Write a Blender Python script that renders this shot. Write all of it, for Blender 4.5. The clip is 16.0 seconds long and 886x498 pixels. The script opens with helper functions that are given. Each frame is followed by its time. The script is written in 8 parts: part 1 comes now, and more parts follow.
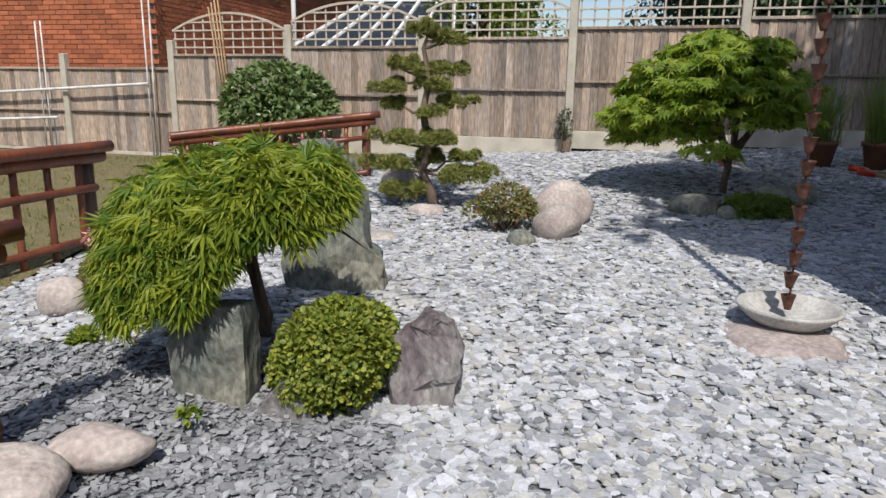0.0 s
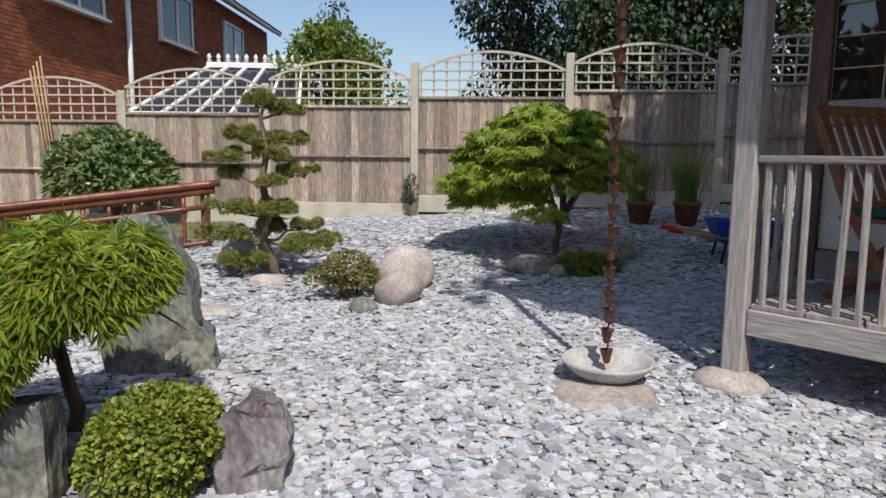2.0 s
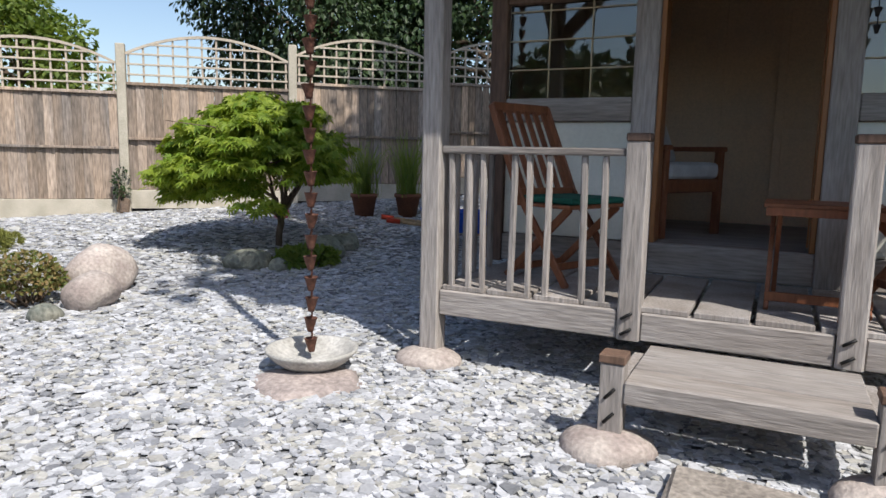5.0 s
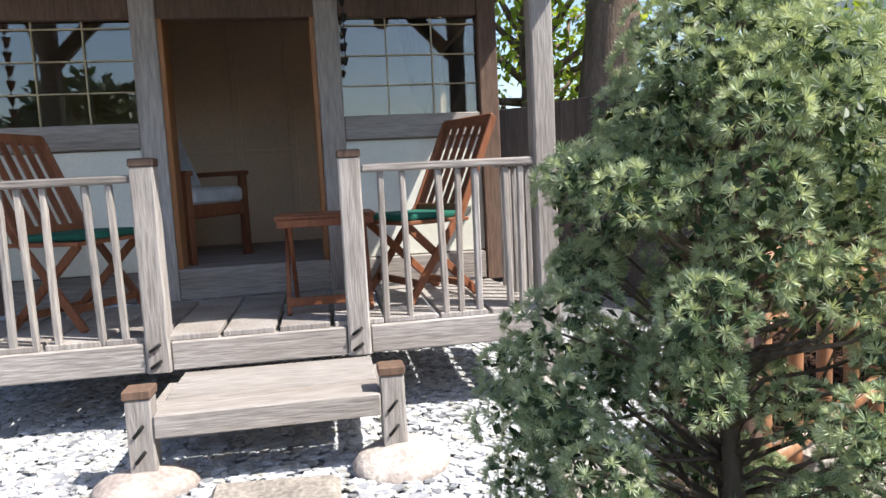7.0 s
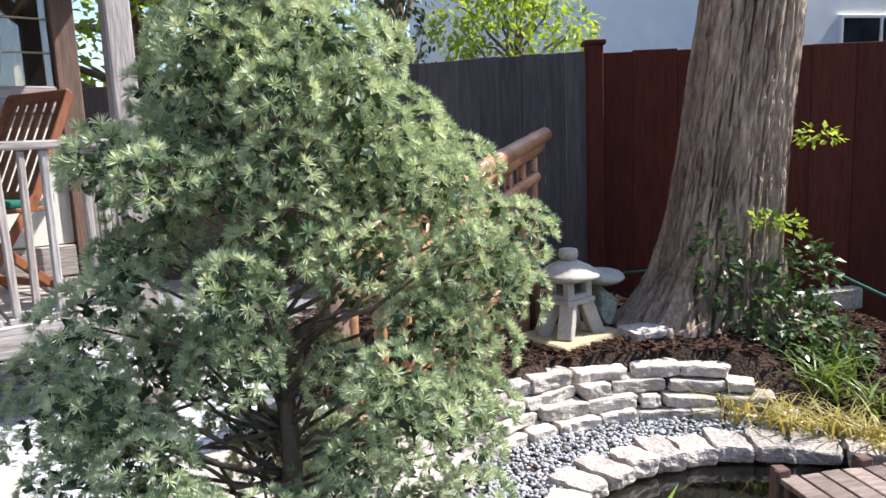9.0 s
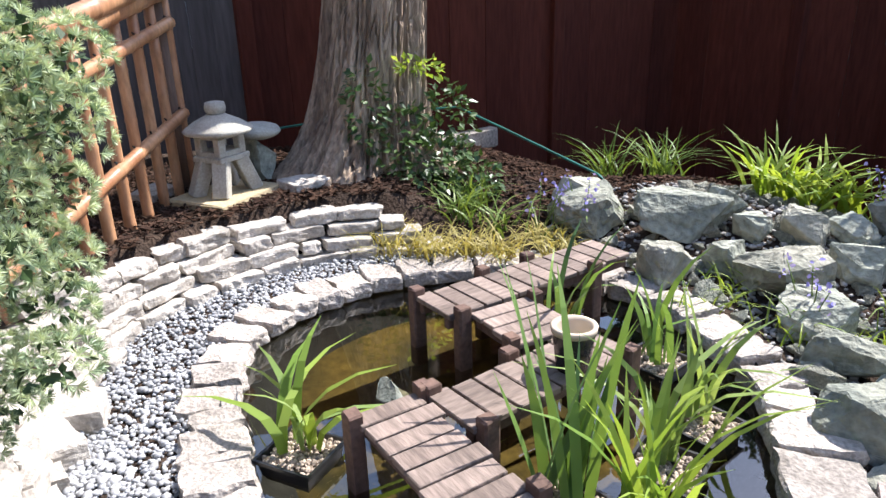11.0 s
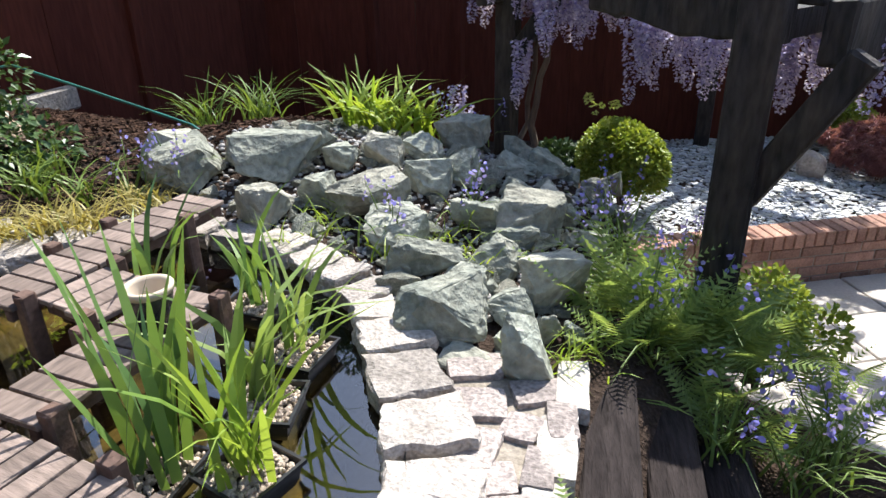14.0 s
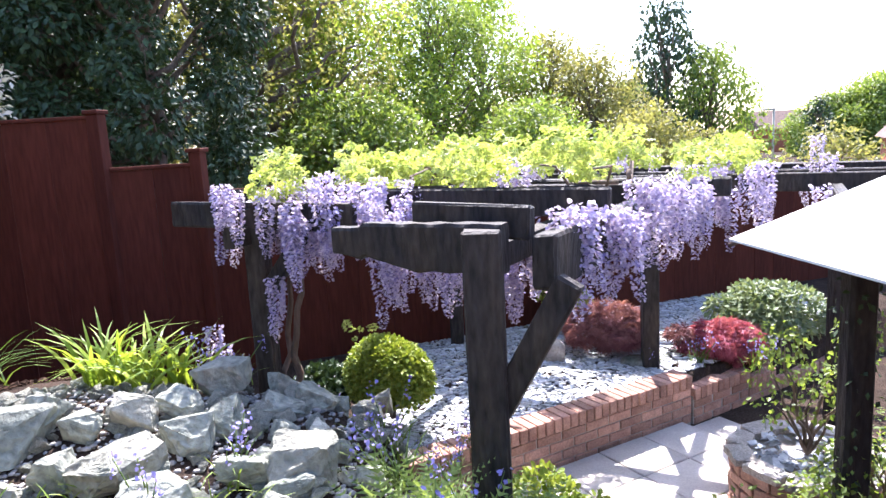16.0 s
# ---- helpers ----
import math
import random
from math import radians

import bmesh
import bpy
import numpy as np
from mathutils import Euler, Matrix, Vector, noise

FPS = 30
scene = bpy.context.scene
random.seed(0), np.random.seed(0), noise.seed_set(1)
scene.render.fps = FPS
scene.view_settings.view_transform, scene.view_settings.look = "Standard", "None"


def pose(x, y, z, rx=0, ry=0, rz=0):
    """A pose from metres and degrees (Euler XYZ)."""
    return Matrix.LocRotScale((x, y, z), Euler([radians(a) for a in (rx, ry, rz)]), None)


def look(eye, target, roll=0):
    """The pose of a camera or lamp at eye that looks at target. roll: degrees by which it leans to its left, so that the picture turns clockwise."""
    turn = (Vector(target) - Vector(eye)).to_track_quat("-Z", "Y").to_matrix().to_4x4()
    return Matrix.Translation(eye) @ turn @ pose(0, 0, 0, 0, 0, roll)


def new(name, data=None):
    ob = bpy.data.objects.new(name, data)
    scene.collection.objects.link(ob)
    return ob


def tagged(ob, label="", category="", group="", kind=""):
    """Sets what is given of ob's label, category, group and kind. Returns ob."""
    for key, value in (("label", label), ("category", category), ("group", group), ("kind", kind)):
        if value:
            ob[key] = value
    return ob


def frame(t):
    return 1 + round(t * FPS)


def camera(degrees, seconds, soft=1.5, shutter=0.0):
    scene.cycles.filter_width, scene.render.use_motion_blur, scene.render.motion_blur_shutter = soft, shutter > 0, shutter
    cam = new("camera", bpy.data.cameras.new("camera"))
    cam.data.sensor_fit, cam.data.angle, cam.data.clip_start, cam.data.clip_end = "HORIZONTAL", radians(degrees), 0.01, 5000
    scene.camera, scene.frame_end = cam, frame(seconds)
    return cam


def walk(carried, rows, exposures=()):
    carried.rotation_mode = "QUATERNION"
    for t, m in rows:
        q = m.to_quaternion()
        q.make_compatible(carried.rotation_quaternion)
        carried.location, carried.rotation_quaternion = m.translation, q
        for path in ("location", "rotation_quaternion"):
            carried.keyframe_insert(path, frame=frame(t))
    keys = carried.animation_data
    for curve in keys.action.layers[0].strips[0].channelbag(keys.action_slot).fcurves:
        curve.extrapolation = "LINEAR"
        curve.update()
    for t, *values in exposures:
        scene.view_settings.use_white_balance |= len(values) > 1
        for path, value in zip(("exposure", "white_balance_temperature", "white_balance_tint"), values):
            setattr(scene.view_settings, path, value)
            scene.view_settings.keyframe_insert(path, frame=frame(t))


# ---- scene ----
cam = camera(65.80, 16.0)
PATH = [
    (0.0, (-0.011, 0.034, 1.022, 76.90, -0.77, -0.75)),
    (0.5, (0.020, 0.013, 1.033, 77.11, 0.35, -4.54)),
    (1.0, (0.047, 0.010, 1.054, 80.02, 0.62, -8.08)),
    (1.5, (0.083, 0.014, 1.066, 81.30, 0.96, -9.72)),
    (2.0, (0.113, 0.003, 1.074, 82.06, -0.51, -12.54)),
    (2.5, (0.141, -0.007, 1.070, 81.49, -0.67, -17.09)),
    (3.0, (0.159, -0.002, 1.061, 81.07, -0.71, -21.47)),
    (3.5, (0.208, 0.010, 1.063, 81.45, -0.86, -24.51)),
    (4.0, (0.280, 0.012, 1.063, 81.78, -1.24, -27.57)),
    (6.5, (0.367, -0.225, 1.000, 83.53, 1.46, -55.86)),
    (7.0, (0.423, -0.229, 1.003, 84.08, 2.89, -69.32)),
    (7.5, (0.437, -0.249, 1.007, 83.20, 2.66, -78.75)),
    (8.0, (0.442, -0.285, 1.005, 83.27, 3.18, -88.60)),
    (8.5, (0.454, -0.335, 0.996, 82.38, 1.93, -93.50)),
    (9.0, (0.449, -0.401, 0.987, 81.55, 2.43, -98.83)),
    (9.5, (0.441, -0.474, 0.978, 79.64, 1.07, -107.54)),
    (10.0, (0.430, -0.532, 0.968, 76.81, 0.94, -113.59)),
    (12.5, (0.398, -0.684, 0.765, 58.94, 0.67, -135.67)),
    (13.0, (0.352, -0.719, 0.761, 57.37, -0.13, -138.47)),
    (13.5, (0.284, -0.762, 0.780, 59.04, 0.02, -147.28)),
    (14.0, (0.232, -0.803, 0.836, 64.91, 1.01, -154.07)),
    (14.5, (0.192, -0.839, 0.883, 68.49, 2.20, -157.52)),
    (15.0, (0.163, -0.860, 0.944, 74.17, 2.03, -162.86)),
    (15.5, (0.177, -0.846, 0.982, 78.64, 2.48, -171.61)),
    (16.0, (0.199, -0.839, 0.999, 80.74, 3.11, -174.35)),
]
walk(cam, [(t, pose(*p)) for t, p in PATH], exposures=((0.0, 0.08, 6400, 11.5), (4.0, 0.12, 6400, 11.5), (6.5, 1.06, 6450, 11), (8.0, 1.28, 6350, 12), (9.0, 1.4, 6200, 14), (10.0, 1.58, 6050, 15), (12.5, 1.40, 6350, 10), (14.0, 1.36, 6200, 10), (14.5, 1.52, 6250, 11), (15.0, 1.86, 6200, 15), (15.5, 2.25, 6050, 17), (16.0, 2.4, 5950, 20)))

# ---- light ----
SUN_EL, SUN_AZ = radians(52), radians(180)      # the sun stands over -y
world = bpy.data.worlds.new("sky")
scene.world = world
world.use_nodes = True
wn = world.node_tree
sky = wn.nodes.new("ShaderNodeTexSky")
sky.sky_type, sky.sun_disc = "NISHITA", False
sky.sun_elevation, sky.sun_rotation = SUN_EL, SUN_AZ
sky.air_density, sky.dust_density = 1.0, 1.2
wn.links.new(sky.outputs[0], wn.nodes["Background"].inputs[0])
wn.nodes["Background"].inputs[1].default_value = 0.12
sun = new("sun", bpy.data.lights.new("sun", "SUN"))
sun.data.energy, sun.data.angle, sun.data.color = 4.2, radians(0.6), (1.0, 0.95, 0.87)
sun.matrix_world = look((0.0, -20 * math.cos(SUN_EL), 20 * math.sin(SUN_EL)), (0, 0, 0))

# ---- helpers of this scene ----
rnd = random.Random(7)
U = rnd.uniform


def bm_mesh(name, bm, smooth=False):
    me = bpy.data.meshes.new(name)
    bm.to_mesh(me)
    bm.free()
    if smooth:
        me.shade_smooth()
    return me


def py_mesh(name, verts, faces, smooth=False):
    me = bpy.data.meshes.new(name)
    me.from_pydata([tuple(v) for v in verts], [], [tuple(f) for f in faces])
    me.update()
    if smooth:
        me.shade_smooth()
    return me


def np_mesh(name, verts, faces, smooth=False):
    """A mesh from arrays: verts (n, 3), faces (m, k)."""
    me = bpy.data.meshes.new(name)
    verts, faces = np.asarray(verts, np.float32), np.asarray(faces, np.int32)
    n, (m, k) = len(verts), faces.shape
    me.vertices.add(n)
    me.vertices.foreach_set("co", verts.ravel())
    me.loops.add(m * k)
    me.loops.foreach_set("vertex_index", faces.ravel())
    me.polygons.add(m)
    me.polygons.foreach_set("loop_start", np.arange(m, dtype=np.int32) * k)
    me.update(calc_edges=True)
    me.validate()
    if smooth:
        me.shade_smooth()
    else:
        me.shade_flat()
    return me


def thing(name, label, category, group="", kind="", at=(0, 0, 0), rz=0.0):
    ob = new(name)
    ob.matrix_world = pose(*at, 0, 0, rz)
    return tagged(ob, label, category, group, kind)


def part(name, me, mat, parent=None, label="", m=None):
    """Links a mesh (or a bmesh) as one object, under a thing or a part when one is given."""
    if isinstance(me, bmesh.types.BMesh):
        me = bm_mesh(name, me)
    if mat is not None and not me.materials:
        me.materials.append(mat)
    ob = new(name, me)
    if parent is not None:
        ob.parent = parent
    if m is not None:
        ob.matrix_basis = m
    if label:
        ob["label"] = label
    return ob


def solo(name, me, mat, label, category, group="", kind="", m=None):
    return tagged(part(name, me, mat, None, "", m), label, category, group, kind)


def box(sx, sy, sz, c=(0, 0, 0), bevel=0.0, jit=0.0, seed=0, bm=None, rz=0.0, seg=1):
    """A box with worn edges, centred on c."""
    own = bm is None
    b = bmesh.new()
    bmesh.ops.create_cube(b, size=1.0)
    for v in b.verts:
        v.co = Vector((v.co.x * sx, v.co.y * sy, v.co.z * sz))
    if bevel:
        bmesh.ops.bevel(b, geom=b.edges[:], offset=bevel, segments=seg, affect="EDGES", profile=0.6)
    if jit:
        r = random.Random(seed)
        for v in b.verts:
            v.co += Vector((r.uniform(-jit, jit), r.uniform(-jit, jit), r.uniform(-jit, jit)))
    bmesh.ops.transform(b, matrix=Matrix.Translation(c) @ Matrix.Rotation(rz, 4, "Z"), verts=b.verts)
    if own:
        return b
    me = bpy.data.meshes.new("t")
    b.to_mesh(me)
    b.free()
    bm.from_mesh(me)
    bpy.data.meshes.remove(me)
    return bm


def beam(p, q, w, h, bevel=0.006, jit=0.0, seed=0, up=(0, 0, 1), bm=None):
    """A squared timber from p to q, w wide and h deep."""
    p, q = Vector(p), Vector(q)
    d = q - p
    L = d.length
    z = d.normalized()
    x = Vector(up).cross(z)
    if x.length < 1e-4:
        x = Vector((1, 0, 0))
    x.normalize()
    y = z.cross(x)
    m = Matrix((x, y, z)).transposed().to_4x4()
    m.translation = (p + q) / 2
    b = box(w, h, L, bevel=bevel, jit=jit, seed=seed)
    bmesh.ops.transform(b, matrix=m, verts=b.verts)
    if bm is None:
        return b
    me = bpy.data.meshes.new("t")
    b.to_mesh(me)
    b.free()
    bm.from_mesh(me)
    bpy.data.meshes.remove(me)
    return bm


def tube(path, radii, n=8, bm=None, cap=True):
    """A round tube along points, with a radius at each."""
    b = bm or bmesh.new()
    pts = [Vector([float(c) for c in p]) for p in path]
    if not hasattr(radii, "__len__"):
        radii = [radii] * len(pts)
    radii = [float(r) for r in radii]
    ref = Vector((0.31, 0.17, 0.93))
    rings = []
    for i, p in enumerate(pts):
        d = (pts[min(i + 1, len(pts) - 1)] - pts[max(i - 1, 0)]).normalized()
        u = d.cross(ref)
        if u.length < 0.05:
            u = d.cross(Vector((1, 0, 0)))
        u.normalize()
        w = d.cross(u)
        rings.append([b.verts.new(p + radii[i] * (math.cos(a) * u + math.sin(a) * w)) for a in (2 * math.pi * k / n for k in range(n))])
    for r0, r1 in zip(rings, rings[1:]):
        for k in range(n):
            b.faces.new((r0[k], r0[(k + 1) % n], r1[(k + 1) % n], r1[k])).smooth = True
    if cap:
        b.faces.new(rings[0][::-1])
        b.faces.new(rings[-1])
    return b


def lathe(profile, n=24):
    """A turned body from (radius, height) pairs."""
    b = bmesh.new()
    rings = []
    for r, z in profile:
        rings.append([b.verts.new((max(r, 1e-4) * math.cos(2 * math.pi * k / n), max(r, 1e-4) * math.sin(2 * math.pi * k / n), z)) for k in range(n)])
    for r0, r1 in zip(rings, rings[1:]):
        for k in range(n):
            b.faces.new((r0[k], r0[(k + 1) % n], r1[(k + 1) % n], r1[k])).smooth = True
    b.faces.new(rings[0][::-1])
    b.faces.new(rings[-1])
    return b


def crag(sx, sy, sz, seed, n=13, grain=0.05, fine=0.16):
    """An angular broken stone: the hull of a few random points, its faces roughened; it stands on z = 0."""
    r = random.Random(seed)
    b = bmesh.new()
    for _ in range(n):
        p = Vector((r.uniform(-1, 1), r.uniform(-1, 1), r.uniform(-1, 1)))
        b.verts.new(p / max(abs(p.x), abs(p.y), abs(p.z)) * r.uniform(.8, 1.0) * Vector((1, 1, 1)).length / (1 + .5 * p.length))
    ret = bmesh.ops.convex_hull(b, input=b.verts[:])
    bmesh.ops.delete(b, geom=list({e for e in ret["geom_interior"] + ret["geom_unused"] if isinstance(e, bmesh.types.BMVert)}), context="VERTS")
    bmesh.ops.bevel(b, geom=b.edges[:], offset=0.05, segments=1, affect="EDGES", profile=.5)
    bmesh.ops.triangulate(b, faces=b.faces[:])
    for lim in (fine * 2, fine):
        bmesh.ops.subdivide_edges(b, edges=[e for e in b.edges if e.calc_length() > lim], cuts=1, use_grid_fill=True)
        bmesh.ops.triangulate(b, faces=b.faces[:])
    off = Vector((seed * 1.3, seed * .7, 5))
    for v in b.verts:
        v.co += Vector((noise.noise(v.co * 3.5 + off), noise.noise(v.co * 3.5 - off), noise.noise(v.co * 4 + off * 2))) * grain * 2.2 + v.co.normalized() * (noise.noise(v.co * 8 + off) + .6 * noise.noise(Vector((v.co.x * 5, v.co.y * 5, v.co.z * 18)) + off)) * grain * .9
    xs = [[v.co[i] for v in b.verts] for i in range(3)]
    lo, hi = [min(x) for x in xs], [max(x) for x in xs]
    for v in b.verts:
        v.co = Vector(((v.co.x - (lo[0] + hi[0]) / 2) / (hi[0] - lo[0]) * sx, (v.co.y - (lo[1] + hi[1]) / 2) / (hi[1] - lo[1]) * sy, (v.co.z - lo[2]) / (hi[2] - lo[2]) * sz))
    return b


def rock(sx, sy, sz, seed, rough=0.16, cuts=10, smooth=False, sub=3):
    """A rock: a ball cut by random planes, then roughened; it stands on z = 0."""
    r = random.Random(seed)
    b = bmesh.new()
    bmesh.ops.create_icosphere(b, subdivisions=sub, radius=1.0)
    planes = []
    for _ in range(cuts):
        n = Vector((r.gauss(0, 1), r.gauss(0, 1), r.gauss(0, 0.8))).normalized()
        planes.append((n, r.uniform(0.55, 0.85) if smooth else r.uniform(0.32, 0.66)))
    off = Vector((r.uniform(0, 50), r.uniform(0, 50), r.uniform(0, 50)))
    for v in b.verts:
        p = v.co.copy()
        for n, d in planes:
            e = p.dot(n) - d
            if e > 0:
                p -= n * e * (0.6 if smooth else 1.0)
        if smooth:
            p *= 1 + rough * 0.55 * noise.noise(p * 1.7 + off) + rough * 0.3 * noise.noise(p * 4.5 + off)
        else:
            p *= 1 + rough * 0.32 * noise.noise(p * 2.3 + off) + rough * 0.30 * noise.noise(p * 7 + off) + rough * 0.18 * noise.noise(p * 15 + off)
        v.co = p
    xs = [[v.co[i] for v in b.verts] for i in range(3)]
    lo, hi = [min(x) for x in xs], [max(x) for x in xs]
    for v in b.verts:
        v.co = Vector(((v.co.x - (lo[0] + hi[0]) / 2) / (hi[0] - lo[0]) * sx, (v.co.y - (lo[1] + hi[1]) / 2) / (hi[1] - lo[1]) * sy, (v.co.z - lo[2]) / (hi[2] - lo[2]) * sz))
    for f in b.faces:
        f.smooth = smooth
    return b


# ---- materials ----
def mat(name, base, var=0.25, scale=6.0, rough=0.8, fine=40.0, bump=0.3, hue=None, metal=0.0, stretch=(1, 1, 1), per_object=0.0, island=0.0, spec=0.3, dist=0.01):
    """A procedural surface: base colour, stains at scale, grain at fine, a second tone hue."""
    m = bpy.data.materials.new(name)
    m.use_nodes = True
    nt = m.node_tree
    N, L = nt.nodes, nt.links
    bs = N["Principled BSDF"]
    bs.inputs["Roughness"].default_value, bs.inputs["Metallic"].default_value = rough, metal
    bs.inputs["Specular IOR Level"].default_value = spec
    co = N.new("ShaderNodeTexCoord")
    mp = N.new("ShaderNodeMapping")
    mp.inputs["Scale"].default_value = stretch
    L.new(co.outputs["Object"], mp.inputs["Vector"])
    if per_object:
        oi = N.new("ShaderNodeObjectInfo")
        sh = N.new("ShaderNodeMath")
        sh.operation = "MULTIPLY"
        sh.inputs[1].default_value = 37.0
        L.new(oi.outputs["Random"], sh.inputs[0])
        L.new(sh.outputs[0], mp.inputs["Location"])
    n1, n2 = N.new("ShaderNodeTexNoise"), N.new("ShaderNodeTexNoise")
    n1.inputs["Scale"].default_value, n1.inputs["Detail"].default_value = scale, 5
    n2.inputs["Scale"].default_value, n2.inputs["Detail"].default_value = fine, 4
    L.new(mp.outputs[0], n1.inputs["Vector"])
    L.new(mp.outputs[0], n2.inputs["Vector"])
    hue = hue or tuple(c * 0.6 for c in base)
    mix = N.new("ShaderNodeMix")
    mix.data_type = "RGBA"
    mix.inputs[6].default_value, mix.inputs[7].default_value = (*base, 1), (*hue, 1)
    rmp = N.new("ShaderNodeMapRange")
    rmp.inputs[1].default_value, rmp.inputs[2].default_value = 0.35, 0.68
    L.new(n1.outputs["Fac"], rmp.inputs[0])
    L.new(rmp.outputs[0], mix.inputs[0])
    add = N.new("ShaderNodeMapRange")
    add.inputs[1].default_value, add.inputs[2].default_value = 0.25, 0.75
    add.inputs[3].default_value, add.inputs[4].default_value = 1 - var, 1 + var
    L.new(n2.outputs["Fac"], add.inputs[0])
    last = add.outputs[0]
    for amount, node, out in ((per_object, "ShaderNodeObjectInfo", "Random"), (island, "ShaderNodeNewGeometry", "Random Per Island")):
        if amount:
            o = N.new(node)
            r2 = N.new("ShaderNodeMapRange")
            r2.inputs[3].default_value, r2.inputs[4].default_value = 1 - amount, 1 + amount
            L.new(o.outputs[out], r2.inputs[0])
            mu = N.new("ShaderNodeMath")
            mu.operation = "MULTIPLY"
            L.new(last, mu.inputs[0])
            L.new(r2.outputs[0], mu.inputs[1])
            last = mu.outputs[0]
    vm = N.new("ShaderNodeVectorMath")
    vm.operation = "SCALE"
    L.new(mix.outputs[2], vm.inputs[0])
    L.new(last, vm.inputs["Scale"])
    L.new(vm.outputs[0], bs.inputs["Base Color"])
    if bump:
        bp = N.new("ShaderNodeBump")
        bp.inputs["Strength"].default_value, bp.inputs["Distance"].default_value = bump, dist
        L.new(n2.outputs["Fac"], bp.inputs["Height"])
        L.new(bp.outputs[0], bs.inputs["Normal"])
    return m


def leaf_mat(name, a, b, island=0.3, rough=0.5, glow=0.35, spec=0.35):
    """Leaves: two tones by leaf, light coming through."""
    m = bpy.data.materials.new(name)
    m.use_nodes = True
    N, L = m.node_tree.nodes, m.node_tree.links
    bs = N["Principled BSDF"]
    bs.inputs["Roughness"].default_value = rough
    bs.inputs["Specular IOR Level"].default_value = spec
    geo = N.new("ShaderNodeNewGeometry")
    mix = N.new("ShaderNodeMix")
    mix.data_type = "RGBA"
    mix.inputs[6].default_value, mix.inputs[7].default_value = (*a, 1), (*b, 1)
    L.new(geo.outputs["Random Per Island"], mix.inputs[0])
    L.new(mix.outputs[2], bs.inputs["Base Color"])
    tr = N.new("ShaderNodeBsdfTranslucent")
    sc = N.new("ShaderNodeVectorMath")
    sc.operation = "MULTIPLY"
    sc.inputs[1].default_value = (1.5, 1.4, 0.8)
    L.new(mix.outputs[2], sc.inputs[0])
    L.new(sc.outputs[0], tr.inputs["Color"])
    ms = N.new("ShaderNodeMixShader")
    ms.inputs[0].default_value = glow
    L.new(bs.outputs[0], ms.inputs[1])
    L.new(tr.outputs[0], ms.inputs[2])
    L.new(ms.outputs[0], N["Material Output"].inputs["Surface"])
    return m


OLD_WOOD = mat("weathered_wood", (0.34, 0.315, 0.295), 0.3, 6, 0.88, 90, 0.45, hue=(0.235, 0.205, 0.18), stretch=(1, 1, 0.1), per_object=0.18)
OLD_WOOD_H = mat("weathered_wood_flat", (0.34, 0.315, 0.295), 0.3, 6, 0.88, 90, 0.45, hue=(0.235, 0.205, 0.18), stretch=(0.1, 1, 1), per_object=0.18)
FENCE_WOOD = mat("fence_board", (0.385, 0.29, 0.213), 0.45, 2.2, 0.9, 55, 0.5, hue=(0.225, 0.20, 0.18), stretch=(1, 1, 0.16), per_object=0.36)
CONCRETE = mat("concrete_post", (0.50, 0.46, 0.38), 0.2, 5, 0.9, 120, 0.3, hue=(0.38, 0.35, 0.28))
SLATE = mat("slate_chips", (0.50, 0.51, 0.535), 0.18, 7, 0.75, 70, 0.1, hue=(0.41, 0.42, 0.435), island=0.30, spec=0.25)
SLATE_BUFF = mat("slate_chips_buff", (0.47, 0.46, 0.43), 0.2, 7, 0.8, 70, 0.1, hue=(0.37, 0.37, 0.345), island=0.25, spec=0.2)
SLATE_DARK = mat("slate_chips_dark", (0.30, 0.31, 0.335), 0.2, 7, 0.75, 70, 0.1, hue=(0.23, 0.24, 0.255), island=0.3, spec=0.25)
FINE_SLATE = mat("fine_slate", (0.30, 0.305, 0.315), 0.2, 5, 0.8, 60, 0.12, hue=(0.24, 0.245, 0.255), island=0.3, spec=0.2)
SLATE_BED = mat("slate_bed", (0.26, 0.265, 0.275), 0.5, 30, 0.85, 60, 0.9, hue=(0.13, 0.135, 0.14), dist=0.03)
SOIL = mat("soil", (0.06, 0.042, 0.032), 0.5, 5, 1.0, 60, 0.9, hue=(0.034, 0.025, 0.02), dist=0.03, spec=0.05)
LAWN = mat("lawn", (0.17, 0.155, 0.065), 0.5, 4, 0.95, 90, 0.9, hue=(0.23, 0.185, 0.10), dist=0.02)
RED_FENCE = mat("red_brown_fence", (0.086, 0.024, 0.0155), 0.25, 2, 0.85, 40, 0.25, hue=(0.062, 0.0175, 0.012), stretch=(1, 1, 0.12), per_object=0.12, spec=0.1)
GREY_FENCE = mat("grey_fence", (0.085, 0.078, 0.079), 0.3, 2, 0.9, 40, 0.3, hue=(0.058, 0.053, 0.054), stretch=(1, 1, 0.1), per_object=0.15)
BRICK = mat("brick", (0.42, 0.245, 0.18), 0.3, 8, 0.85, 70, 0.4, hue=(0.28, 0.15, 0.11), per_object=0.25)
STONE = mat("sandstone", (0.47, 0.43, 0.38), 0.32, 9, 0.9, 60, 0.8, hue=(0.30, 0.27, 0.235), per_object=0.18)
ROCK = mat("green_grey_rock", (0.31, 0.312, 0.25), 0.4, 6, 0.9, 28, 0.9, hue=(0.185, 0.20, 0.168), per_object=0.22, dist=0.025)
PALE = mat("pale_boulder", (0.50, 0.445, 0.40), 0.3, 7, 0.85, 50, 0.5, hue=(0.33, 0.275, 0.25), per_object=0.15)
CREAM = mat("cream_board", (0.72, 0.72, 0.64), 0.05, 3, 0.6, 60, 0.05, hue=(0.66, 0.66, 0.58))

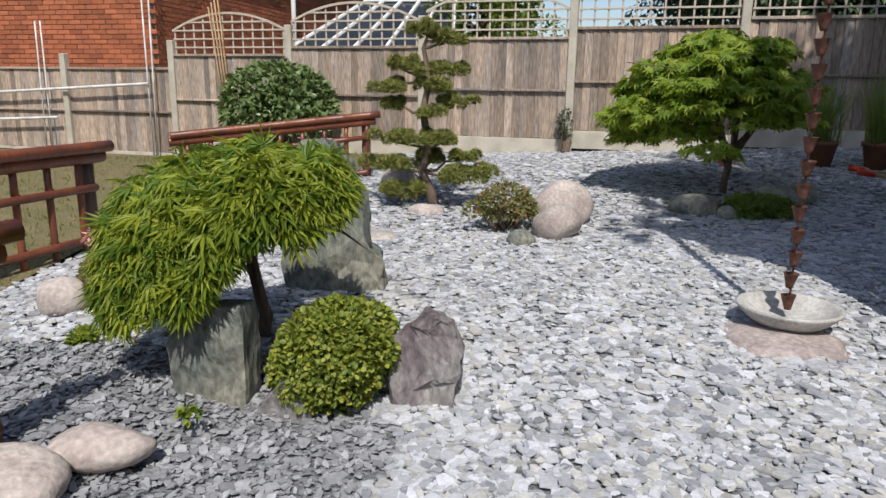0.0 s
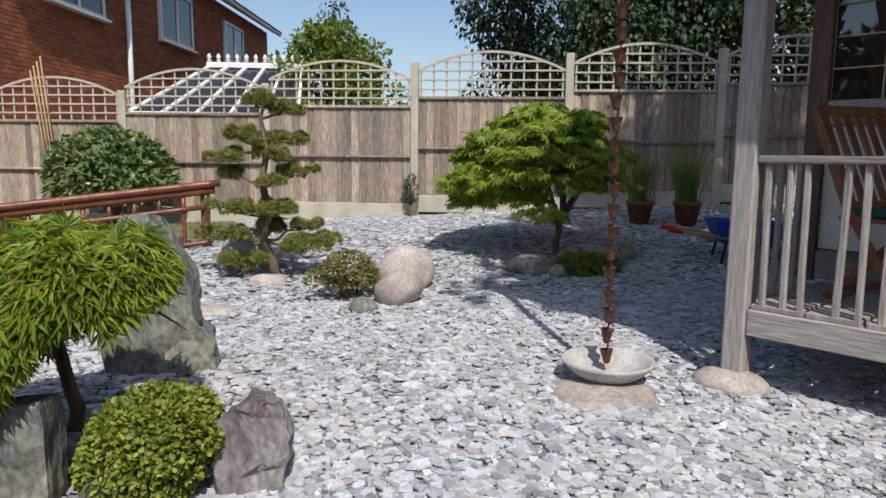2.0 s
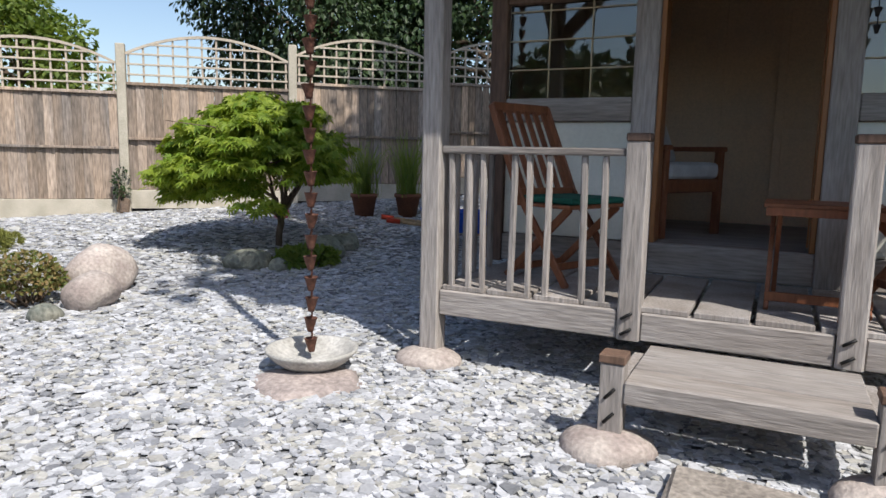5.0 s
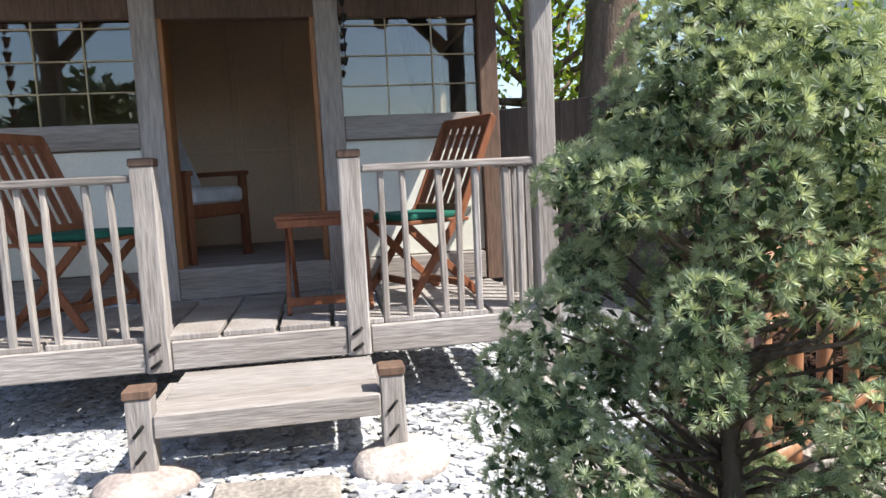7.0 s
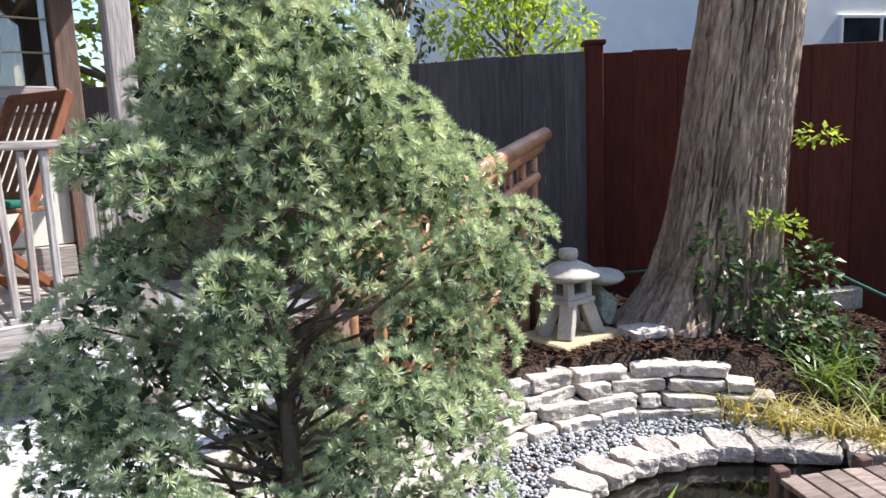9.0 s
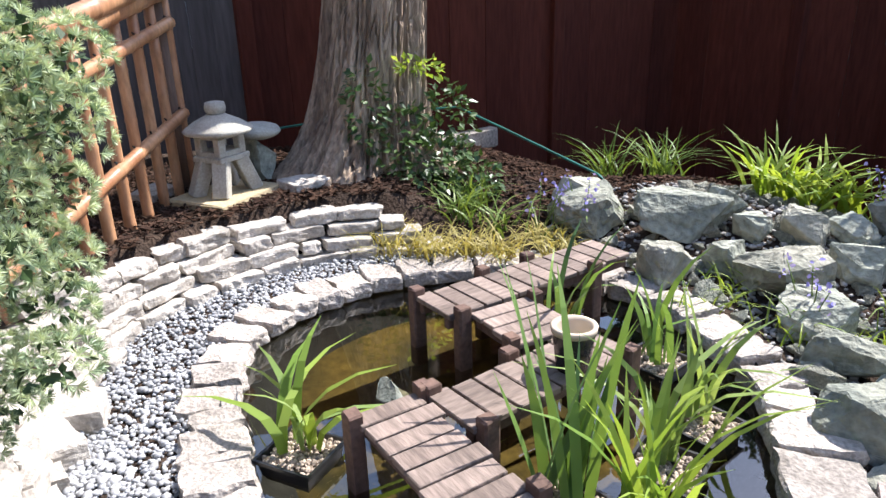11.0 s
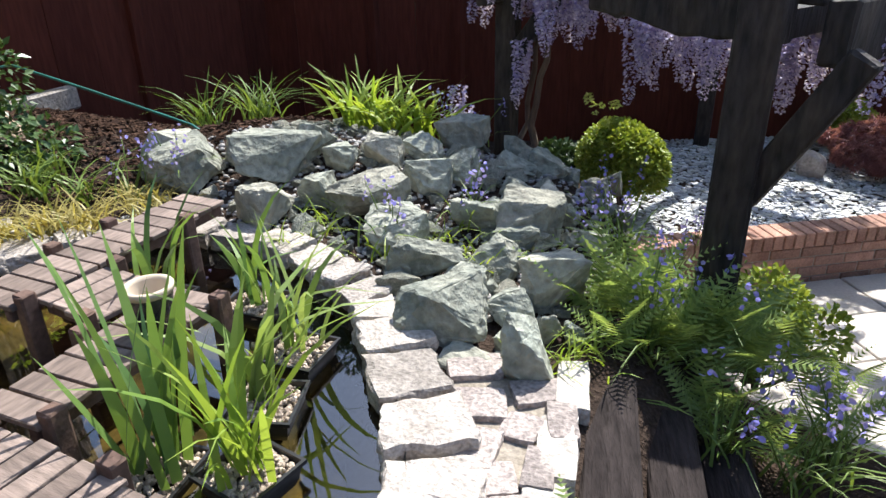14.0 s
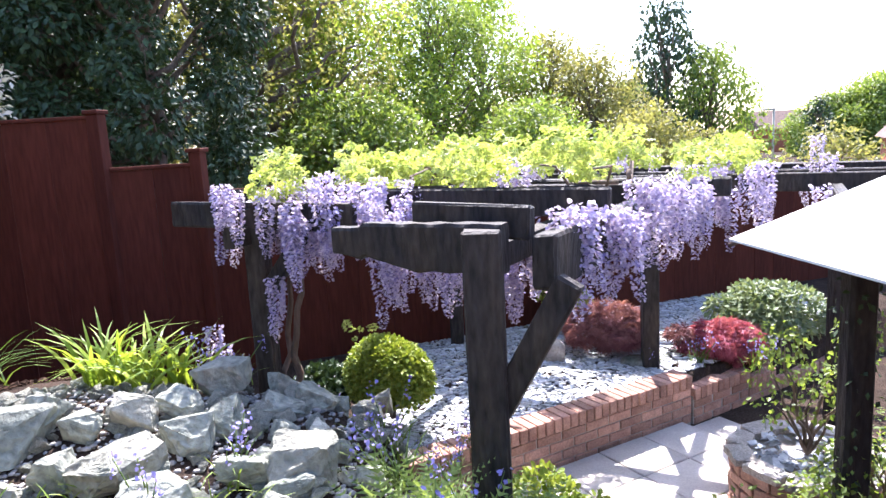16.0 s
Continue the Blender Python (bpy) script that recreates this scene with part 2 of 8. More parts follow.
# ---- ground ----
POND = [(2.61, -1.16), (2.09, -1.03), (1.82, -1.01), (1.55, -1.08), (1.28, -1.225), (1.08, -1.375), (0.885, -1.57), (0.86, -1.72), (1.00, -2.00), (1.17, -2.22), (1.42, -2.53), (1.72, -2.74),
        (2.15, -2.85), (2.58, -2.80), (2.92, -2.50), (3.09, -2.10), (3.08, -1.70), (2.92, -1.36)]


def smooth_loop(pts, k=6):
    """A closed curve through pts, with k points a piece."""
    out, n = [], len(pts)
    for i in range(n):
        p0, p1, p2, p3 = (Vector((*pts[(i + j) % n], 0)) for j in (-1, 0, 1, 2))
        for s in range(k):
            t = s / k
            out.append(0.5 * (2 * p1 + (p2 - p0) * t + (2 * p0 - 5 * p1 + 4 * p2 - p3) * t * t + (3 * p1 - p0 - 3 * p2 + p3) * t ** 3))
    return np.array([(p.x, p.y) for p in out])


SHORE = smooth_loop(POND)


def inside(x, y, poly):
    c = np.zeros(np.shape(x), bool)
    px, py = poly[:, 0], poly[:, 1]
    for i in range(len(poly)):
        x0, y0, x1, y1 = px[i - 1], py[i - 1], px[i], py[i]
        c ^= ((y0 > y) != (y1 > y)) & (x < (x1 - x0) * (y - y0) / (y1 - y0 + 1e-12) + x0)
    return c


def shore_gap(x, y):
    """Distance to the pond's edge, negative inside."""
    d = np.full(np.shape(x), 1e9)
    for i in range(len(SHORE)):
        a, b = SHORE[i - 1], SHORE[i]
        ab = b - a
        t = np.clip(((x - a[0]) * ab[0] + (y - a[1]) * ab[1]) / (ab @ ab + 1e-12), 0, 1)
        d = np.minimum(d, np.hypot(x - a[0] - t * ab[0], y - a[1] - t * ab[1]))
    return np.where(inside(x, y, SHORE), -d, d)


def ss(a, b, x):
    t = np.clip((x - a) / (b - a), 0, 1)
    return t * t * (3 - 2 * t)


def height(x, y):
    """The lie of the land."""
    x, y = np.asarray(x, float), np.asarray(y, float)
    h = 0.03 * np.clip(y - 2.9, -3, 0) + (0.03 + 0.025 * ss(-2.2, -0.8, x)) * np.clip(y - 2.9, 0, 8)
    bank = np.clip((0.2924 * x + 0.9563 * y - 6.3) / 2.5, 0, 1) * (y > 3)      # up to the foot of the back fence
    h = h * (1 - bank) + np.clip(0.315 + 0.052 * (0.9563 * x - 0.2924 * y), -0.03, 0.52) * bank
    low = -0.41 - 0.05 * ss(1.15, 0.95, x) - 0.44 * ss(0.62, 0.0, x) * ss(-1.3, -1.8, y)
    k = ss(0.55, -0.45, y + 0.18 * (x - 1.5))            # down to the pond terrace
    r, ang = np.hypot(x - 2.3, y + 1.75), np.degrees(np.arctan2(y + 1.75, x - 2.3))
    wk = ss(-48, -27, ang) * (ang < 97)
    rise = ss(1.40, 1.44, r) * wk + ss(1.35, 2.3, r) * ss(1.9, 3.2, x) * (1 - wk)
    side = low * (1 - rise) + (-0.13 - 0.11 * (1 - wk) - 0.06 * ss(-3.2, -4.6, y)) * rise
    h = h * (1 - k) + side * k
    mound = 0.17 * np.exp(-(((x - 2.1) / 0.9) ** 2 + ((y + 3.9) / 0.55) ** 2)) + 0.03 * np.exp(-(((x - 3.1) / 0.5) ** 2 + ((y + 3.2) / 0.5) ** 2))
    h = h + mound
    h = h - 0.085 * np.exp(-(((x + 0.5) / 0.8) ** 2 + ((y - 2.3) / 0.55) ** 2))
    h = h - 0.26 * ss(-3.5, -5.0, y) * ss(3.0, 3.8, x)
    drop = ss(-4.15, -4.95, y + 0.5 * (x - 1.3)) * ss(3.4, 1.2, x)
    h = h * (1 - drop) + (-1.06) * drop
    front = ((x - 0.35) * -0.6 + (y + 5.25) * 0.8 > 0.0) & (x < 1.0)
    deep = ss(-3.1, -4.4, y + 0.2 * (x - 0.4)) * ss(0.9, 0.5, x)
    h = np.where(front, h * (1 - deep) + (-1.43) * deep, h)
    d2 = ss(-4.2, -6.5, y) * np.where(front, 0.0, 1.0)
    h = h * (1 - d2) + np.minimum(h, -1.0 - 0.02 * (-y - 6)) * d2
    return h


def height1(x, y):
    return float(height(np.array([x]), np.array([y]))[0])


xs = np.concatenate([np.linspace(-400, -8, 12), np.arange(-6, 8.01, 0.085), np.linspace(10, 400, 12)])
ys = np.concatenate([np.linspace(-400, -14, 12), np.arange(-12, 11.01, 0.085), np.linspace(13, 400, 12)])
gx, gy = np.meshgrid(xs, ys)
gz = height(gx, gy)
gap = shore_gap(gx, gy)
gz = np.where(gap < 0.02, np.maximum(-0.95, gz - 4.5 * np.maximum(0, 0.02 - gap) - 0.1), gz)
ni_, nj_ = gx.shape
idx = np.arange(ni_ * nj_).reshape(ni_, nj_)
quads = np.stack([idx[:-1, :-1], idx[:-1, 1:], idx[1:, 1:], idx[1:, :-1]], -1).reshape(-1, 4)
ground = solo("ground", np_mesh("ground", np.stack([gx, gy, gz], -1).reshape(-1, 3), quads, True), SOIL, "dark soil and bedding under the garden", "ground", kind="structure")

# ---- plants: shared makers ----
def unit(a):
    return a / np.maximum(np.linalg.norm(a, axis=-1, keepdims=True), 1e-9)


def turns(fwd, nrm):
    """Turning matrices whose second axis is fwd and third as near nrm as may be."""
    f = unit(np.asarray(fwd, float))
    r = np.cross(f, np.asarray(nrm, float))
    bad = np.linalg.norm(r, axis=1) < 1e-5
    r[bad] = np.cross(f[bad], (0.3, 0.5, 0.81))
    r = unit(r)
    return np.stack([r, f, np.cross(r, f)], -1)


def scatter(name, tv, tf, pos, rot, scale, smooth=False):
    """One mesh of many copies of a small template."""
    tv, tf, pos = np.asarray(tv, float), np.asarray(tf, int), np.asarray(pos, float)
    n, k = len(pos), len(tv)
    scale = np.broadcast_to(np.asarray(scale, float), (n,))
    v = np.einsum("nij,kj->nki", rot, tv) * scale[:, None, None] + pos[:, None, :]
    f = tf[None] + (np.arange(n) * k)[:, None, None]
    return np_mesh(name, v.reshape(-1, 3), f.reshape(-1, tf.shape[1]), smooth)


LEAF = (np.array([(0, 0, 0), (0.3, 0.45, 0.06), (0, 1, -0.04), (-0.3, 0.45, 0.06)]), np.array([(0, 1, 2), (0, 2, 3)]))
ROUND_LEAF = (np.array([(0, 0, 0), (0.34, 0.3, 0.05), (0.3, 0.72, 0.04), (0, 1, -0.03), (-0.3, 0.72, 0.04), (-0.34, 0.3, 0.05)]),
              np.array([(0, 1, 2), (0, 2, 3), (0, 3, 4), (0, 4, 5)]))


def lobes(n, spread, wide, droop, short=0.55):
    """A hand-shaped leaf of n pointed lobes."""
    v, f = [(0, 0, 0)], []
    for i in range(n):
        c = (i - (n - 1) / 2) / ((n - 1) / 2)
        a = c * spread
        L = 1 - (1 - short) * abs(c) ** 1.5
        dx, dy = math.sin(a), math.cos(a)
        px, py = dy * wide, -dx * wide
        b = len(v)
        v += [(dx * L * 0.45 + px, dy * L * 0.45 + py, -droop * 0.15), (dx * L * 0.45 - px, dy * L * 0.45 - py, -droop * 0.15), (dx * L, dy * L, -droop * L * L)]
        f += [(0, b, b + 2), (0, b + 2, b + 1)]
    return np.array(v), np.array(f)


MAPLE_LEAF = lobes(7, 2.0, 0.13, 0.25)
LACE_LEAF = lobes(7, 1.5, 0.075, 0.4, 0.72)


def tuft(n, seed, spread=1.15, wide=0.012, bend=0.12):
    """A brush of needles round +y."""
    g = np.random.default_rng(seed)
    a, t = g.uniform(0, 2 * math.pi, n), spread * np.sqrt(g.uniform(0.02, 1, n))
    d = np.stack([np.sin(t) * np.cos(a), np.cos(t), np.sin(t) * np.sin(a)], 1)
    s = unit(np.cross(d, g.normal(size=(n, 3)))) * wide
    b = np.stack([np.zeros(n), g.uniform(-0.25, 0.1, n), np.zeros(n)], 1)
    L = g.uniform(0.75, 1.1, n)[:, None]
    v = np.stack([b - s, b + s, b + d * L + np.array([0, bend, 0])], 1).reshape(-1, 3)
    return v, np.arange(3 * n).reshape(-1, 3)


def rosette(n, seed, spread=1.35, wide=0.06):
    """A round brush of flat needles that spring from one point."""
    g = np.random.default_rng(seed)
    a, t = g.uniform(0, 2 * math.pi, n), spread * np.sqrt((np.arange(n) + .5) / n)
    d = np.stack([np.sin(t) * np.cos(a), np.cos(t), np.sin(t) * np.sin(a)], 1) * g.uniform(.85, 1.08, (n, 1))
    s = unit(np.cross(d, g.normal(size=(n, 3)))) * wide
    V, F = [(0, 0, 0)], []
    for i in range(n):
        k = len(V)
        V += [d[i] * .55 - s[i], d[i] * .55 + s[i], d[i]]
        F += [(0, k, k + 1), (k, k + 2, k + 1)]
    return np.array(V), np.array(F)


def thin(P, gap):
    """Indices of points left when near neighbours are dropped."""
    cells, out = {}, []
    for i, p in enumerate(P):
        c = tuple(np.floor(p / gap).astype(int))
        near = [cells.get((c[0] + x, c[1] + y, c[2] + z)) for x in (-1, 0, 1) for y in (-1, 0, 1) for z in (-1, 0, 1)]
        if all(j is None or np.sum((P[j] - p) ** 2) > gap * gap for j in near):
            cells[c] = i
            out.append(i)
    return np.array(out)


def ball_points(n, g, c, r, shell=0.6, low=-1.0):
    """Points in the outer part of an ellipsoid, with the outward direction."""
    out = []
    d = unit(g.normal(size=(n * 3, 3)))
    d = d[d[:, 2] > low][:n]
    k = shell + (1 - shell) * g.uniform(0, 1, len(d)) ** 0.5
    r = np.asarray(r, float)
    return np.asarray(c) + d * k[:, None] * r, unit(d / r)


def leaf_cloud(name, blobs, per_m2, size, template, g, droop=0.3, shell=0.55, low=-0.6, wild=0.7):
    """Leaves over a set of (centre, radii) clumps, facing outwards, hanging by droop."""
    P, D = [], []
    for c, r in blobs:
        r = np.asarray(r, float)
        area = 4 * math.pi * ((r[0] * r[1] + r[0] * r[2] + r[1] * r[2]) / 3)
        p, d = ball_points(max(6, int(per_m2 * area)), g, c, r, shell, low)
        P.append(p)
        D.append(d)
    P, D = np.concatenate(P), np.concatenate(D)
    n = len(P)
    fwd = unit(D * 0.8 + g.normal(size=(n, 3)) * wild * 0.6 + np.array([0, 0, -droop]))
    nrm = unit(D + np.array([0, 0, 0.9]) + g.normal(size=(n, 3)) * wild * 0.5)
    return scatter(name, template[0], template[1], P, turns(fwd, nrm), size * g.uniform(0.65, 1.2, n))


def limbs(paths, n=6):
    b = bmesh.new()
    for pts, rad in paths:
        tube(pts, rad, n, b)
    return b


def wander(p, q, g, k=5, amount=0.08):
    """A slightly crooked line from p to q."""
    p, q = np.asarray(p, float), np.asarray(q, float)
    L = np.linalg.norm(q - p)
    out = [p]
    for i in range(1, k):
        out.append(p + (q - p) * i / k + g.normal(size=3) * amount * L * 0.5)
    return [tuple(v) for v in out + [q]]


BARK = mat("bark", (0.20, 0.15, 0.11), 0.35, 6, 0.95, 40, 0.8, hue=(0.11, 0.08, 0.06), stretch=(1, 1, 0.25), dist=0.02)
FAR_GREEN = leaf_mat("far_leaves", (0.11, 0.18, 0.035), (0.20, 0.26, 0.06), glow=0.48)
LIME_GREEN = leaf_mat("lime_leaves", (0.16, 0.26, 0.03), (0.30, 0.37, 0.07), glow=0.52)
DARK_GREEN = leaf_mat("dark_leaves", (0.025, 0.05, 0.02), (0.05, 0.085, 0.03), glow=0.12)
OLIVE = leaf_mat("olive_leaves", (0.16, 0.175, 0.06), (0.27, 0.26, 0.10), glow=0.48)


def tree(label, x, y, z, h, r, seed, leaves, trunk=0.15, low=0.35, n=22, leaf=0.16, dens=26, droop=0.3, limb=True, flat=0.75, category="tree"):
    """A tapered trunk with limbs, and a crown of clumps of leaves with gaps."""
    g = np.random.default_rng(seed)
    t = thing("tree", label, category, at=(x, y, z))
    tips, paths = [], [(wander((0, 0, -0.2), (g.normal() * 0.1, g.normal() * 0.1, h * 0.8), g, 6, 0.03), np.linspace(trunk, trunk * 0.25, 7))]
    for i in range(n):
        a, k = i * 2.4 + g.normal() * 0.3, low + (1 - low) * ((i + 0.5) / n)
        span = r * math.sin(math.pi * min(1, 0.22 + 0.72 * (k - low) / (1 - low))) * g.uniform(0.55, 1.0)
        c = np.array([math.cos(a) * span, math.sin(a) * span, h * k])
        tips.append((c, np.array([1, 1, flat]) * r * g.uniform(0.22, 0.42)))
        if limb:
            paths.append((wander((0, 0, h * k * 0.72), c, g, 4, 0.12), np.linspace(trunk * 0.4, trunk * 0.06, 5)))
    part("trunk", limbs(paths, 6), BARK, t)
    part("crown", leaf_cloud("crown", tips, dens, leaf, LEAF, g, droop, 0.4, -1, 1.0), leaves, t)
    return t

# ---- fences and what lies beyond ----
FN, FU, FD = (0.2924, 0.9563), (0.9563, -0.2924), 8.805


def fb(s, z=0.0, off=0.0):
    """A point of the back fence: s along it, z up, off behind it."""
    return (FN[0] * (FD + off) + FU[0] * s, FN[1] * (FD + off) + FU[1] * s, z)


FENCE_RZ = -17.0
TRELLIS = mat("trellis_lath", (0.52, 0.45, 0.36), 0.2, 4, 0.85, 60, 0.2, hue=(0.42, 0.37, 0.30))
back_fence = thing("back_fence", "long timber fence with concrete posts and arched trellis tops", "fence")
board_me = bm_mesh("board", box(0.096, 0.016, 1.2, bevel=0.003))
board_me.materials.append(FENCE_WOOD)


def fence_panel(s0, s1, zb, arch=True, tone="sun-bleached", low=False):
    w, mid = s1 - s0 - 0.1, (s0 + s1) / 2
    t = new("fence_panel")
    t.matrix_world = pose(*fb(mid, zb), 0, 0, FENCE_RZ)
    t.parent = back_fence
    t["label"] = (tone + (" feather-edge fence panel with arched trellis on top" if arch else " low feather-edge fence panel without trellis"))
    n = int(w / 0.094)
    for i in range(n):
        part("board", board_me, None, t, m=pose(-w / 2 + (i + 0.5) * w / n, rnd.uniform(-0.004, 0.004), -0.62 + rnd.uniform(-0.006, 0.004), 0, rnd.uniform(-0.3, 0.3), rnd.uniform(5, 10)))
    part("cap_rail", box(w, 0.06, 0.035, (0, -0.01, -0.005), 0.004), FENCE_WOOD, t)
    part("middle_rail", box(w, 0.05, 0.03, (0, -0.03, -0.63), 0.004), FENCE_WOOD, t)
    part("gravel_board", box(w, 0.045, 0.22, (0, -0.012, -1.335), 0.006, 0.002), CONCRETE, t, "pale concrete gravel board")
    if arch:
        rise = lambda x: 0.33 + 0.23 * (1 - (2 * x / w) ** 2)
        for i in range(12):
            x = -w / 2 + 0.03 + i * (w - 0.06) / 11
            h = rise(x)
            part("trellis_lath", box(0.022, 0.014, h, (x, 0.0, h / 2 + 0.012), 0.002), TRELLIS, t)
        for z in (0.10, 0.215, 0.33, 0.44):
            half = w / 2 - 0.01 if z <= 0.33 else w / 2 * math.sqrt(max(0.0, (0.56 - z) / 0.23))
            part("trellis_lath", box(2 * half, 0.014, 0.022, (0, -0.014, z), 0.002), TRELLIS, t)
        rows_, b = [], bmesh.new()
        for k in range(17):
            x = -w / 2 + k * w / 16
            rows_.append([b.verts.new((x, y, rise(x) + z)) for y, z in ((-.023, -.015), (.007, -.015), (.007, .015), (-.023, .015))])
        for r0, r1 in zip(rows_, rows_[1:]):
            for k in range(4):
                b.faces.new((r0[k], r0[(k + 1) % 4], r1[(k + 1) % 4], r1[k]))
        b.faces.new(rows_[0][::-1])
        b.faces.new(rows_[-1])
        part("arched_rail", b, TRELLIS, t)
    return t


POSTS = ((-6.67, 1.66, 0.0), (-4.78, 1.85, 0.05), (-2.86, 1.94, 0.08), (-0.94, 2.21, 0.12), (0.985, 2.31, 0.15), (2.82, 2.36, 0.15), (4.68, 2.45, 0.15))
for (s0, z0, _), (s1, z1, _), zb in zip(POSTS, POSTS[1:], (1.46, 1.56, 1.66, 1.77, 1.86, 1.95)):
    fence_panel(s0, s1, zb, tone="grey-weathered" if s0 < -4 else "sun-bleached")
for s, zt, zl in POSTS:
    b = box(0.10, 0.095, zt - zl, (0, 0, (zt - zl) / 2), 0.008)
    part("fence_post", b, CONCRETE, back_fence, "pale concrete post", pose(*fb(s, zl), 0, 0, FENCE_RZ))
for s0, s1, zb in ((-8.58, -6.67, 1.27), (-10.5, -8.58, 1.27), (-12.4, -10.5, 1.27)):
    fence_panel(s0, s1, zb, False, "shaded grey")
for s in (-8.58, -10.5):
    part("fence_post", box(0.10, 0.1, 1.6, (0, 0, 0.8), 0.008), CONCRETE, back_fence, "pale concrete post", pose(*fb(s, -0.12, -0.03), 0, 0, FENCE_RZ))
# poles left leaning by the fence
PIPE = mat("white_pipe", (0.7, 0.7, 0.68), 0.1, 5, 0.4, 40, 0.05)
CANE = mat("cane", (0.45, 0.30, 0.16), 0.25, 6, 0.6, 50, 0.2)
for s, z, lean in ((-9.0, 1.95, 0.02), (-8.88, 1.95, 0.0), (-6.95, 2.35, 0.03), (-7.02, 2.3, -0.02)):
    solo("garden_pole", tube([fb(s, -0.05, -0.12), fb(s + lean, z, -0.1)], 0.012, 6), PIPE, "thin pale plastic pole standing by the fence", "pole", "poles by the fence")
for z, d in ((0.95, 0.10), (0.55, -0.02)):
    solo("plastic_pipe", tube([fb(-11.5, z - 0.15, -0.14), fb(-7.0 if z > 0.6 else -8.7, z + d, -0.14)], 0.022, 7), PIPE, "white plastic pipe tied along the low fence", "pipe", "poles by the fence")
for i in range(4):
    solo("bamboo_cane", tube([fb(-5.72 + 0.03 * i, 0.2, -0.1), fb(-5.98 + 0.05 * i, 2.1 + 0.06 * i, -0.06)], 0.012, 6), CANE, "thin tan bamboo cane leaning on the fence", "cane", "canes leaning on the fence")

# the grey fence and the red-brown fence of the pond side
CORNER = (5.22, -2.2)


def board_fence(p, q, zt, zl, material, label, step=0.14, posts=True, cap=False, n_fix=None):
    p, q = Vector(p), Vector(q)
    L = (q - p).length
    a = math.degrees(math.atan2(q.y - p.y, q.x - p.x))
    t = thing("fence_run", label, "fence", "fences of the pond side", at=(p.x, p.y, zl), rz=a)
    n = max(1, int(L / step))
    me = bm_mesh("board", box(L / n - 0.0015, 0.018, zt - zl, (0, 0, (zt - zl) / 2), 0.003))
    me.materials.append(material)
    for i in range(n):
        part("board", me, None, t, m=pose((i + 0.5) * L / n, rnd.uniform(-0.003, 0.003), rnd.uniform(-0.008, 0.008), 0, 0, rnd.uniform(-.5, .5)))
    if cap:
        part("cap_rail", box(L, 0.05, 0.03, (L / 2, 0, zt - zl + 0.015), 0.004), material, t)
    return t


board_fence(CORNER, (6.9, 1.8), 1.62, -0.1, GREY_FENCE, "tall dark grey close-board fence behind the bamboo rail", 0.15)
board_fence((6.9, 1.8), (8.8, 6.3), 1.72, -0.1, GREY_FENCE, "tall dark grey close-board fence behind the summerhouse", 0.15)
board_fence(CORNER, (4.84, -4.72), 1.6, -0.8, RED_FENCE, "tall red-brown stained board fence behind the tree", 0.3)
board_fence((4.83, -4.74), (4.67, -6.17), 1.30, -0.9, RED_FENCE, "red-brown stained board fence behind the rockery", 0.3, cap=True)
board_fence((4.71, -6.115), (3.63, -6.22), 1.30, -1.0, RED_FENCE, "red-brown stained board fence behind the rockery", 0.3, cap=True)
board_fence((3.53, -6.26), (2.95, -6.55), 0.87, -1.1, RED_FENCE, "lower red-brown stained fence behind the pergola", 0.3, cap=True)
board_fence((2.86, -6.60), (0.0, -8.1), 0.62, -1.2, RED_FENCE, "lower red-brown stained fence behind the pergola", 0.3, cap=True)
board_fence((0.0, -8.12), (-6.0, -11.2), 0.30, -1.4, RED_FENCE, "lower red-brown stained fence behind the pergola", 0.3, cap=True)
for (x, y), zt in (((5.2, -2.24), 1.68), ((4.83, -4.75), 1.62), ((3.58, -6.24), 1.37), ((2.905, -6.57), 1.02)):
    t = thing("boundary_post", "square red-brown stained timber post with flat cap", "fence post", at=(x, y, -1.0), rz=-6)
    part("shaft", box(0.11, 0.11, zt + 0.97, (0, 0, (zt + 0.97) / 2), 0.006), RED_FENCE, t)
    part("cap", box(0.145, 0.145, 0.035, (0, 0, zt + 0.985), 0.006), RED_FENCE, t)

# brick house beyond the back fence
HOUSE_BRICK = mat("house_brick", (0.36, 0.12, 0.06), 0.3, 8, 0.9, 60, 0.3, hue=(0.27, 0.09, 0.05), per_object=0.2)
WHITE = mat("white_paint", (0.8, 0.8, 0.78), 0.04, 3, 0.4, 30, 0.03, hue=(0.74, 0.74, 0.72))
MORTAR = mat("mortar", (0.40, 0.35, 0.30), 0.2, 10, 0.95, 90, 0.4)
TILE = mat("roof_tile", (0.16, 0.10, 0.08), 0.3, 6, 0.85, 50, 0.4, per_object=0.15)
GLASS = bpy.data.materials.new("glass")
GLASS.use_nodes = True
gb = GLASS.node_tree.nodes["Principled BSDF"]
gb.inputs["Base Color"].default_value, gb.inputs["Roughness"].default_value, gb.inputs["Transmission Weight"].default_value, gb.inputs["IOR"].default_value = (0.92, 0.95, 0.95, 1), 0.02, 1.0, 1.45
DARK_PANE = mat("dark_window", (0.03, 0.035, 0.04), 0.1, 2, 0.08, 10, 0.0, spec=0.8)


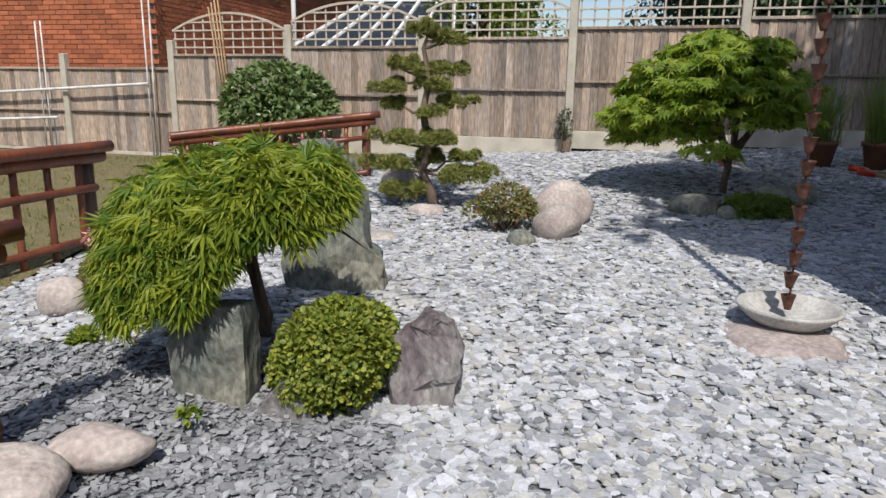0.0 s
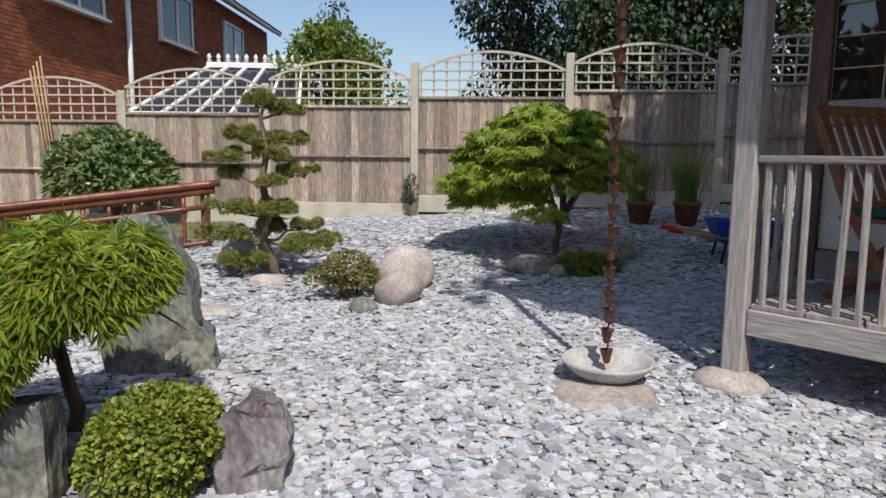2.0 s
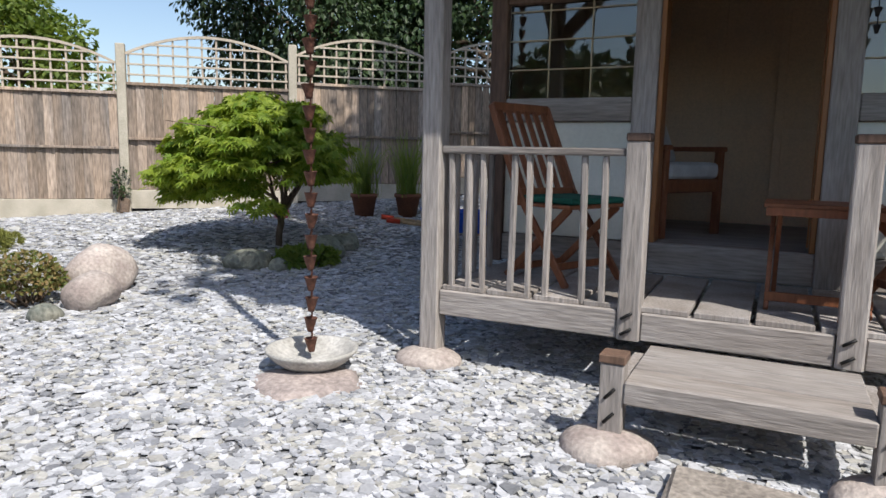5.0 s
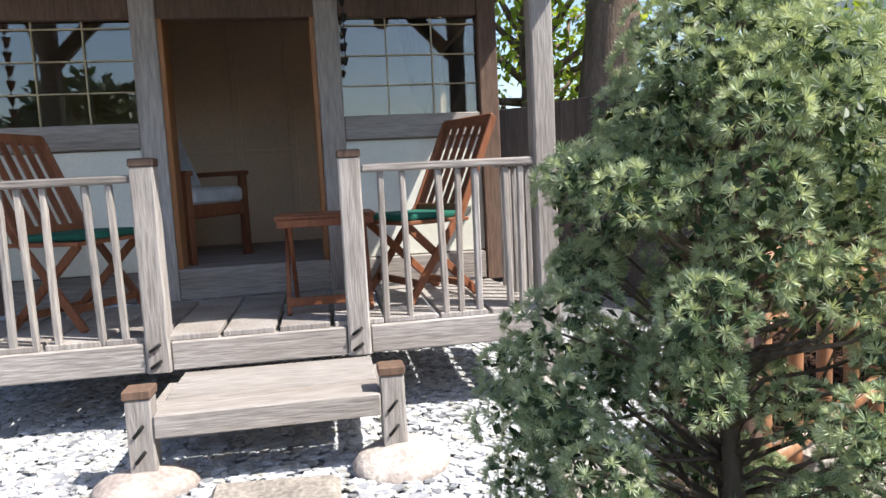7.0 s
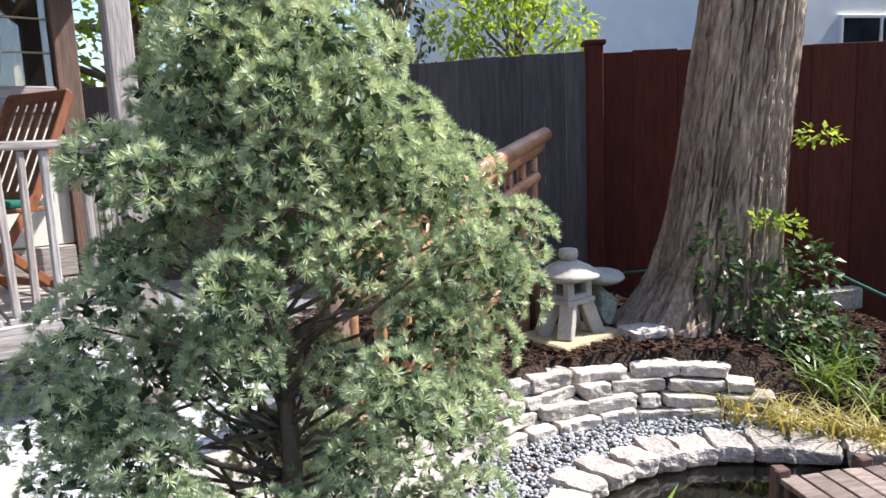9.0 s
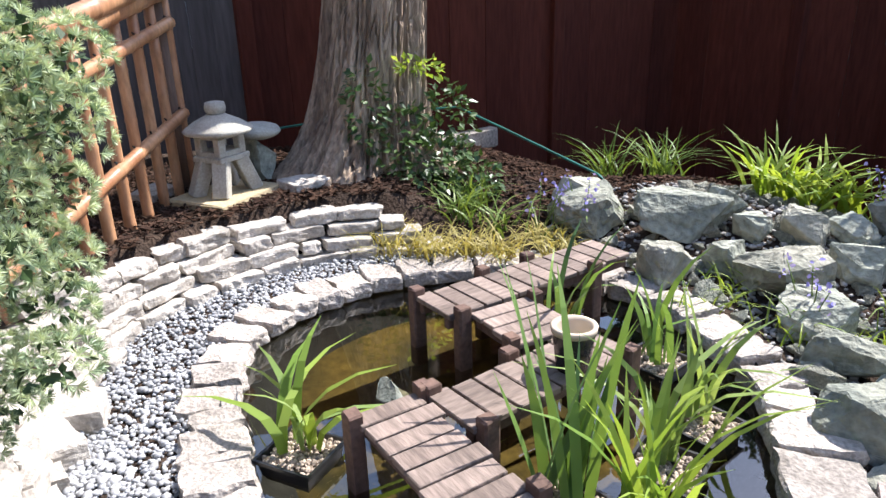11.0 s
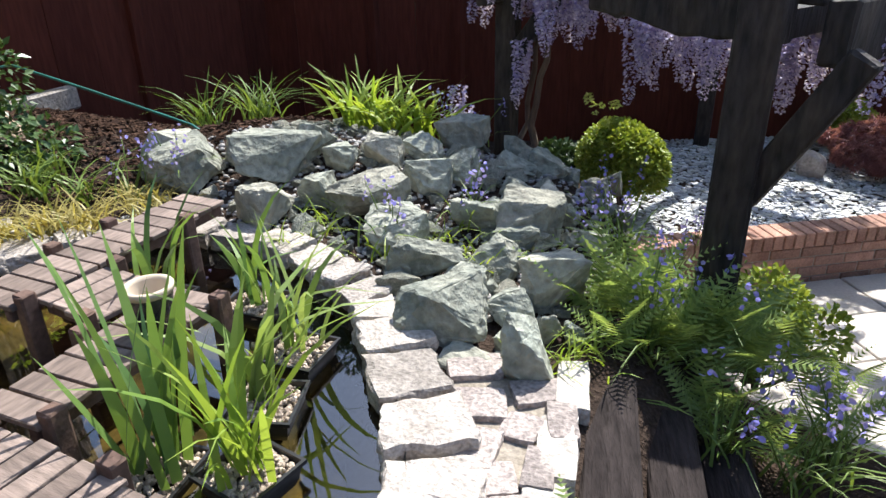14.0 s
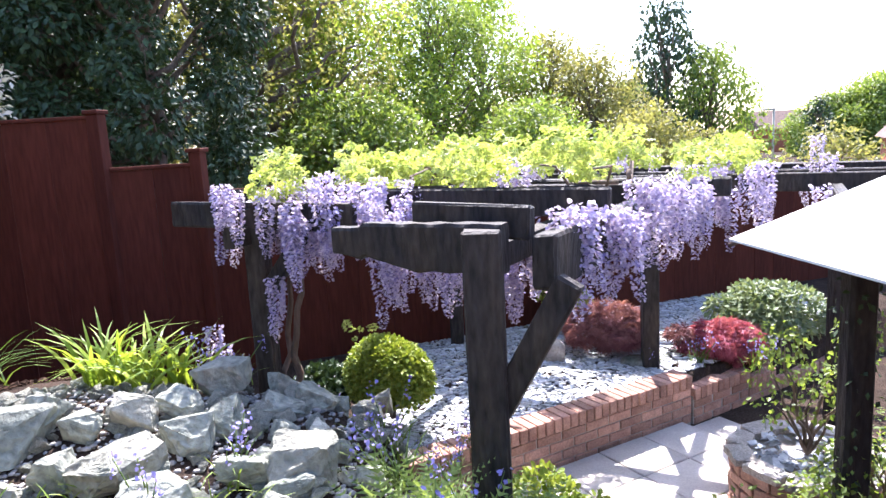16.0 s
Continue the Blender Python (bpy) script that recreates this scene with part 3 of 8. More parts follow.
def brick_face(parent, x0, x1, y, z0, z1, mat_, coarse=1.0):
    """Courses of bricks as one joined piece, on the plane y, facing -y."""
    bw, bh = 0.225 * coarse, 0.075 * coarse
    tv = np.array([(-.5, 0, -.5), (.5, 0, -.5), (.5, 0, .5), (-.5, 0, .5), (-.47, -1, -.44), (.47, -1, -.44), (.47, -1, .44), (-.47, -1, .44)])
    tf = np.array([(4, 5, 6, 7), (0, 1, 5, 4), (1, 2, 6, 5), (2, 3, 7, 6), (3, 0, 4, 7)])
    V, n = [], 0
    r = 0
    z = z0
    while z < z1 - bh * 0.5:
        x = x0 + (0.5 * bw if r % 2 else 0.0)
        while x < x1 - bw * 0.3:
            V.append(tv * np.array([bw - 0.008, 0.006, bh - 0.008]) + np.array([x + bw / 2, y, z + bh / 2]))
            x += bw
        z += bh
        r += 1
    n = len(V)
    F = (tf[None] + (np.arange(n) * 8)[:, None, None]).reshape(-1, 4)
    me = np_mesh("brickwork", np.concatenate(V), F)
    return part("brickwork", me, mat_, parent)


HOUSE_MORTAR = mat("house_mortar", (0.36, 0.22, 0.15), 0.2, 10, 0.95, 90, 0.3)
HOUSE_FACE = mat("house_bricks", (0.40, 0.13, 0.06), 0.2, 3, 0.9, 60, 0.3, hue=(0.30, 0.10, 0.05), island=0.25)
house = thing("house", "two-storey red brick house with white framed windows", "house", at=(-4.4, 11.2, -0.3), rz=76.2)
part("wall", box(16.0, 8.0, 5.7, (8.0 + 0.01, 4.01, 2.85)), HOUSE_MORTAR, house)
brick_face(house, 0.0, 15.9, 0.0, 0.0, 5.7, HOUSE_FACE)
gable = brick_face(house, -8.0, 0.0, 0.0, 0.0, 7.0, HOUSE_FACE)
gable.matrix_basis = pose(0, 0, 0, 0, 0, -90)
part("gable_wall", box(0.3, 8.0, 7.0, (0.16, 4.0, 3.5)), HOUSE_MORTAR, house)


def house_window(parent, x, z, w, h):
    f = part("window", box(w, 0.06, h, (x, -0.03, z)), DARK_PANE, parent, "dark window panes")
    for a, b, c, d in ((w + 0.1, 0.07, 0, h / 2), (w + 0.1, 0.07, 0, -h / 2), (0.07, h, -w / 2, 0), (0.07, h, w / 2, 0), (0.06, h, 0, 0)):
        part("window_frame", box(a, 0.09, b, (x + c, -0.05, z + d), 0.006), WHITE, f)
    part("window_sill", box(w + 0.2, 0.16, 0.05, (x, -0.1, z - h / 2 - 0.06), 0.006), WHITE, f)


house_window(house, 3.1, 4.55, 1.8, 1.2)
house_window(house, 7.6, 4.6, 1.9, 1.2)
house_window(house, 12.0, 4.65, 1.7, 1.1)
part("drainpipe", tube([(4.97, -0.09, 0.2), (4.97, -0.09, 5.7)], 0.055, 8), WHITE, house, "white plastic drainpipe")
b = bmesh.new()
for i in range(54):
    for j in range(12):
        box(0.295, 0.33, 0.018, (0.1 + i * 0.3, -0.35 + j * 0.28, 5.72 + j * 0.17), bm=b)
part("roof", b, TILE, house)
part("gutter", tube([(-0.1, -0.42, 5.66), (16.2, -0.42, 5.66)], 0.07, 8), WHITE, house, "white gutter")

cons = thing("conservatory", "white framed conservatory with glass roof and ridge cresting", "conservatory", at=(-2.55, 12.4, 0.0), rz=-8)
part("base_wall", box(2.9, 2.2, 1.6, (1.45, 1.1, 0.8)), WHITE, cons)
part("eaves_beam", box(3.0, 0.1, 0.12, (1.45, -0.02, 1.66), 0.01), WHITE, cons)
part("ridge", box(1.7, 0.08, 0.1, (1.95, 1.1, 2.62), 0.01), WHITE, cons)
for k in range(6):
    x0, x1 = 0.05 + k * 0.56, 1.15 + k * 0.33
    part("glazing_bar", beam((x0, 0, 1.70), (x1, 1.1, 2.6), 0.05, 0.05), WHITE, cons)
part("roof_glass", py_mesh("roof_glass", [(0, 0, 1.69), (2.9, 0, 1.69), (2.8, 1.1, 2.58), (1.1, 1.1, 2.58)], [(0, 1, 2, 3)]), DARK_PANE, cons, "blue-grey roof panes")
for k in range(11):
    part("finial", lathe([(0.02, 0), (0.045, 0.03), (0.02, 0.06), (0.05, 0.09), (0.012, 0.15)], 6), WHITE, cons, m=pose(1.15 + k * 0.165, 1.1, 2.67))

# white rendered house past the red fence
RENDER = mat("white_render", (0.78, 0.79, 0.78), 0.05, 2, 0.9, 60, 0.1, hue=(0.70, 0.71, 0.70))
wh = thing("house", "white rendered house standing past the red-brown fence", "house", at=(15.2, -2.4, 0), rz=-93)
part("wall", box(6.6, 5.0, 6.5, (3.3, 2.5, 3.25)), RENDER, wh)
part("brickwork", box(2.5, 5.0, 6.5, (7.95, 2.45, 3.25)), HOUSE_BRICK, wh)
wh2 = thing("house", "pale rendered house with a white framed window", "house", at=(13.9, -9.6, 0), rz=-86)
part("wall", box(4.8, 5.0, 6.0, (2.2, 2.5, 3.0)), RENDER, wh2)
house_window(wh2, 2.5, 2.88, 2.0, 0.95)

# trees and hedges beyond the fences
tree("leafy green laurel rising behind the trellis", 0.9, 13.5, 0.6, 2.75, 1.2, 11, FAR_GREEN, 0.08, 0.2, 34, 0.14, 120)
tree("dark pointed conifer behind the trellis", 1.15, 15.2, 0.3, 4.0, 0.6, 12, DARK_GREEN, 0.08, 0.2, 24, 0.1, 60)
tree("tall birch with hanging dark foliage", 7.2, 15.5, 0.0, 9.0, 3.6, 13, DARK_GREEN, 0.14, 0.25, 56, 0.15, 62, 1.3)
tree("tall dark tree beyond the back fence", 10.6, 13.0, 0.0, 8.5, 3.4, 14, DARK_GREEN, 0.18, 0.12, 54, 0.16, 52)
tree("shaded tree filling the gap behind the summerhouse", 12.5, 9.0, 0.0, 7.0, 3.0, 15, FAR_GREEN, 0.16, 0.1, 40, 0.22, 18)
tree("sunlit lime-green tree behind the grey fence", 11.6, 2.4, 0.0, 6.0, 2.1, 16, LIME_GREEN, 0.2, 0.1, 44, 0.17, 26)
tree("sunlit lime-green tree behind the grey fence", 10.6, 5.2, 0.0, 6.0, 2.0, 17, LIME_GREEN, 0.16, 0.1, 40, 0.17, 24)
tree("dark clipped conifer behind the grey fence", 9.8, -1.3, 0.0, 5.0, 0.75, 18, DARK_GREEN, 0.15, 0.1, 50, 0.09, 90, 0.8)
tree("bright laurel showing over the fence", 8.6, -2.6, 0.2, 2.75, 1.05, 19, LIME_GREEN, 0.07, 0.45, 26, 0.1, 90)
shade_tree = thing("tree", "thick dark bare trunk of a tall tree beyond the grey fence", "tree")
part("trunk", tube(wander((9.9, 0.95, -0.2), (10.3, 0.9, 6), np.random.default_rng(5), 6, 0.02), np.linspace(0.42, 0.3, 7), 14), BARK, shade_tree)
part("crown", leaf_cloud("crown", [((10.3 + 1.3 * math.cos(i * 2.4), .9 + 1.3 * math.sin(i * 2.4), 6.6 + .25 * i), (1.1, 1.1, .7)) for i in range(9)], 22, .22, LEAF, np.random.default_rng(6), .3, .4, -1, 1), FAR_GREEN, shade_tree)
# Out of view: boughs placed where their shadows darken the slate by the maple.
over = thing("tree", "unseen overhanging tree added to cast shade by the maple", "tree")
og, boughs = np.random.default_rng(26), []
for k in range(16):
    x, z = 2.15 + .27 * k, 5.2 + .12 * k
    for y in [4.85 + .30 * (x - 2.1), 4.92 + .98 * (x - 2.1)] + [4.92 + .98 * (x - 2.1) + d_ for d_ in (.7, 1.4) if x > 3.2]:
        boughs.append(((x + og.normal() * .1, y - .78 * (z - .15) + og.normal() * .08, z), (.72, .50, .36)))
part("trunk", limbs([(wander((6.4, 2.1, -.2), (5.2, 1.9, 5.6), og, 6, .02), np.linspace(.22, .12, 7))] + [(wander((5.3, 1.9, 5.0), c, og, 4, .06), np.linspace(.06, .015, 5)) for c, _ in boughs[::2]], 7), BARK, over)
part("crown", leaf_cloud("crown", boughs, 34, .24, LEAF, og, .3, .4, -1, 1), DARK_GREEN, over)
BLOSSOM = leaf_mat("white_blossom", (0.55, 0.50, 0.45), (0.80, 0.74, 0.70), glow=.5)
tree("pale flowering tree beyond the red-brown fence", 7.10, -8.35, -1.0, 3.5, 1.2, 27, BLOSSOM, 0.08, 0.35, 26, 0.09, 90)
# Never in view; added so the summerhouse windows reflect dark foliage, not only sky.
for k, (x, y, h, r) in enumerate(((-8.8, -0.2, 3.4, 2.0), (-9.0, 3.0, 3.0, 2.2), (-11.0, -3.6, 4.6, 2.2))):
    tree("unseen dark tree added for the window reflections", x, y, -0.3, h, r, 60 + k, DARK_GREEN, 0.16, 0.15, 30, 0.34, 30)

# ---- summerhouse ----
A0 = 30.4
SH = Matrix.Translation((3.196 * math.cos(radians(A0)), 3.196 * math.sin(radians(A0)), 0)) @ Matrix.Rotation(radians(A0 - 90), 4, "Z")
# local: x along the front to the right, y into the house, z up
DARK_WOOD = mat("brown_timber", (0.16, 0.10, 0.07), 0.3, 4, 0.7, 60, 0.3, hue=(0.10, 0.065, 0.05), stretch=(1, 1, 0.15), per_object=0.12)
TEAK = mat("teak", (0.24, 0.095, 0.045), 0.25, 5, 0.5, 60, 0.15, hue=(0.17, 0.06, 0.03), stretch=(1, 1, 0.2), per_object=0.15)
PINE_TRIM = mat("varnished_pine", (0.36, 0.16, 0.06), 0.2, 5, 0.4, 60, 0.1, hue=(0.27, 0.12, 0.05), stretch=(1, 1, 0.15))
PLY = mat("plain_interior_board", (0.74, 0.56, 0.39), 0.1, 3, 0.7, 60, 0.1, hue=(0.66, 0.53, 0.40))
GREEN_CLOTH = mat("green_cloth", (0.02, 0.14, 0.10), 0.15, 6, 0.9, 150, 0.2)
LEAD = mat("glazing_strip", (0.55, 0.45, 0.28), 0.1, 5, 0.4, 50, 0.1)
RUST = mat("rusty_metal", (0.17, 0.075, 0.05), 0.4, 8, 0.65, 60, 0.4, hue=(0.09, 0.05, 0.04), metal=0.3)
BLACK_IRON = mat("black_iron", (0.02, 0.02, 0.02), 0.2, 8, 0.5, 60, 0.2, metal=0.3)
SHINGLE = mat("cedar_shingle", (0.20, 0.16, 0.13), 0.3, 6, 0.9, 60, 0.4, per_object=0.2)
WP = bpy.data.materials.new("window_glass")
WP.use_nodes = True
wl, wnn = WP.node_tree.links, WP.node_tree.nodes
gl, tp, mx, fr = wnn.new("ShaderNodeBsdfGlossy"), wnn.new("ShaderNodeBsdfTransparent"), wnn.new("ShaderNodeMixShader"), wnn.new("ShaderNodeFresnel")
gl.inputs["Roughness"].default_value, fr.inputs["IOR"].default_value = 0.015, 2.1
tp.inputs["Color"].default_value = (0.75, 0.78, 0.76, 1)
wl.new(fr.outputs[0], mx.inputs[0])
wl.new(tp.outputs[0], mx.inputs[1])
wl.new(gl.outputs[0], mx.inputs[2])
wl.new(mx.outputs[0], wnn["Material Output"].inputs["Surface"])

house_t = thing("summerhouse", "weathered timber summerhouse with a railed verandah on stone feet", "summerhouse")
house_t.matrix_world = SH
hp = lambda name, me, m, label="", parent=None, mm=None: part(name, me, m, parent or house_t, label, mm)
VD = 0.92        # depth of the verandah
for x, zt, zl in ((-1.29, 2.25, 0.05), (1.385, 2.25, 0.05)):
    hp("corner_post", box(0.10, 0.10, zt - zl, (x, 0.05, (zt + zl) / 2), 0.008, 0.002, 3), OLD_WOOD)
for x in (-0.32, 0.515):
    np_ = hp("newel_post", box(0.095, 0.095, 0.86, (x, 0.05, 0.68), 0.006, 0.002, 5), OLD_WOOD)
    hp("post_cap", box(0.10, 0.10, 0.035, (x, 0.05, 1.127), 0.005), DARK_WOOD, "brown timber cap", np_)
    for z in (0.29, 0.36):
        hp("bolt", tube([(x - 0.03, -0.004, z - 0.012), (x + 0.015, -0.006, z + 0.018)], 0.007, 6), BLACK_IRON, "", np_)
for a, b in ((-1.24, -0.37), (-0.27, 0.465), (0.565, 1.335)):
    hp("deck_beam", box(b - a - 0.004, 0.06, 0.125, ((a + b) / 2, 0.045, 0.318), 0.006, 0.002, 7), OLD_WOOD_H)
for xw in (-1.29, 1.385):
    hp("deck_beam", box(0.06, VD - 0.1, 0.125, (xw, 0.1 + (VD - 0.1) / 2, 0.318), 0.006), OLD_WOOD)
nd = 11
for i in range(nd):
    w = 2.58 / nd
    hp("deck_board", box(w - 0.02, VD - 0.02, 0.026, (-1.24 + (i + 0.5) * w, 0.02 + VD / 2, 0.392), 0.004), OLD_WOOD)
RAILS = ((-1.24, -0.37, (-1.19, -1.10, -1.03, -0.88, -0.80, -0.71, -0.545, -0.455)), (0.565, 1.335, (0.645, 0.745, 0.905, 0.985, 1.065, 1.205, 1.27)))
for a, b, bars in RAILS:
    hp("top_rail", box(b - a - 0.004, 0.06, 0.034, ((a + b) / 2, 0.045, 1.062), 0.006, 0.002, 2), OLD_WOOD_H)
    for x in bars:
        j = rnd.uniform(-0.006, 0.006)
        hp("baluster", beam((x + j, 0.045, 0.38), (x - j, 0.045, 1.046), 0.028, 0.028, 0.006, 0.002, int(x * 100) % 97), OLD_WOOD)
# the rails of the two ends
for xe in (-1.29, 1.385):
    hp("top_rail", box(0.05, VD - 0.14, 0.034, (xe, 0.10 + (VD - 0.14) / 2, 1.062), 0.006), OLD_WOOD)
    for k in range(6):
        hp("baluster", box(0.028, 0.028, 0.66, (xe, 0.19 + k * 0.12, 0.71), 0.005, 0.003, k), OLD_WOOD)
# braces and eaves
for x, s in ((-1.29, 1), (1.385, -1)):
    hp("brace", beam((x + 0.03 * s, 0.05, 1.86), (x + 0.36 * s, 0.05, 2.20), 0.05, 0.09), OLD_WOOD)
    hp("brace", beam((x, 0.08, 1.86), (x, 0.42, 2.20), 0.05, 0.09), OLD_WOOD)
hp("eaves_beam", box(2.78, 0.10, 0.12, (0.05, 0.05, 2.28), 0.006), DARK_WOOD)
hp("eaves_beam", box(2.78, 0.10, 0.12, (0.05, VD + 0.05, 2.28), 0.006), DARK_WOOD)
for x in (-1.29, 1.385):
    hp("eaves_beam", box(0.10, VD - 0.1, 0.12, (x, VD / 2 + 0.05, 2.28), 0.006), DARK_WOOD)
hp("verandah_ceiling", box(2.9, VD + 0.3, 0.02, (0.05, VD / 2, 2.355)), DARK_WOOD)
# roof: hipped, in shingle courses
b = bmesh.new()
for j in range(12):
    z, o = 2.38 + j * 0.09, 0.42 - j * 0.155
    for k in range(30):
        x0 = -1.34 - o + k * (2.77 + 2 * o) / 30
        box((2.77 + 2 * o) / 30 - 0.006, 0.2, 0.014, (x0 + 0.05, -o + 0.03, z), bm=b)
hp("roof", b, SHINGLE, "shingled roof in shade")
hp("roof_slope", py_mesh("roof_slope", [(-1.75, -0.42, 2.372), (1.85, -0.42, 2.372), (1.85, 3.0, 2.372), (-1.75, 3.0, 2.372), (0.05, 1.3, 3.45)], [(0, 1, 4), (1, 2, 4), (2, 3, 4), (3, 0, 4), (3, 2, 1, 0)]), SHINGLE)

# front wall of the room, with two windows and the open doorway
W0 = VD + 0.02
for x, w in ((-1.33, 0.10), (-0.475, 0.13), (0.475, 0.13), (1.37, 0.11)):
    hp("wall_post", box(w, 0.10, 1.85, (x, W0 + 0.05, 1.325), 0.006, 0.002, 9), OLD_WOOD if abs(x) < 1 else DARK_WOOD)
for a, b in ((-1.28, -0.54), (0.54, 1.315)):
    mid, w = (a + b) / 2, b - a
    hp("wall_panel", box(w, 0.03, 0.66, (mid, W0 + 0.05, 0.905), 0.003), CREAM, "pale cream painted panel")
    hp("wall_sill", box(w - 0.004, 0.09, 0.132, (mid, W0 + 0.05, 1.306), 0.006), OLD_WOOD_H)
    hp("wall_base", box(w - 0.004, 0.09, 0.16, (mid, W0 + 0.05, 0.49), 0.006), OLD_WOOD_H)
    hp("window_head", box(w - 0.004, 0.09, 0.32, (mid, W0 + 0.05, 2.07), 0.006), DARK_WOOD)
    wv = hp("window", box(w - 0.002, 0.006, 0.535, (mid, W0 + 0.055, 1.6415)), WP, "leaded window reflecting the sky")
    for k in range(1, 3):
        hp("glazing_bar", box(0.007, 0.012, 0.53, (a + w * k / 3, W0 + 0.045, 1.6415)), LEAD, "", wv)
    for k in range(1, 4):
        hp("glazing_bar", box(w - 0.01, 0.012, 0.007, (mid, W0 + 0.045, 1.374 + 0.165 * k)), LEAD, "", wv)
hp("door_head", box(0.82, 0.09, 0.32, (0.0, W0 + 0.05, 2.07), 0.006), DARK_WOOD)
hp("door_sill", box(0.82, 0.12, 0.17, (0.0, W0 + 0.06, 0.492), 0.008), OLD_WOOD_H)
for x in (-0.395, 0.395):
    hp("door_lining", box(0.028, 0.16, 1.335, (x, W0 + 0.09, 1.2445), 0.004), PINE_TRIM, "orange varnished pine lining")
door = hp("door", box(0.74, 0.035, 1.32, (0, 0, 0), 0.004), PINE_TRIM, "pine door folded back inside the room", None, pose(0.43, W0 + 0.56, 1.245, 0, 0, 84))
hp("door_panel", box(0.5, 0.045, 0.6, (0, 0, -0.35), 0.01), PLY, "", door)
# the room
hp("room_floor", box(2.7, 1.75, 0.05, (0.02, W0 + 0.99, 0.53)), OLD_WOOD_H)
hp("back_wall", box(2.7, 0.05, 1.85, (0.02, W0 + 1.88, 1.4)), PLY, "plain tan board lining")
hp("side_wall", box(0.05, 1.80, 1.85, (-1.33, W0 + 1.0, 1.4)), PLY)
# side wall left open for an unseen window, added to brighten the room
hp("side_wall", box(0.05, 1.80, 0.90, (1.37, W0 + 1.0, 0.925)), PLY)
hp("side_wall", box(0.05, 1.80, 0.37, (1.37, W0 + 1.0, 2.14)), PLY)
for y in (W0 + 0.25, W0 + 1.70):
    hp("side_wall", box(0.05, 0.40, 0.58, (1.37, y, 1.665)), PLY)
sw_ = hp("side_window", box(0.006, 1.05, 0.58, (1.37, W0 + 0.975, 1.665)), WP, "unseen side window added to light the room")
sw_.visible_shadow = False
hp("room_ceiling", box(2.7, 1.8, 0.03, (0.02, W0 + 1.0, 2.33)), DARK_WOOD)
for x in (-0.25, 0.18):
    hp("wall_batten", box(0.06, 0.02, 1.8, (x, W0 + 1.845, 1.4), 0.003), PLY)
hp("dado_rail", box(2.6, 0.014, 0.03, (0.02, W0 + 1.843, 1.29), 0.003), PLY)
# steps
st = thing("garden_steps", "weathered timber steps up to the verandah", "steps")
st.matrix_world = SH
for x in (-0.265, 0.60):
    sp = part("step_post", box(0.088, 0.088, 0.27, (x, -0.51, 0.175), 0.006, 0.002, 4), OLD_WOOD, st)
    part("post_cap", box(0.096, 0.096, 0.032, (x, -0.51, 0.326), 0.004), DARK_WOOD, sp, "brown timber cap")
    part("bearer", box(0.05, 0.44, 0.085, (x * 0.97 - 0.0, -0.25, 0.176), 0.006), OLD_WOOD, st)
    for z in (0.11, 0.2):
        part("bolt", tube([(x - 0.02, -0.558, z - 0.02), (x + 0.015, -0.560, z + 0.02)], 0.006, 6), BLACK_IRON, sp)
for y, w in ((-0.09, 0.17), (-0.27, 0.19), (-0.455, 0.17)):
    part("tread", box(0.775, w - 0.008, 0.03, (0.168, y, 0.236), 0.005, 0.001, 3), OLD_WOOD_H, st)
part("riser", box(0.775, 0.04, 0.085, (0.168, -0.536, 0.208), 0.006, 0.002, 6), OLD_WOOD_H, st)


def on(p):
    return SH @ Vector(p)


def stone_at(name, label, p, size, seed, mat_, z=None, category="stone", group="", rz=0, rough=0.1, cuts=4):
    b = rock(*size, seed, rough, cuts, True)
    return solo(name, b, mat_, label, category, group, m=pose(p[0], p[1], height1(p[0], p[1]) - 0.04 if z is None else z, 0, 0, rz))


for i, (p, size) in enumerate((((-1.29, 0.02), (0.34, 0.30, 0.14)), ((-0.27, -0.52), (0.36, 0.32, 0.17)), ((0.62, -0.52), (0.36, 0.30, 0.17)), ((1.385, 0.05), (0.32, 0.3, 0.14)))):
    q = on((*p, 0))
    zt = (0.07, 0.05, 0.05, 0.07)[i]
    stone_at("foot_stone", "smooth pale boulder under a summerhouse post", q, size, 50 + i, PALE, zt - size[2] + 0.012, "foot stone", "stones under the posts", rz=-50, rough=0.06, cuts=2)
q = on((-0.36, -0.76, 0))
stone_at("slate_pebble", "small purple-grey stone beside the foot stone", q, (0.1, 0.08, 0.07), 61, SLATE_BED, None, "stone")
PATH_STONE = mat("path_slab", (0.34, 0.305, 0.265), 0.4, 8, 0.9, 50, 0.8, hue=(0.22, 0.195, 0.17))
q = on((0.18, -0.88, 0))
solo("stepping_slab", box(0.42, 0.5, 0.10, bevel=0.02, jit=0.008, seed=3), PATH_STONE, "rough buff stepping slab before the steps", "stepping stone", m=pose(q.x, q.y, -0.03, 0, 0, A0 - 90))


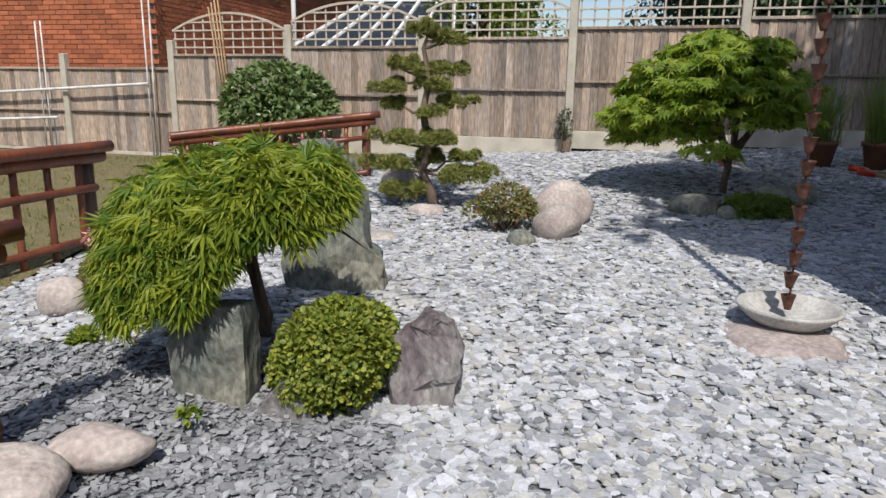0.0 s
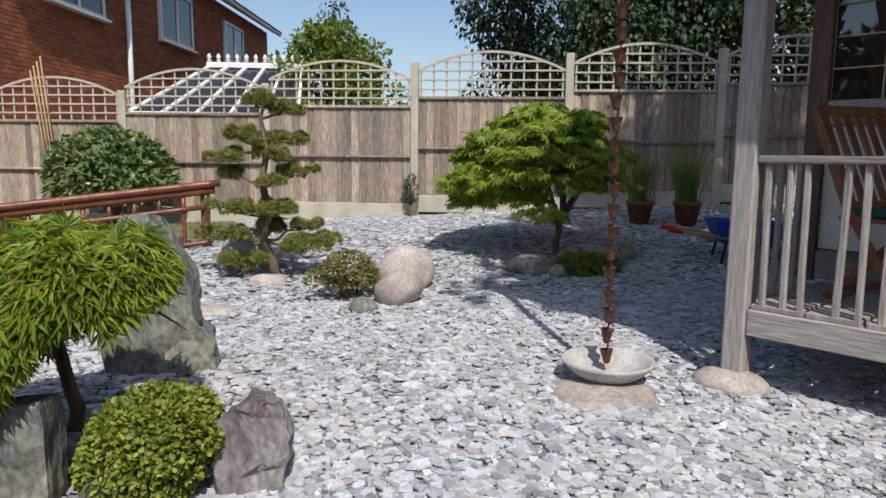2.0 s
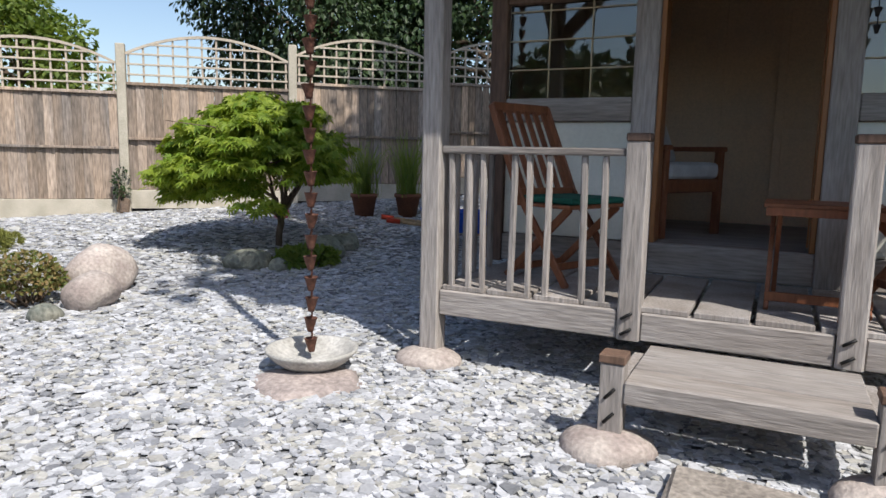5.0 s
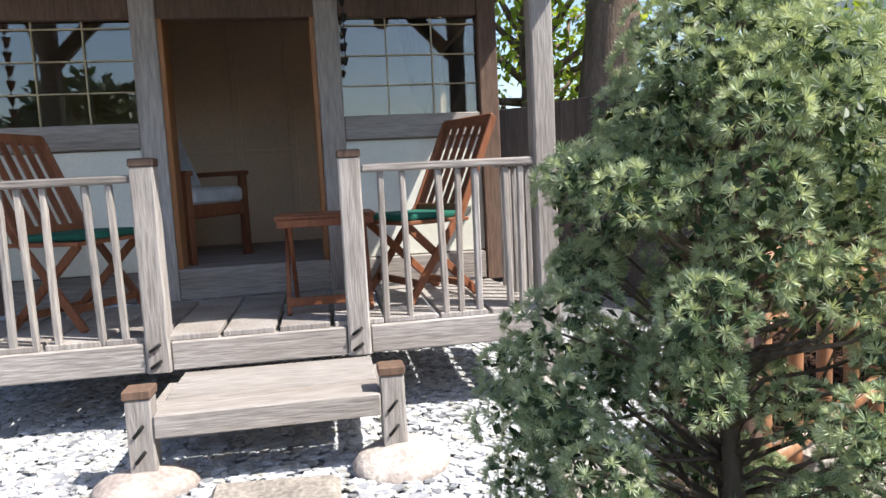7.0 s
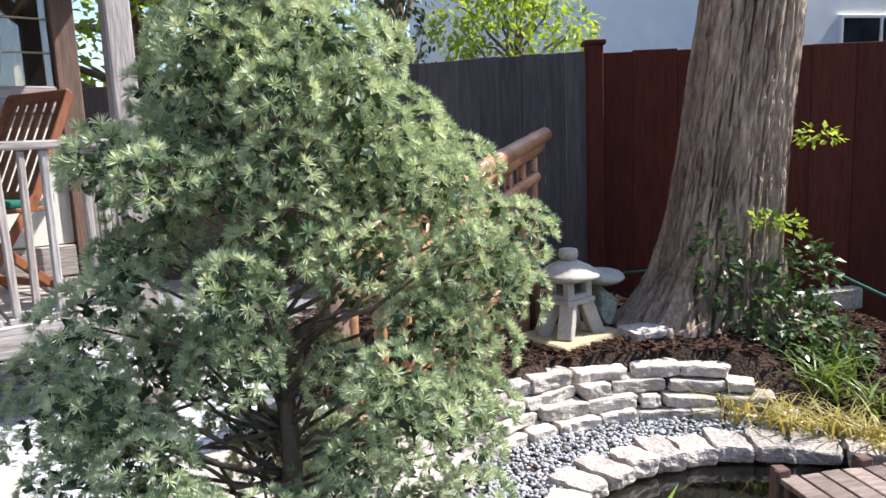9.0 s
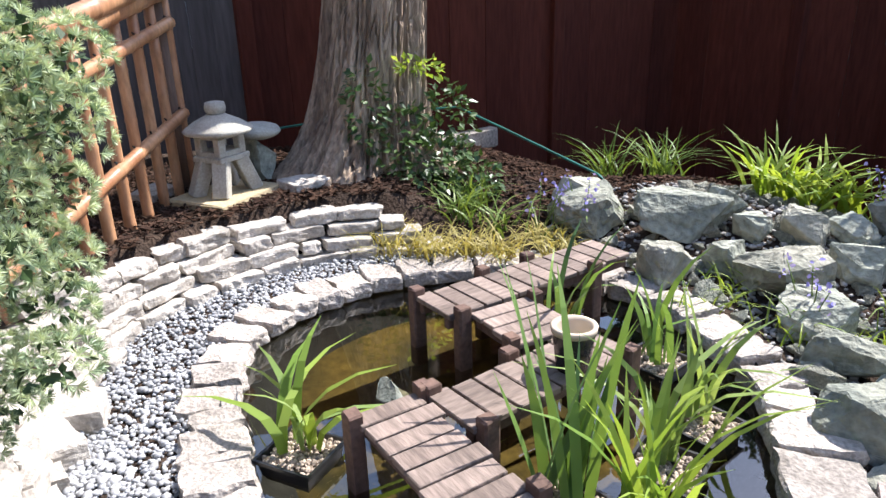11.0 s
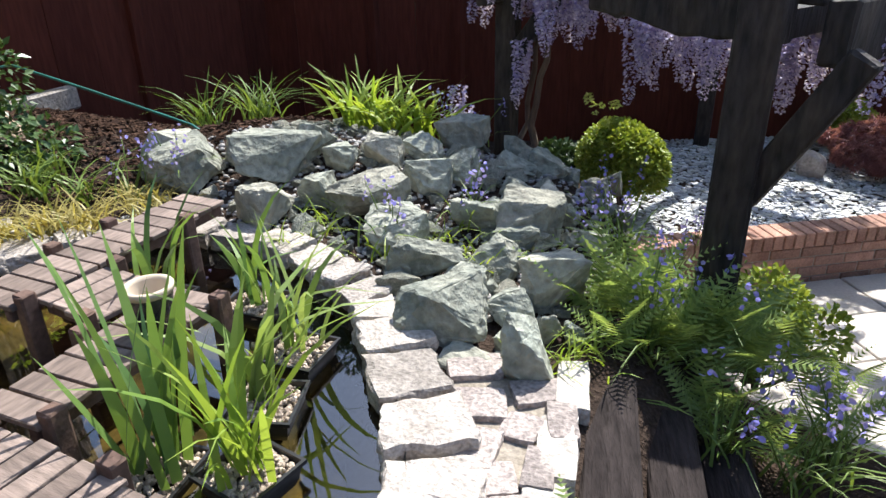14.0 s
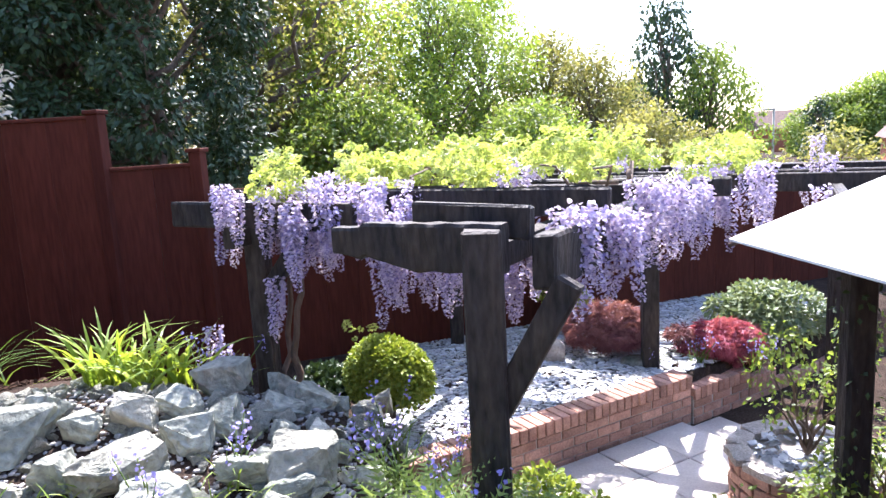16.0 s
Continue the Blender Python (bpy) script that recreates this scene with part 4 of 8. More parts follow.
# folding chairs
def folding_chair(m, group="verandah chairs"):
    c = thing("folding_chair", "folding hardwood slatted chair with a dark green cushion", "chair", group)
    W = 0.24
    for s in (-1, 1):
        part("back_leg", beam((s * W, -0.22, 0.0), (s * W, 0.16, 0.50), 0.022, 0.045, 0.005), TEAK, c)
        part("front_leg", beam((s * (W - 0.03), 0.26, 0.0), (s * (W - 0.03), -0.20, 0.43), 0.022, 0.045, 0.005), TEAK, c)
        part("back_stile", beam((s * W, 0.13, 0.44), (s * W, 0.40, 1.0), 0.022, 0.045, 0.005), TEAK, c)
    part("seat_frame", box(0.5, 0.42, 0.022, (0, -0.02, 0.435), 0.004), TEAK, c)
    part("cushion", box(0.46, 0.42, 0.035, (0, -0.02, 0.465), 0.014, seg=2), GREEN_CLOTH, c, "dark green cushion")
    for i in range(6):
        x = -0.19 + i * 0.076
        part("back_slat", beam((x, 0.16, 0.50), (x, 0.385, 0.97), 0.045, 0.012, 0.003), TEAK, c)
    part("top_rail", beam((-W, 0.39, 0.985), (W, 0.39, 0.985), 0.022, 0.06, 0.006), TEAK, c)
    for y, z in ((0.16, 0.5), (-0.14, 0.105), (0.2, 0.06)):
        part("stretcher", beam((-W, y, z), (W, y, z), 0.02, 0.04, 0.004), TEAK, c)
    c.matrix_world = m
    return c


folding_chair(SH @ pose(-0.76, 0.52, 0.406, 0, 0, 66) @ Matrix.Scale(0.9, 4))
folding_chair(SH @ pose(0.86, 0.54, 0.406, 0, 0, -66) @ Matrix.Scale(0.9, 4))
tb = thing("folding_table", "small folding hardwood side table on the verandah", "table")
for i in range(6):
    part("top_slat", box(0.46, 0.058, 0.018, (0, -0.16 + i * 0.064, 0.45), 0.003), TEAK, tb)
part("top_frame", box(0.44, 0.03, 0.035, (0, -0.18, 0.424), 0.003), TEAK, tb)
for s in (-1, 1):
    part("leg", beam((s * 0.19, -0.17, 0.0), (s * 0.19, 0.15, 0.44), 0.02, 0.04, 0.004), TEAK, tb)
    part("leg", beam((s * 0.165, 0.17, 0.0), (s * 0.165, -0.15, 0.44), 0.02, 0.04, 0.004), TEAK, tb)
part("stretcher", box(0.40, 0.02, 0.04, (0, -0.16, 0.06), 0.003), TEAK, tb)
tb.matrix_world = SH @ pose(0.40, 0.42, 0.406, 0, 0, 0)
# armchair inside
WHITE_CLOTH = mat("white_cloth", (0.62, 0.64, 0.66), 0.08, 4, 0.9, 80, 0.15)
arm = thing("armchair", "wooden armchair with white cushions in the dim room", "armchair")
for x in (-0.27, 0.27):
    part("arm_rest", box(0.06, 0.55, 0.03, (x, 0, 0.52), 0.006), TEAK, arm)
    for y in (-0.24, 0.24):
        part("leg", box(0.045, 0.045, 0.52, (x, y, 0.26), 0.005), TEAK, arm)
part("seat", box(0.5, 0.52, 0.08, (0, 0, 0.30), 0.01), TEAK, arm)
part("seat_cushion", box(0.48, 0.5, 0.10, (0, -0.02, 0.39), 0.04, seg=3), WHITE_CLOTH, arm, "white seat cushion")
part("back_cushion", box(0.46, 0.14, 0.42, (0, 0, 0), 0.05, seg=3), WHITE_CLOTH, arm, "plump white back cushion", pose(0, 0.16, 0.60, -24, 0, 0))
arm.matrix_world = SH @ pose(-0.50, W0 + 0.80, 0.555, 0, 0, 62) @ Matrix.Scale(1.06, 4)


# cup chains: one by the window, the long one over the bowl
def cup_chain(name, label, top, bottom, pitch, r, m):
    t = thing(name, label, "rain chain", at=top)
    L = top[2] - bottom
    n = int(L / pitch)
    cup = bm_mesh("cup", lathe([(r * 0.45, 0.0), (r * 0.55, 0.012), (r * 1.0, r * 2.1), (r * 1.08, r * 2.15), (r * 0.92, r * 2.1), (r * 0.4, 0.012)], 10), True)
    cup.materials.append(m)
    link = bm_mesh("link", tube([(0, 0, 0), (0.004, 0, pitch * 0.25), (0, 0, pitch * 0.55)], r * 0.16, 5))
    link.materials.append(m)
    for i in range(n):
        part("cup", cup, None, t, m=pose(rnd.uniform(-0.004, 0.004), rnd.uniform(-0.004, 0.004), -(i + 1) * pitch, rnd.uniform(-4, 4), rnd.uniform(-4, 4), rnd.uniform(0, 90)))
        part("link", link, None, t, m=pose(0, 0, -(i + 1) * pitch + r * 2))
    return t


cup_chain("rain_chain", "rust-brown chain of small cups over the bowl", (1.56, 2.90, 2.45), 0.05, 0.098, 0.031, RUST)
q = on((0.56, W0 - 0.16, 0))
cup_chain("wind_chime", "short dark chain of cups hanging by the window", (q.x, q.y, 2.22), 1.55, 0.075, 0.018, BLACK_IRON)
lt = thing("hanging_lantern", "small dark metal lantern hanging under the eaves", "lantern")
part("body", lathe([(0.03, 0), (0.045, 0.02), (0.06, 0.13), (0.075, 0.14), (0.02, 0.19)], 6), RUST, lt)
part("hook", tube([(0, 0, 0.18), (0, 0, 0.30)], 0.005, 6), BLACK_IRON, lt)
lt.matrix_world = SH @ pose(0.83, 0.45, 1.97)
# gutter that the rain chain hangs from
solo("gutter", tube([on((-1.78, -0.45, 2.4)), on((1.88, -0.45, 2.4))], 0.05, 8), DARK_WOOD, "brown gutter along the summerhouse eaves", "gutter")

# ---- slate garden ----
def lawn_side(x, y):
    return (x < -2.05 + 0.10 * (y - 4.2)) & (y > 3.0) | ((y > 6.95 + 0.2 * (x + 0.6)) & (x < -0.55)) | ((x < -0.95) & (y > 5.6))


lx, ly = np.meshgrid(np.arange(-13, 0.2, 0.16), np.arange(2.6, 13.5, 0.16))
lz = height(lx, ly) + 0.022
li = np.arange(lx.size).reshape(lx.shape)
lq = np.stack([li[:-1, :-1], li[:-1, 1:], li[1:, 1:], li[1:, :-1]], -1).reshape(-1, 4)
cx, cy = lx.ravel()[lq].mean(1), ly.ravel()[lq].mean(1)
lq = lq[lawn_side(cx, cy)]
solo("lawn", np_mesh("lawn", np.stack([lx, ly, lz], -1).reshape(-1, 3), lq, True), LAWN, "dry patchy lawn past the bamboo rails", "lawn", kind="structure")
g = np.random.default_rng(3)
GRASS = leaf_mat("grass_blades", (0.13, 0.15, 0.04), (0.22, 0.20, 0.08), glow=0.3)
n = 9000
gp = np.stack([g.uniform(-6, -0.7, n), g.uniform(3, 9.3, n)], 1)
gp = gp[lawn_side(gp[:, 0], gp[:, 1])]
gp3 = np.column_stack([gp, height(gp[:, 0], gp[:, 1]) + 0.02])
up = unit(np.column_stack([g.normal(0, .5, (len(gp), 2)), np.ones(len(gp))]))
solo("grass", scatter("grass", [(-.12, 0, 0), (.12, 0, 0), (0, 1, 0)], [(0, 1, 2)], gp3, turns(up, g.normal(size=(len(gp), 3))), g.uniform(0.02, 0.05, len(gp))), GRASS, "short dry grass of the lawn", "grass", kind="stuff")


def chips(name, area, per_m2, size, seed, label, material, keep=None, lift=0.006, flat=0.12, tilt=0.09, category="slate chips"):
    """Loose flat stones strewn over an area, overlapping."""
    g = np.random.default_rng(seed)
    x0, x1, y0, y1 = area
    n = int((x1 - x0) * (y1 - y0) * per_m2)
    x, y = g.uniform(x0, x1, n), g.uniform(y0, y1, n)
    if keep is not None:
        k = keep(x, y)
        x, y = x[k], y[k]
    n = len(x)
    V, F, tone, base = [], [], [], 0
    for v in range(6):
        m = np.arange(v, n, 6)
        a = np.arange(5) * math.pi / 2.5 + g.normal(0, 0.33, 5)
        r = g.uniform(0.34, 0.70, 5)
        ring = np.stack([np.cos(a) * r, np.sin(a) * r * g.uniform(0.6, 0.8)], 1)
        tv = np.concatenate([np.column_stack([ring * 0.96, np.full(5, flat / 2)]), np.column_stack([ring, np.full(5, -flat / 2)])])
        tf = [(0, i, i + 1) for i in range(1, 4)]
        for i in range(5):
            j = (i + 1) % 5
            tf += [(i, i + 5, j + 5), (i, j + 5, j)]
        s = size * np.exp(g.normal(0, 0.28, len(m)))
        nrm = unit(np.column_stack([g.normal(0, tilt, (len(m), 2)), np.ones(len(m))]))
        ang = g.uniform(0, 2 * math.pi, len(m))
        fwd = np.column_stack([np.cos(ang), np.sin(ang), np.zeros(len(m))])
        fwd = unit(fwd - nrm * np.sum(fwd * nrm, 1, keepdims=True))
        rot = turns(fwd, nrm)
        pos = np.column_stack([x[m], y[m], height(x[m], y[m]) + lift + g.uniform(0, 0.015, len(m))])
        V.append((np.einsum("nij,kj->nki", rot, tv) * s[:, None, None] + pos[:, None]).reshape(-1, 3))
        F.append((np.array(tf)[None] + (np.arange(len(m)) * 10)[:, None, None]).reshape(-1, 3) + base)
        tone.append(np.repeat(g.choice(3, len(m), p=(.62, .24, .14)), len(tf)))
        base += len(m) * 10
    ob = solo(name, np_mesh(name, np.concatenate(V), np.concatenate(F)), material, label, category, kind="stuff")
    if material is SLATE:
        ob.data.materials.append(SLATE_BUFF)
        ob.data.materials.append(SLATE_DARK)
        ob.data.polygons.foreach_set("material_index", np.concatenate(tone).astype(np.int32))
    return ob


def slate_zone(x, y):
    k = (y > 0.55 - 0.18 * (x - 1.5) - 0.45 * (x > 2.2)) & ~lawn_side(x, y) & (y * FN[1] + x * FN[0] < FD)
    return k


fine_zone = lambda x, y: (x + 0.22 * (y - 1.0) < 0.02 + 0.1 * np.sin(7 * y)) & (y < 2.7)
SHEET = np.meshgrid(np.arange(-2.6, 8.0, 0.1), np.arange(-0.2, 9.4, 0.1))
sx_, sy_ = SHEET
si = np.arange(sx_.size).reshape(sx_.shape)
sq = np.stack([si[:-1, :-1], si[:-1, 1:], si[1:, 1:], si[1:, :-1]], -1).reshape(-1, 4)
scx, scy = sx_.ravel()[sq].mean(1), sy_.ravel()[sq].mean(1)
sq = sq[slate_zone(scx, scy)]
solo("slate_bed", np_mesh("slate_bed", np.stack([sx_, sy_, height(sx_, sy_) + 0.004], -1).reshape(-1, 3), sq, True), SLATE_BED, "dark bed under the slate chippings", "gravel bed", kind="structure")
chips("slate_chippings", (-2.4, 5.2, 0.0, 4.6), 2300, 0.046, 21, "loose blue-grey slate chippings covering the garden", SLATE, lambda x, y: slate_zone(x, y) & ~fine_zone(x, y), tilt=0.075)
chips("slate_chippings", (-2.4, 7.5, 4.6, 9.2), 900, 0.055, 22, "loose blue-grey slate chippings covering the garden", SLATE, slate_zone)
chips("fine_slate", (-2.4, 0.4, 0.6, 2.8), 2300, 0.03, 23, "fine grey slate gravel round the upright stones", FINE_SLATE, lambda x, y: slate_zone(x, y) & fine_zone(x, y), tilt=0.3)

# upright stones, clipped bush and weeping maple
SLAB = mat("green_slate_slab", (0.115, 0.135, 0.12), 0.5, 6, 0.8, 45, 0.7, hue=(0.235, 0.225, 0.18), stretch=(1, 1, 0.6), dist=0.012)
PURPLE = mat("purple_slate_rock", (0.115, 0.088, 0.098), 0.5, 7, 0.8, 45, 0.9, hue=(0.25, 0.24, 0.225), stretch=(1, 1, 0.5), dist=0.015)


def slab(name, label, corners, thick, seed, m, mat_, rough=0.02):
    """An upright split stone from its outline in x and z."""
    b = bmesh.new()
    r = random.Random(seed)
    n = len(corners)
    fr = [b.verts.new((x, -thick / 2, z)) for x, z in corners]
    bk = [b.verts.new((x * 0.9 + r.uniform(-.02, .02), thick / 2, z * 0.96)) for x, z in corners]
    b.faces.new(fr)
    b.faces.new(bk[::-1])
    for i in range(n):
        b.faces.new((fr[i], bk[i], bk[(i + 1) % n], fr[(i + 1) % n]))
    bmesh.ops.recalc_face_normals(b, faces=b.faces)
    bmesh.ops.bevel(b, geom=b.edges[:], offset=0.008, segments=1, affect="EDGES")
    bmesh.ops.triangulate(b, faces=b.faces)
    bmesh.ops.subdivide_edges(b, edges=[e for e in b.edges if e.calc_length() > .03], cuts=4, use_grid_fill=True)
    bmesh.ops.triangulate(b, faces=b.faces)
    off = Vector((seed * 3.1, 1, 2))
    for v in b.verts:
        v.co += Vector((noise.noise(v.co * 7 + off), noise.noise(v.co * 9 + off * 2), noise.noise(v.co * 6 - off))) * rough
    for v in b.verts:
        v.co += Vector((noise.noise(v.co * 22 + off), noise.noise(Vector((v.co.x * 10, v.co.y * 30, v.co.z * 14)) + off), noise.noise(v.co * 20 - off))) * rough * .55
    return solo(name, b, mat_, label, "rock", "upright garden stones", m=m)


slab("standing_slab", "grey-green split slate slab standing under the maple", [(-.14, -.1), (.13, -.1), (.15, .1), (.15, .42), (-.10, .40), (-.15, .2)], 0.17, 1, pose(-0.80, 2.40, -0.13, 0, 0, -12), SLAB)
slab("standing_stone", "tall leaning grey-green slate stone behind the maple", [(-.25, -.1), (.26, -.1), (.265, .19), (.20, .25), (.15, .42), (.07, .70), (-.02, .80), (-.14, .76), (-.25, .50)], 0.26, 2, pose(-0.50, 3.45, 0, -4, 0, -6), SLAB, 0.03)
slab("low_slab", "low wedge of brown-grey slate between the stones", [(-.11, -.08), (.16, -.08), (.15, .12), (.06, .16)], 0.14, 3, pose(-0.56, 2.30, -.08, 10, 0, -10), PURPLE)
slab("purple_rock", "jagged purple-grey slate rock beside the clipped bush", [(-.13, -.1), (.13, -.1), (.135, .15), (.10, .30), (.03, .35), (-.04, .30), (-.12, .24)], 0.2, 4, pose(-0.03, 2.36, -.085, -6, 0, -4), PURPLE, 0.04)
BOXG = leaf_mat("clipped_leaves", (0.085, 0.14, 0.02), (0.31, 0.33, 0.05), glow=0.25)


def bush(name, label, c, r, leaves, seed, per=5200, leaf=0.02, template=ROUND_LEAF, droop=0.0, twigs=True, blobs=None, low=-0.5, wild=0.9, group="", category="shrub"):
    g = np.random.default_rng(seed)
    t = thing(name, label, category, group, at=(c[0], c[1], c[2]))
    r = np.asarray(r, float)
    bl = blobs or [((0, 0, r[2]), r)] + [((g.normal() * r[0] * .5, g.normal() * r[1] * .5, r[2] * g.uniform(.7, 1.45)), r * g.uniform(.3, .5)) for _ in range(7)]
    if twigs:
        part("stem", limbs([(wander((g.normal() * .02, g.normal() * .02, -.03), (b_[0][0] * .8, b_[0][1] * .8, b_[0][2]), g, 4, .1), np.linspace(.012, .004, 5)) for b_ in bl for _ in range(2)], 5), BARK, t)
    part("leaves", leaf_cloud("leaves", bl, per, leaf, template, g, droop, 0.72, low, wild), leaves, t)
    return t


lump = np.random.default_rng(311)
lumps = [((0.0, 0, .215), (.205, .20, .20)), ((.085, .04, .29), (.15, .15, .125)), ((-.07, -.02, .17), (.15, .15, .15))]
for _ in range(34):
    d_ = unit(lump.normal(size=(1, 3)))[0]
    d_[2] = abs(d_[2]) * 1.2 - .35
    lumps.append((tuple(np.array([.02 + d_[2] * .04, .01, .22]) + d_ * np.array([.185, .18, .185])), np.array([1, 1, .9]) * lump.uniform(.04, .075)))
bush("clipped_bush", "dense rounded clipped evergreen bush among the stones", (-0.365, 2.34, -0.13), (0.235, 0.23, 0.225), BOXG, 31, 6400, 0.022, blobs=lumps, wild=1.2, low=-.8)
LACE = leaf_mat("lace_maple_leaves", (0.075, 0.15, 0.018), (0.33, 0.37, 0.045), glow=0.3)


def weeping_maple(c, seed=41):
    g = np.random.default_rng(seed)
    t = thing("weeping_maple", "low weeping lace-leaf maple with bright green drooping leaves", "maple", at=c)
    paths, tips = [(wander((0.0, 0.30, -0.3), (0.02, 0.1, 0.55), g, 6, .06), np.linspace(.035, .02, 7))], []
    for i in range(30):
        a, k = g.uniform(0, 2 * math.pi), g.uniform(.35, 1)
        e = np.array([math.cos(a) * .5 * k, math.sin(a) * .36 * k, .62 - .28 * k * k])
        paths.append((wander((0.04, 0.08, .5), e, g, 4, .12), np.linspace(.012, .003, 5)))
    part("trunk", limbs(paths, 5), BARK, t)
    n = 3300
    x = g.uniform(-.47, .40, n)
    u = np.sign(g.uniform(-1, .55, n)) * g.uniform(0, 1, n) ** .62
    top = np.interp(x, (-.54, -.45, -.36, -.1, .33, .41), (.34, .55, .67, .755, .745, .64)) + .025 * np.sin(11 * x + 1) + .02 * np.sin(23 * x)
    foot_ = np.interp(x, (-.47, -.31, -.05, .10, .18, .40), (.20, .19, .31, .44, .54, .58)) + .04 * np.sin(17 * x) + g.normal(0, .025, n)
    deep = .36 * np.sqrt(np.maximum(.08, 1 - ((x + .06) / .50) ** 2))
    y = deep * np.sin(u * math.pi / 2) * g.uniform(.86, 1.03, n)
    z = top - (top - foot_) * np.abs(u) ** 1.9 - g.uniform(0, .05, n)
    P = np.stack([x, y, z], 1)
    d = unit(np.stack([(x + .06) * 1.2, y / .36 * .8, .25 + .7 * (1 - np.abs(u))], 1))
    fwd = unit(d * np.array([1, 1, .15]) * .75 + g.normal(size=(n, 3)) * .5 + np.array([0, 0, -.6]))
    part("leaves", scatter("leaves", LACE_LEAF[0], LACE_LEAF[1], P, turns(fwd, unit(d + np.array([0, -.1, .4]) + g.normal(size=(n, 3)) * .25)), g.uniform(.062, .108, n)), LACE, t)
    return t


weeping_maple((-0.73, 2.60, 0.07))

# cloud-pruned pine
PADS = leaf_mat("pine_pads", (0.10, 0.125, 0.028), (0.31, 0.31, 0.085), glow=0.15)
SHORT_TUFT = tuft(10, 2, 1.1, 0.075, 0.0)


def pad_tree(c):
    g = np.random.default_rng(51)
    t = thing("cloud_pine", "cloud-pruned pine with flat green pads on a twisted trunk", "pine tree", at=c)
    pads = [(-.06, 0, 1.45, .13), (.12, .03, 1.37, .14), (-.22, 0, 1.16, .13), (.10, .06, 1.13, .17), (-.30, 0, .99, .15), (.08, -.05, 1.0, .14), (-.30, .05, .84, .11), (.20, .04, .86, .14), (-.01, -.08, .78, .12),
            (-.26, -.04, .57, .17), (.10, -.06, .57, .19), (-.30, -.05, .36, .19), (.02, .1, .40, .16), (.26, .0, .42, .12), (-.22, -.08, .14, .19), (.34, -.06, .27, .24)]
    trunk = [(0.06, 0, -.05), (.02, 0, .12), (-.06, .02, .3), (.0, 0, .5), (-.05, 0, .8), (.0, 0, 1.05), (-.05, 0, 1.3), (.0, 0, 1.45)]
    part("trunk", limbs([(trunk, (.055, .045, .04, .036, .03, .025, .018, .01))] + [(wander(min(trunk, key=lambda q: abs(q[2] - z + .03)), (x, y, z - .03), g, 3, .1), np.linspace(.016, .007, 4)) for x, y, z, r in pads], 7), BARK, t)
    for x, y, z, r in pads:
        b = [((x, y, z), (r * .72, r * .65, r * .34))] + [((x + g.normal() * r * .5, y + g.normal() * r * .42, z + g.uniform(-.015, .045)), np.array([r * .34, r * .34, r * .32]) * g.uniform(.6, 1.15)) for _ in range(9)]
        P, D = zip(*[ball_points(int(430 * rr[0] * 4), g, cc, rr, .75, -.55) for cc, rr in b])
        P, D = np.concatenate(P), np.concatenate(D)
        part("pad", scatter("pad", SHORT_TUFT[0], SHORT_TUFT[1], P, turns(unit(D + np.array([0, 0, .5])), g.normal(size=P.shape)), g.uniform(.03, .048, len(P))), PADS, t)
    return t


pad_tree((-0.045, 5.33, 0.13)).matrix_world @= Matrix.Scale(0.915, 4)
stone_at("flat_stone", "flat pale stone at the foot of the cloud pine", (-0.06, 5.06), (0.28, 0.2, 0.12), 71, PALE)
stone_at("flat_stone", "flat pale stone at the foot of the cloud pine", (-0.26, 5.62), (0.36, 0.25, 0.3), 72, PALE)
stone_at("flat_stone", "flat pinkish stone lying in the slate", (-0.37, 4.36), (0.30, 0.24, 0.09), 73, PALE)
REDDISH = leaf_mat("reddish_leaves", (0.10, 0.15, 0.035), (0.25, 0.17, 0.075), glow=0.25)
bush("azalea_bush", "small loose bush with reddish-green young leaves", (0.48, 4.58, 0.075), (0.20, 0.19, 0.175), REDDISH, 32, 2000, 0.028, wild=1.4, low=-.3)
stone_at("boulder", "large rounded pinkish-grey boulder in the slate", (0.90, 4.80), (0.46, 0.42, 0.36), 74, PALE, rough=.08, cuts=3)
stone_at("boulder", "rounded pinkish boulder leaning on a larger one", (0.80, 4.40), (0.33, 0.30, 0.27), 75, PALE, rough=.08, cuts=3)
stone_at("grey_stone", "smooth dark grey stone beside the boulders", (0.55, 4.25), (0.19, 0.16, 0.14), 76, SLAB, rough=.05, cuts=2)
# bowl under the rain chain
BOWL_REST = mat("pinkish_stone", (0.42, 0.36, 0.33), 0.35, 7, 0.9, 45, 0.7, hue=(0.28, 0.24, 0.225))
BOWL = mat("stone_bowl", (0.50, 0.49, 0.46), 0.25, 9, 0.85, 60, 0.4, hue=(0.35, 0.34, 0.31))
stone_at("flat_stone", "flat rough pinkish-grey stone carrying the water bowl", (1.47, 2.75), (0.52, 0.50, 0.105), 77, BOWL_REST, z=-0.055, rz=-14, rough=.3, cuts=9)
solo("water_bowl", lathe([(0.07, 0.0), (0.09, 0.0), (0.17, 0.055), (0.215, 0.10), (0.218, 0.112), (0.205, 0.114), (0.19, 0.10), (0.12, 0.05), (0.02, 0.04)], 36), BOWL, "wide shallow pale stone bowl under the rain chain", "bowl", m=pose(1.552, 2.875, 0.014))
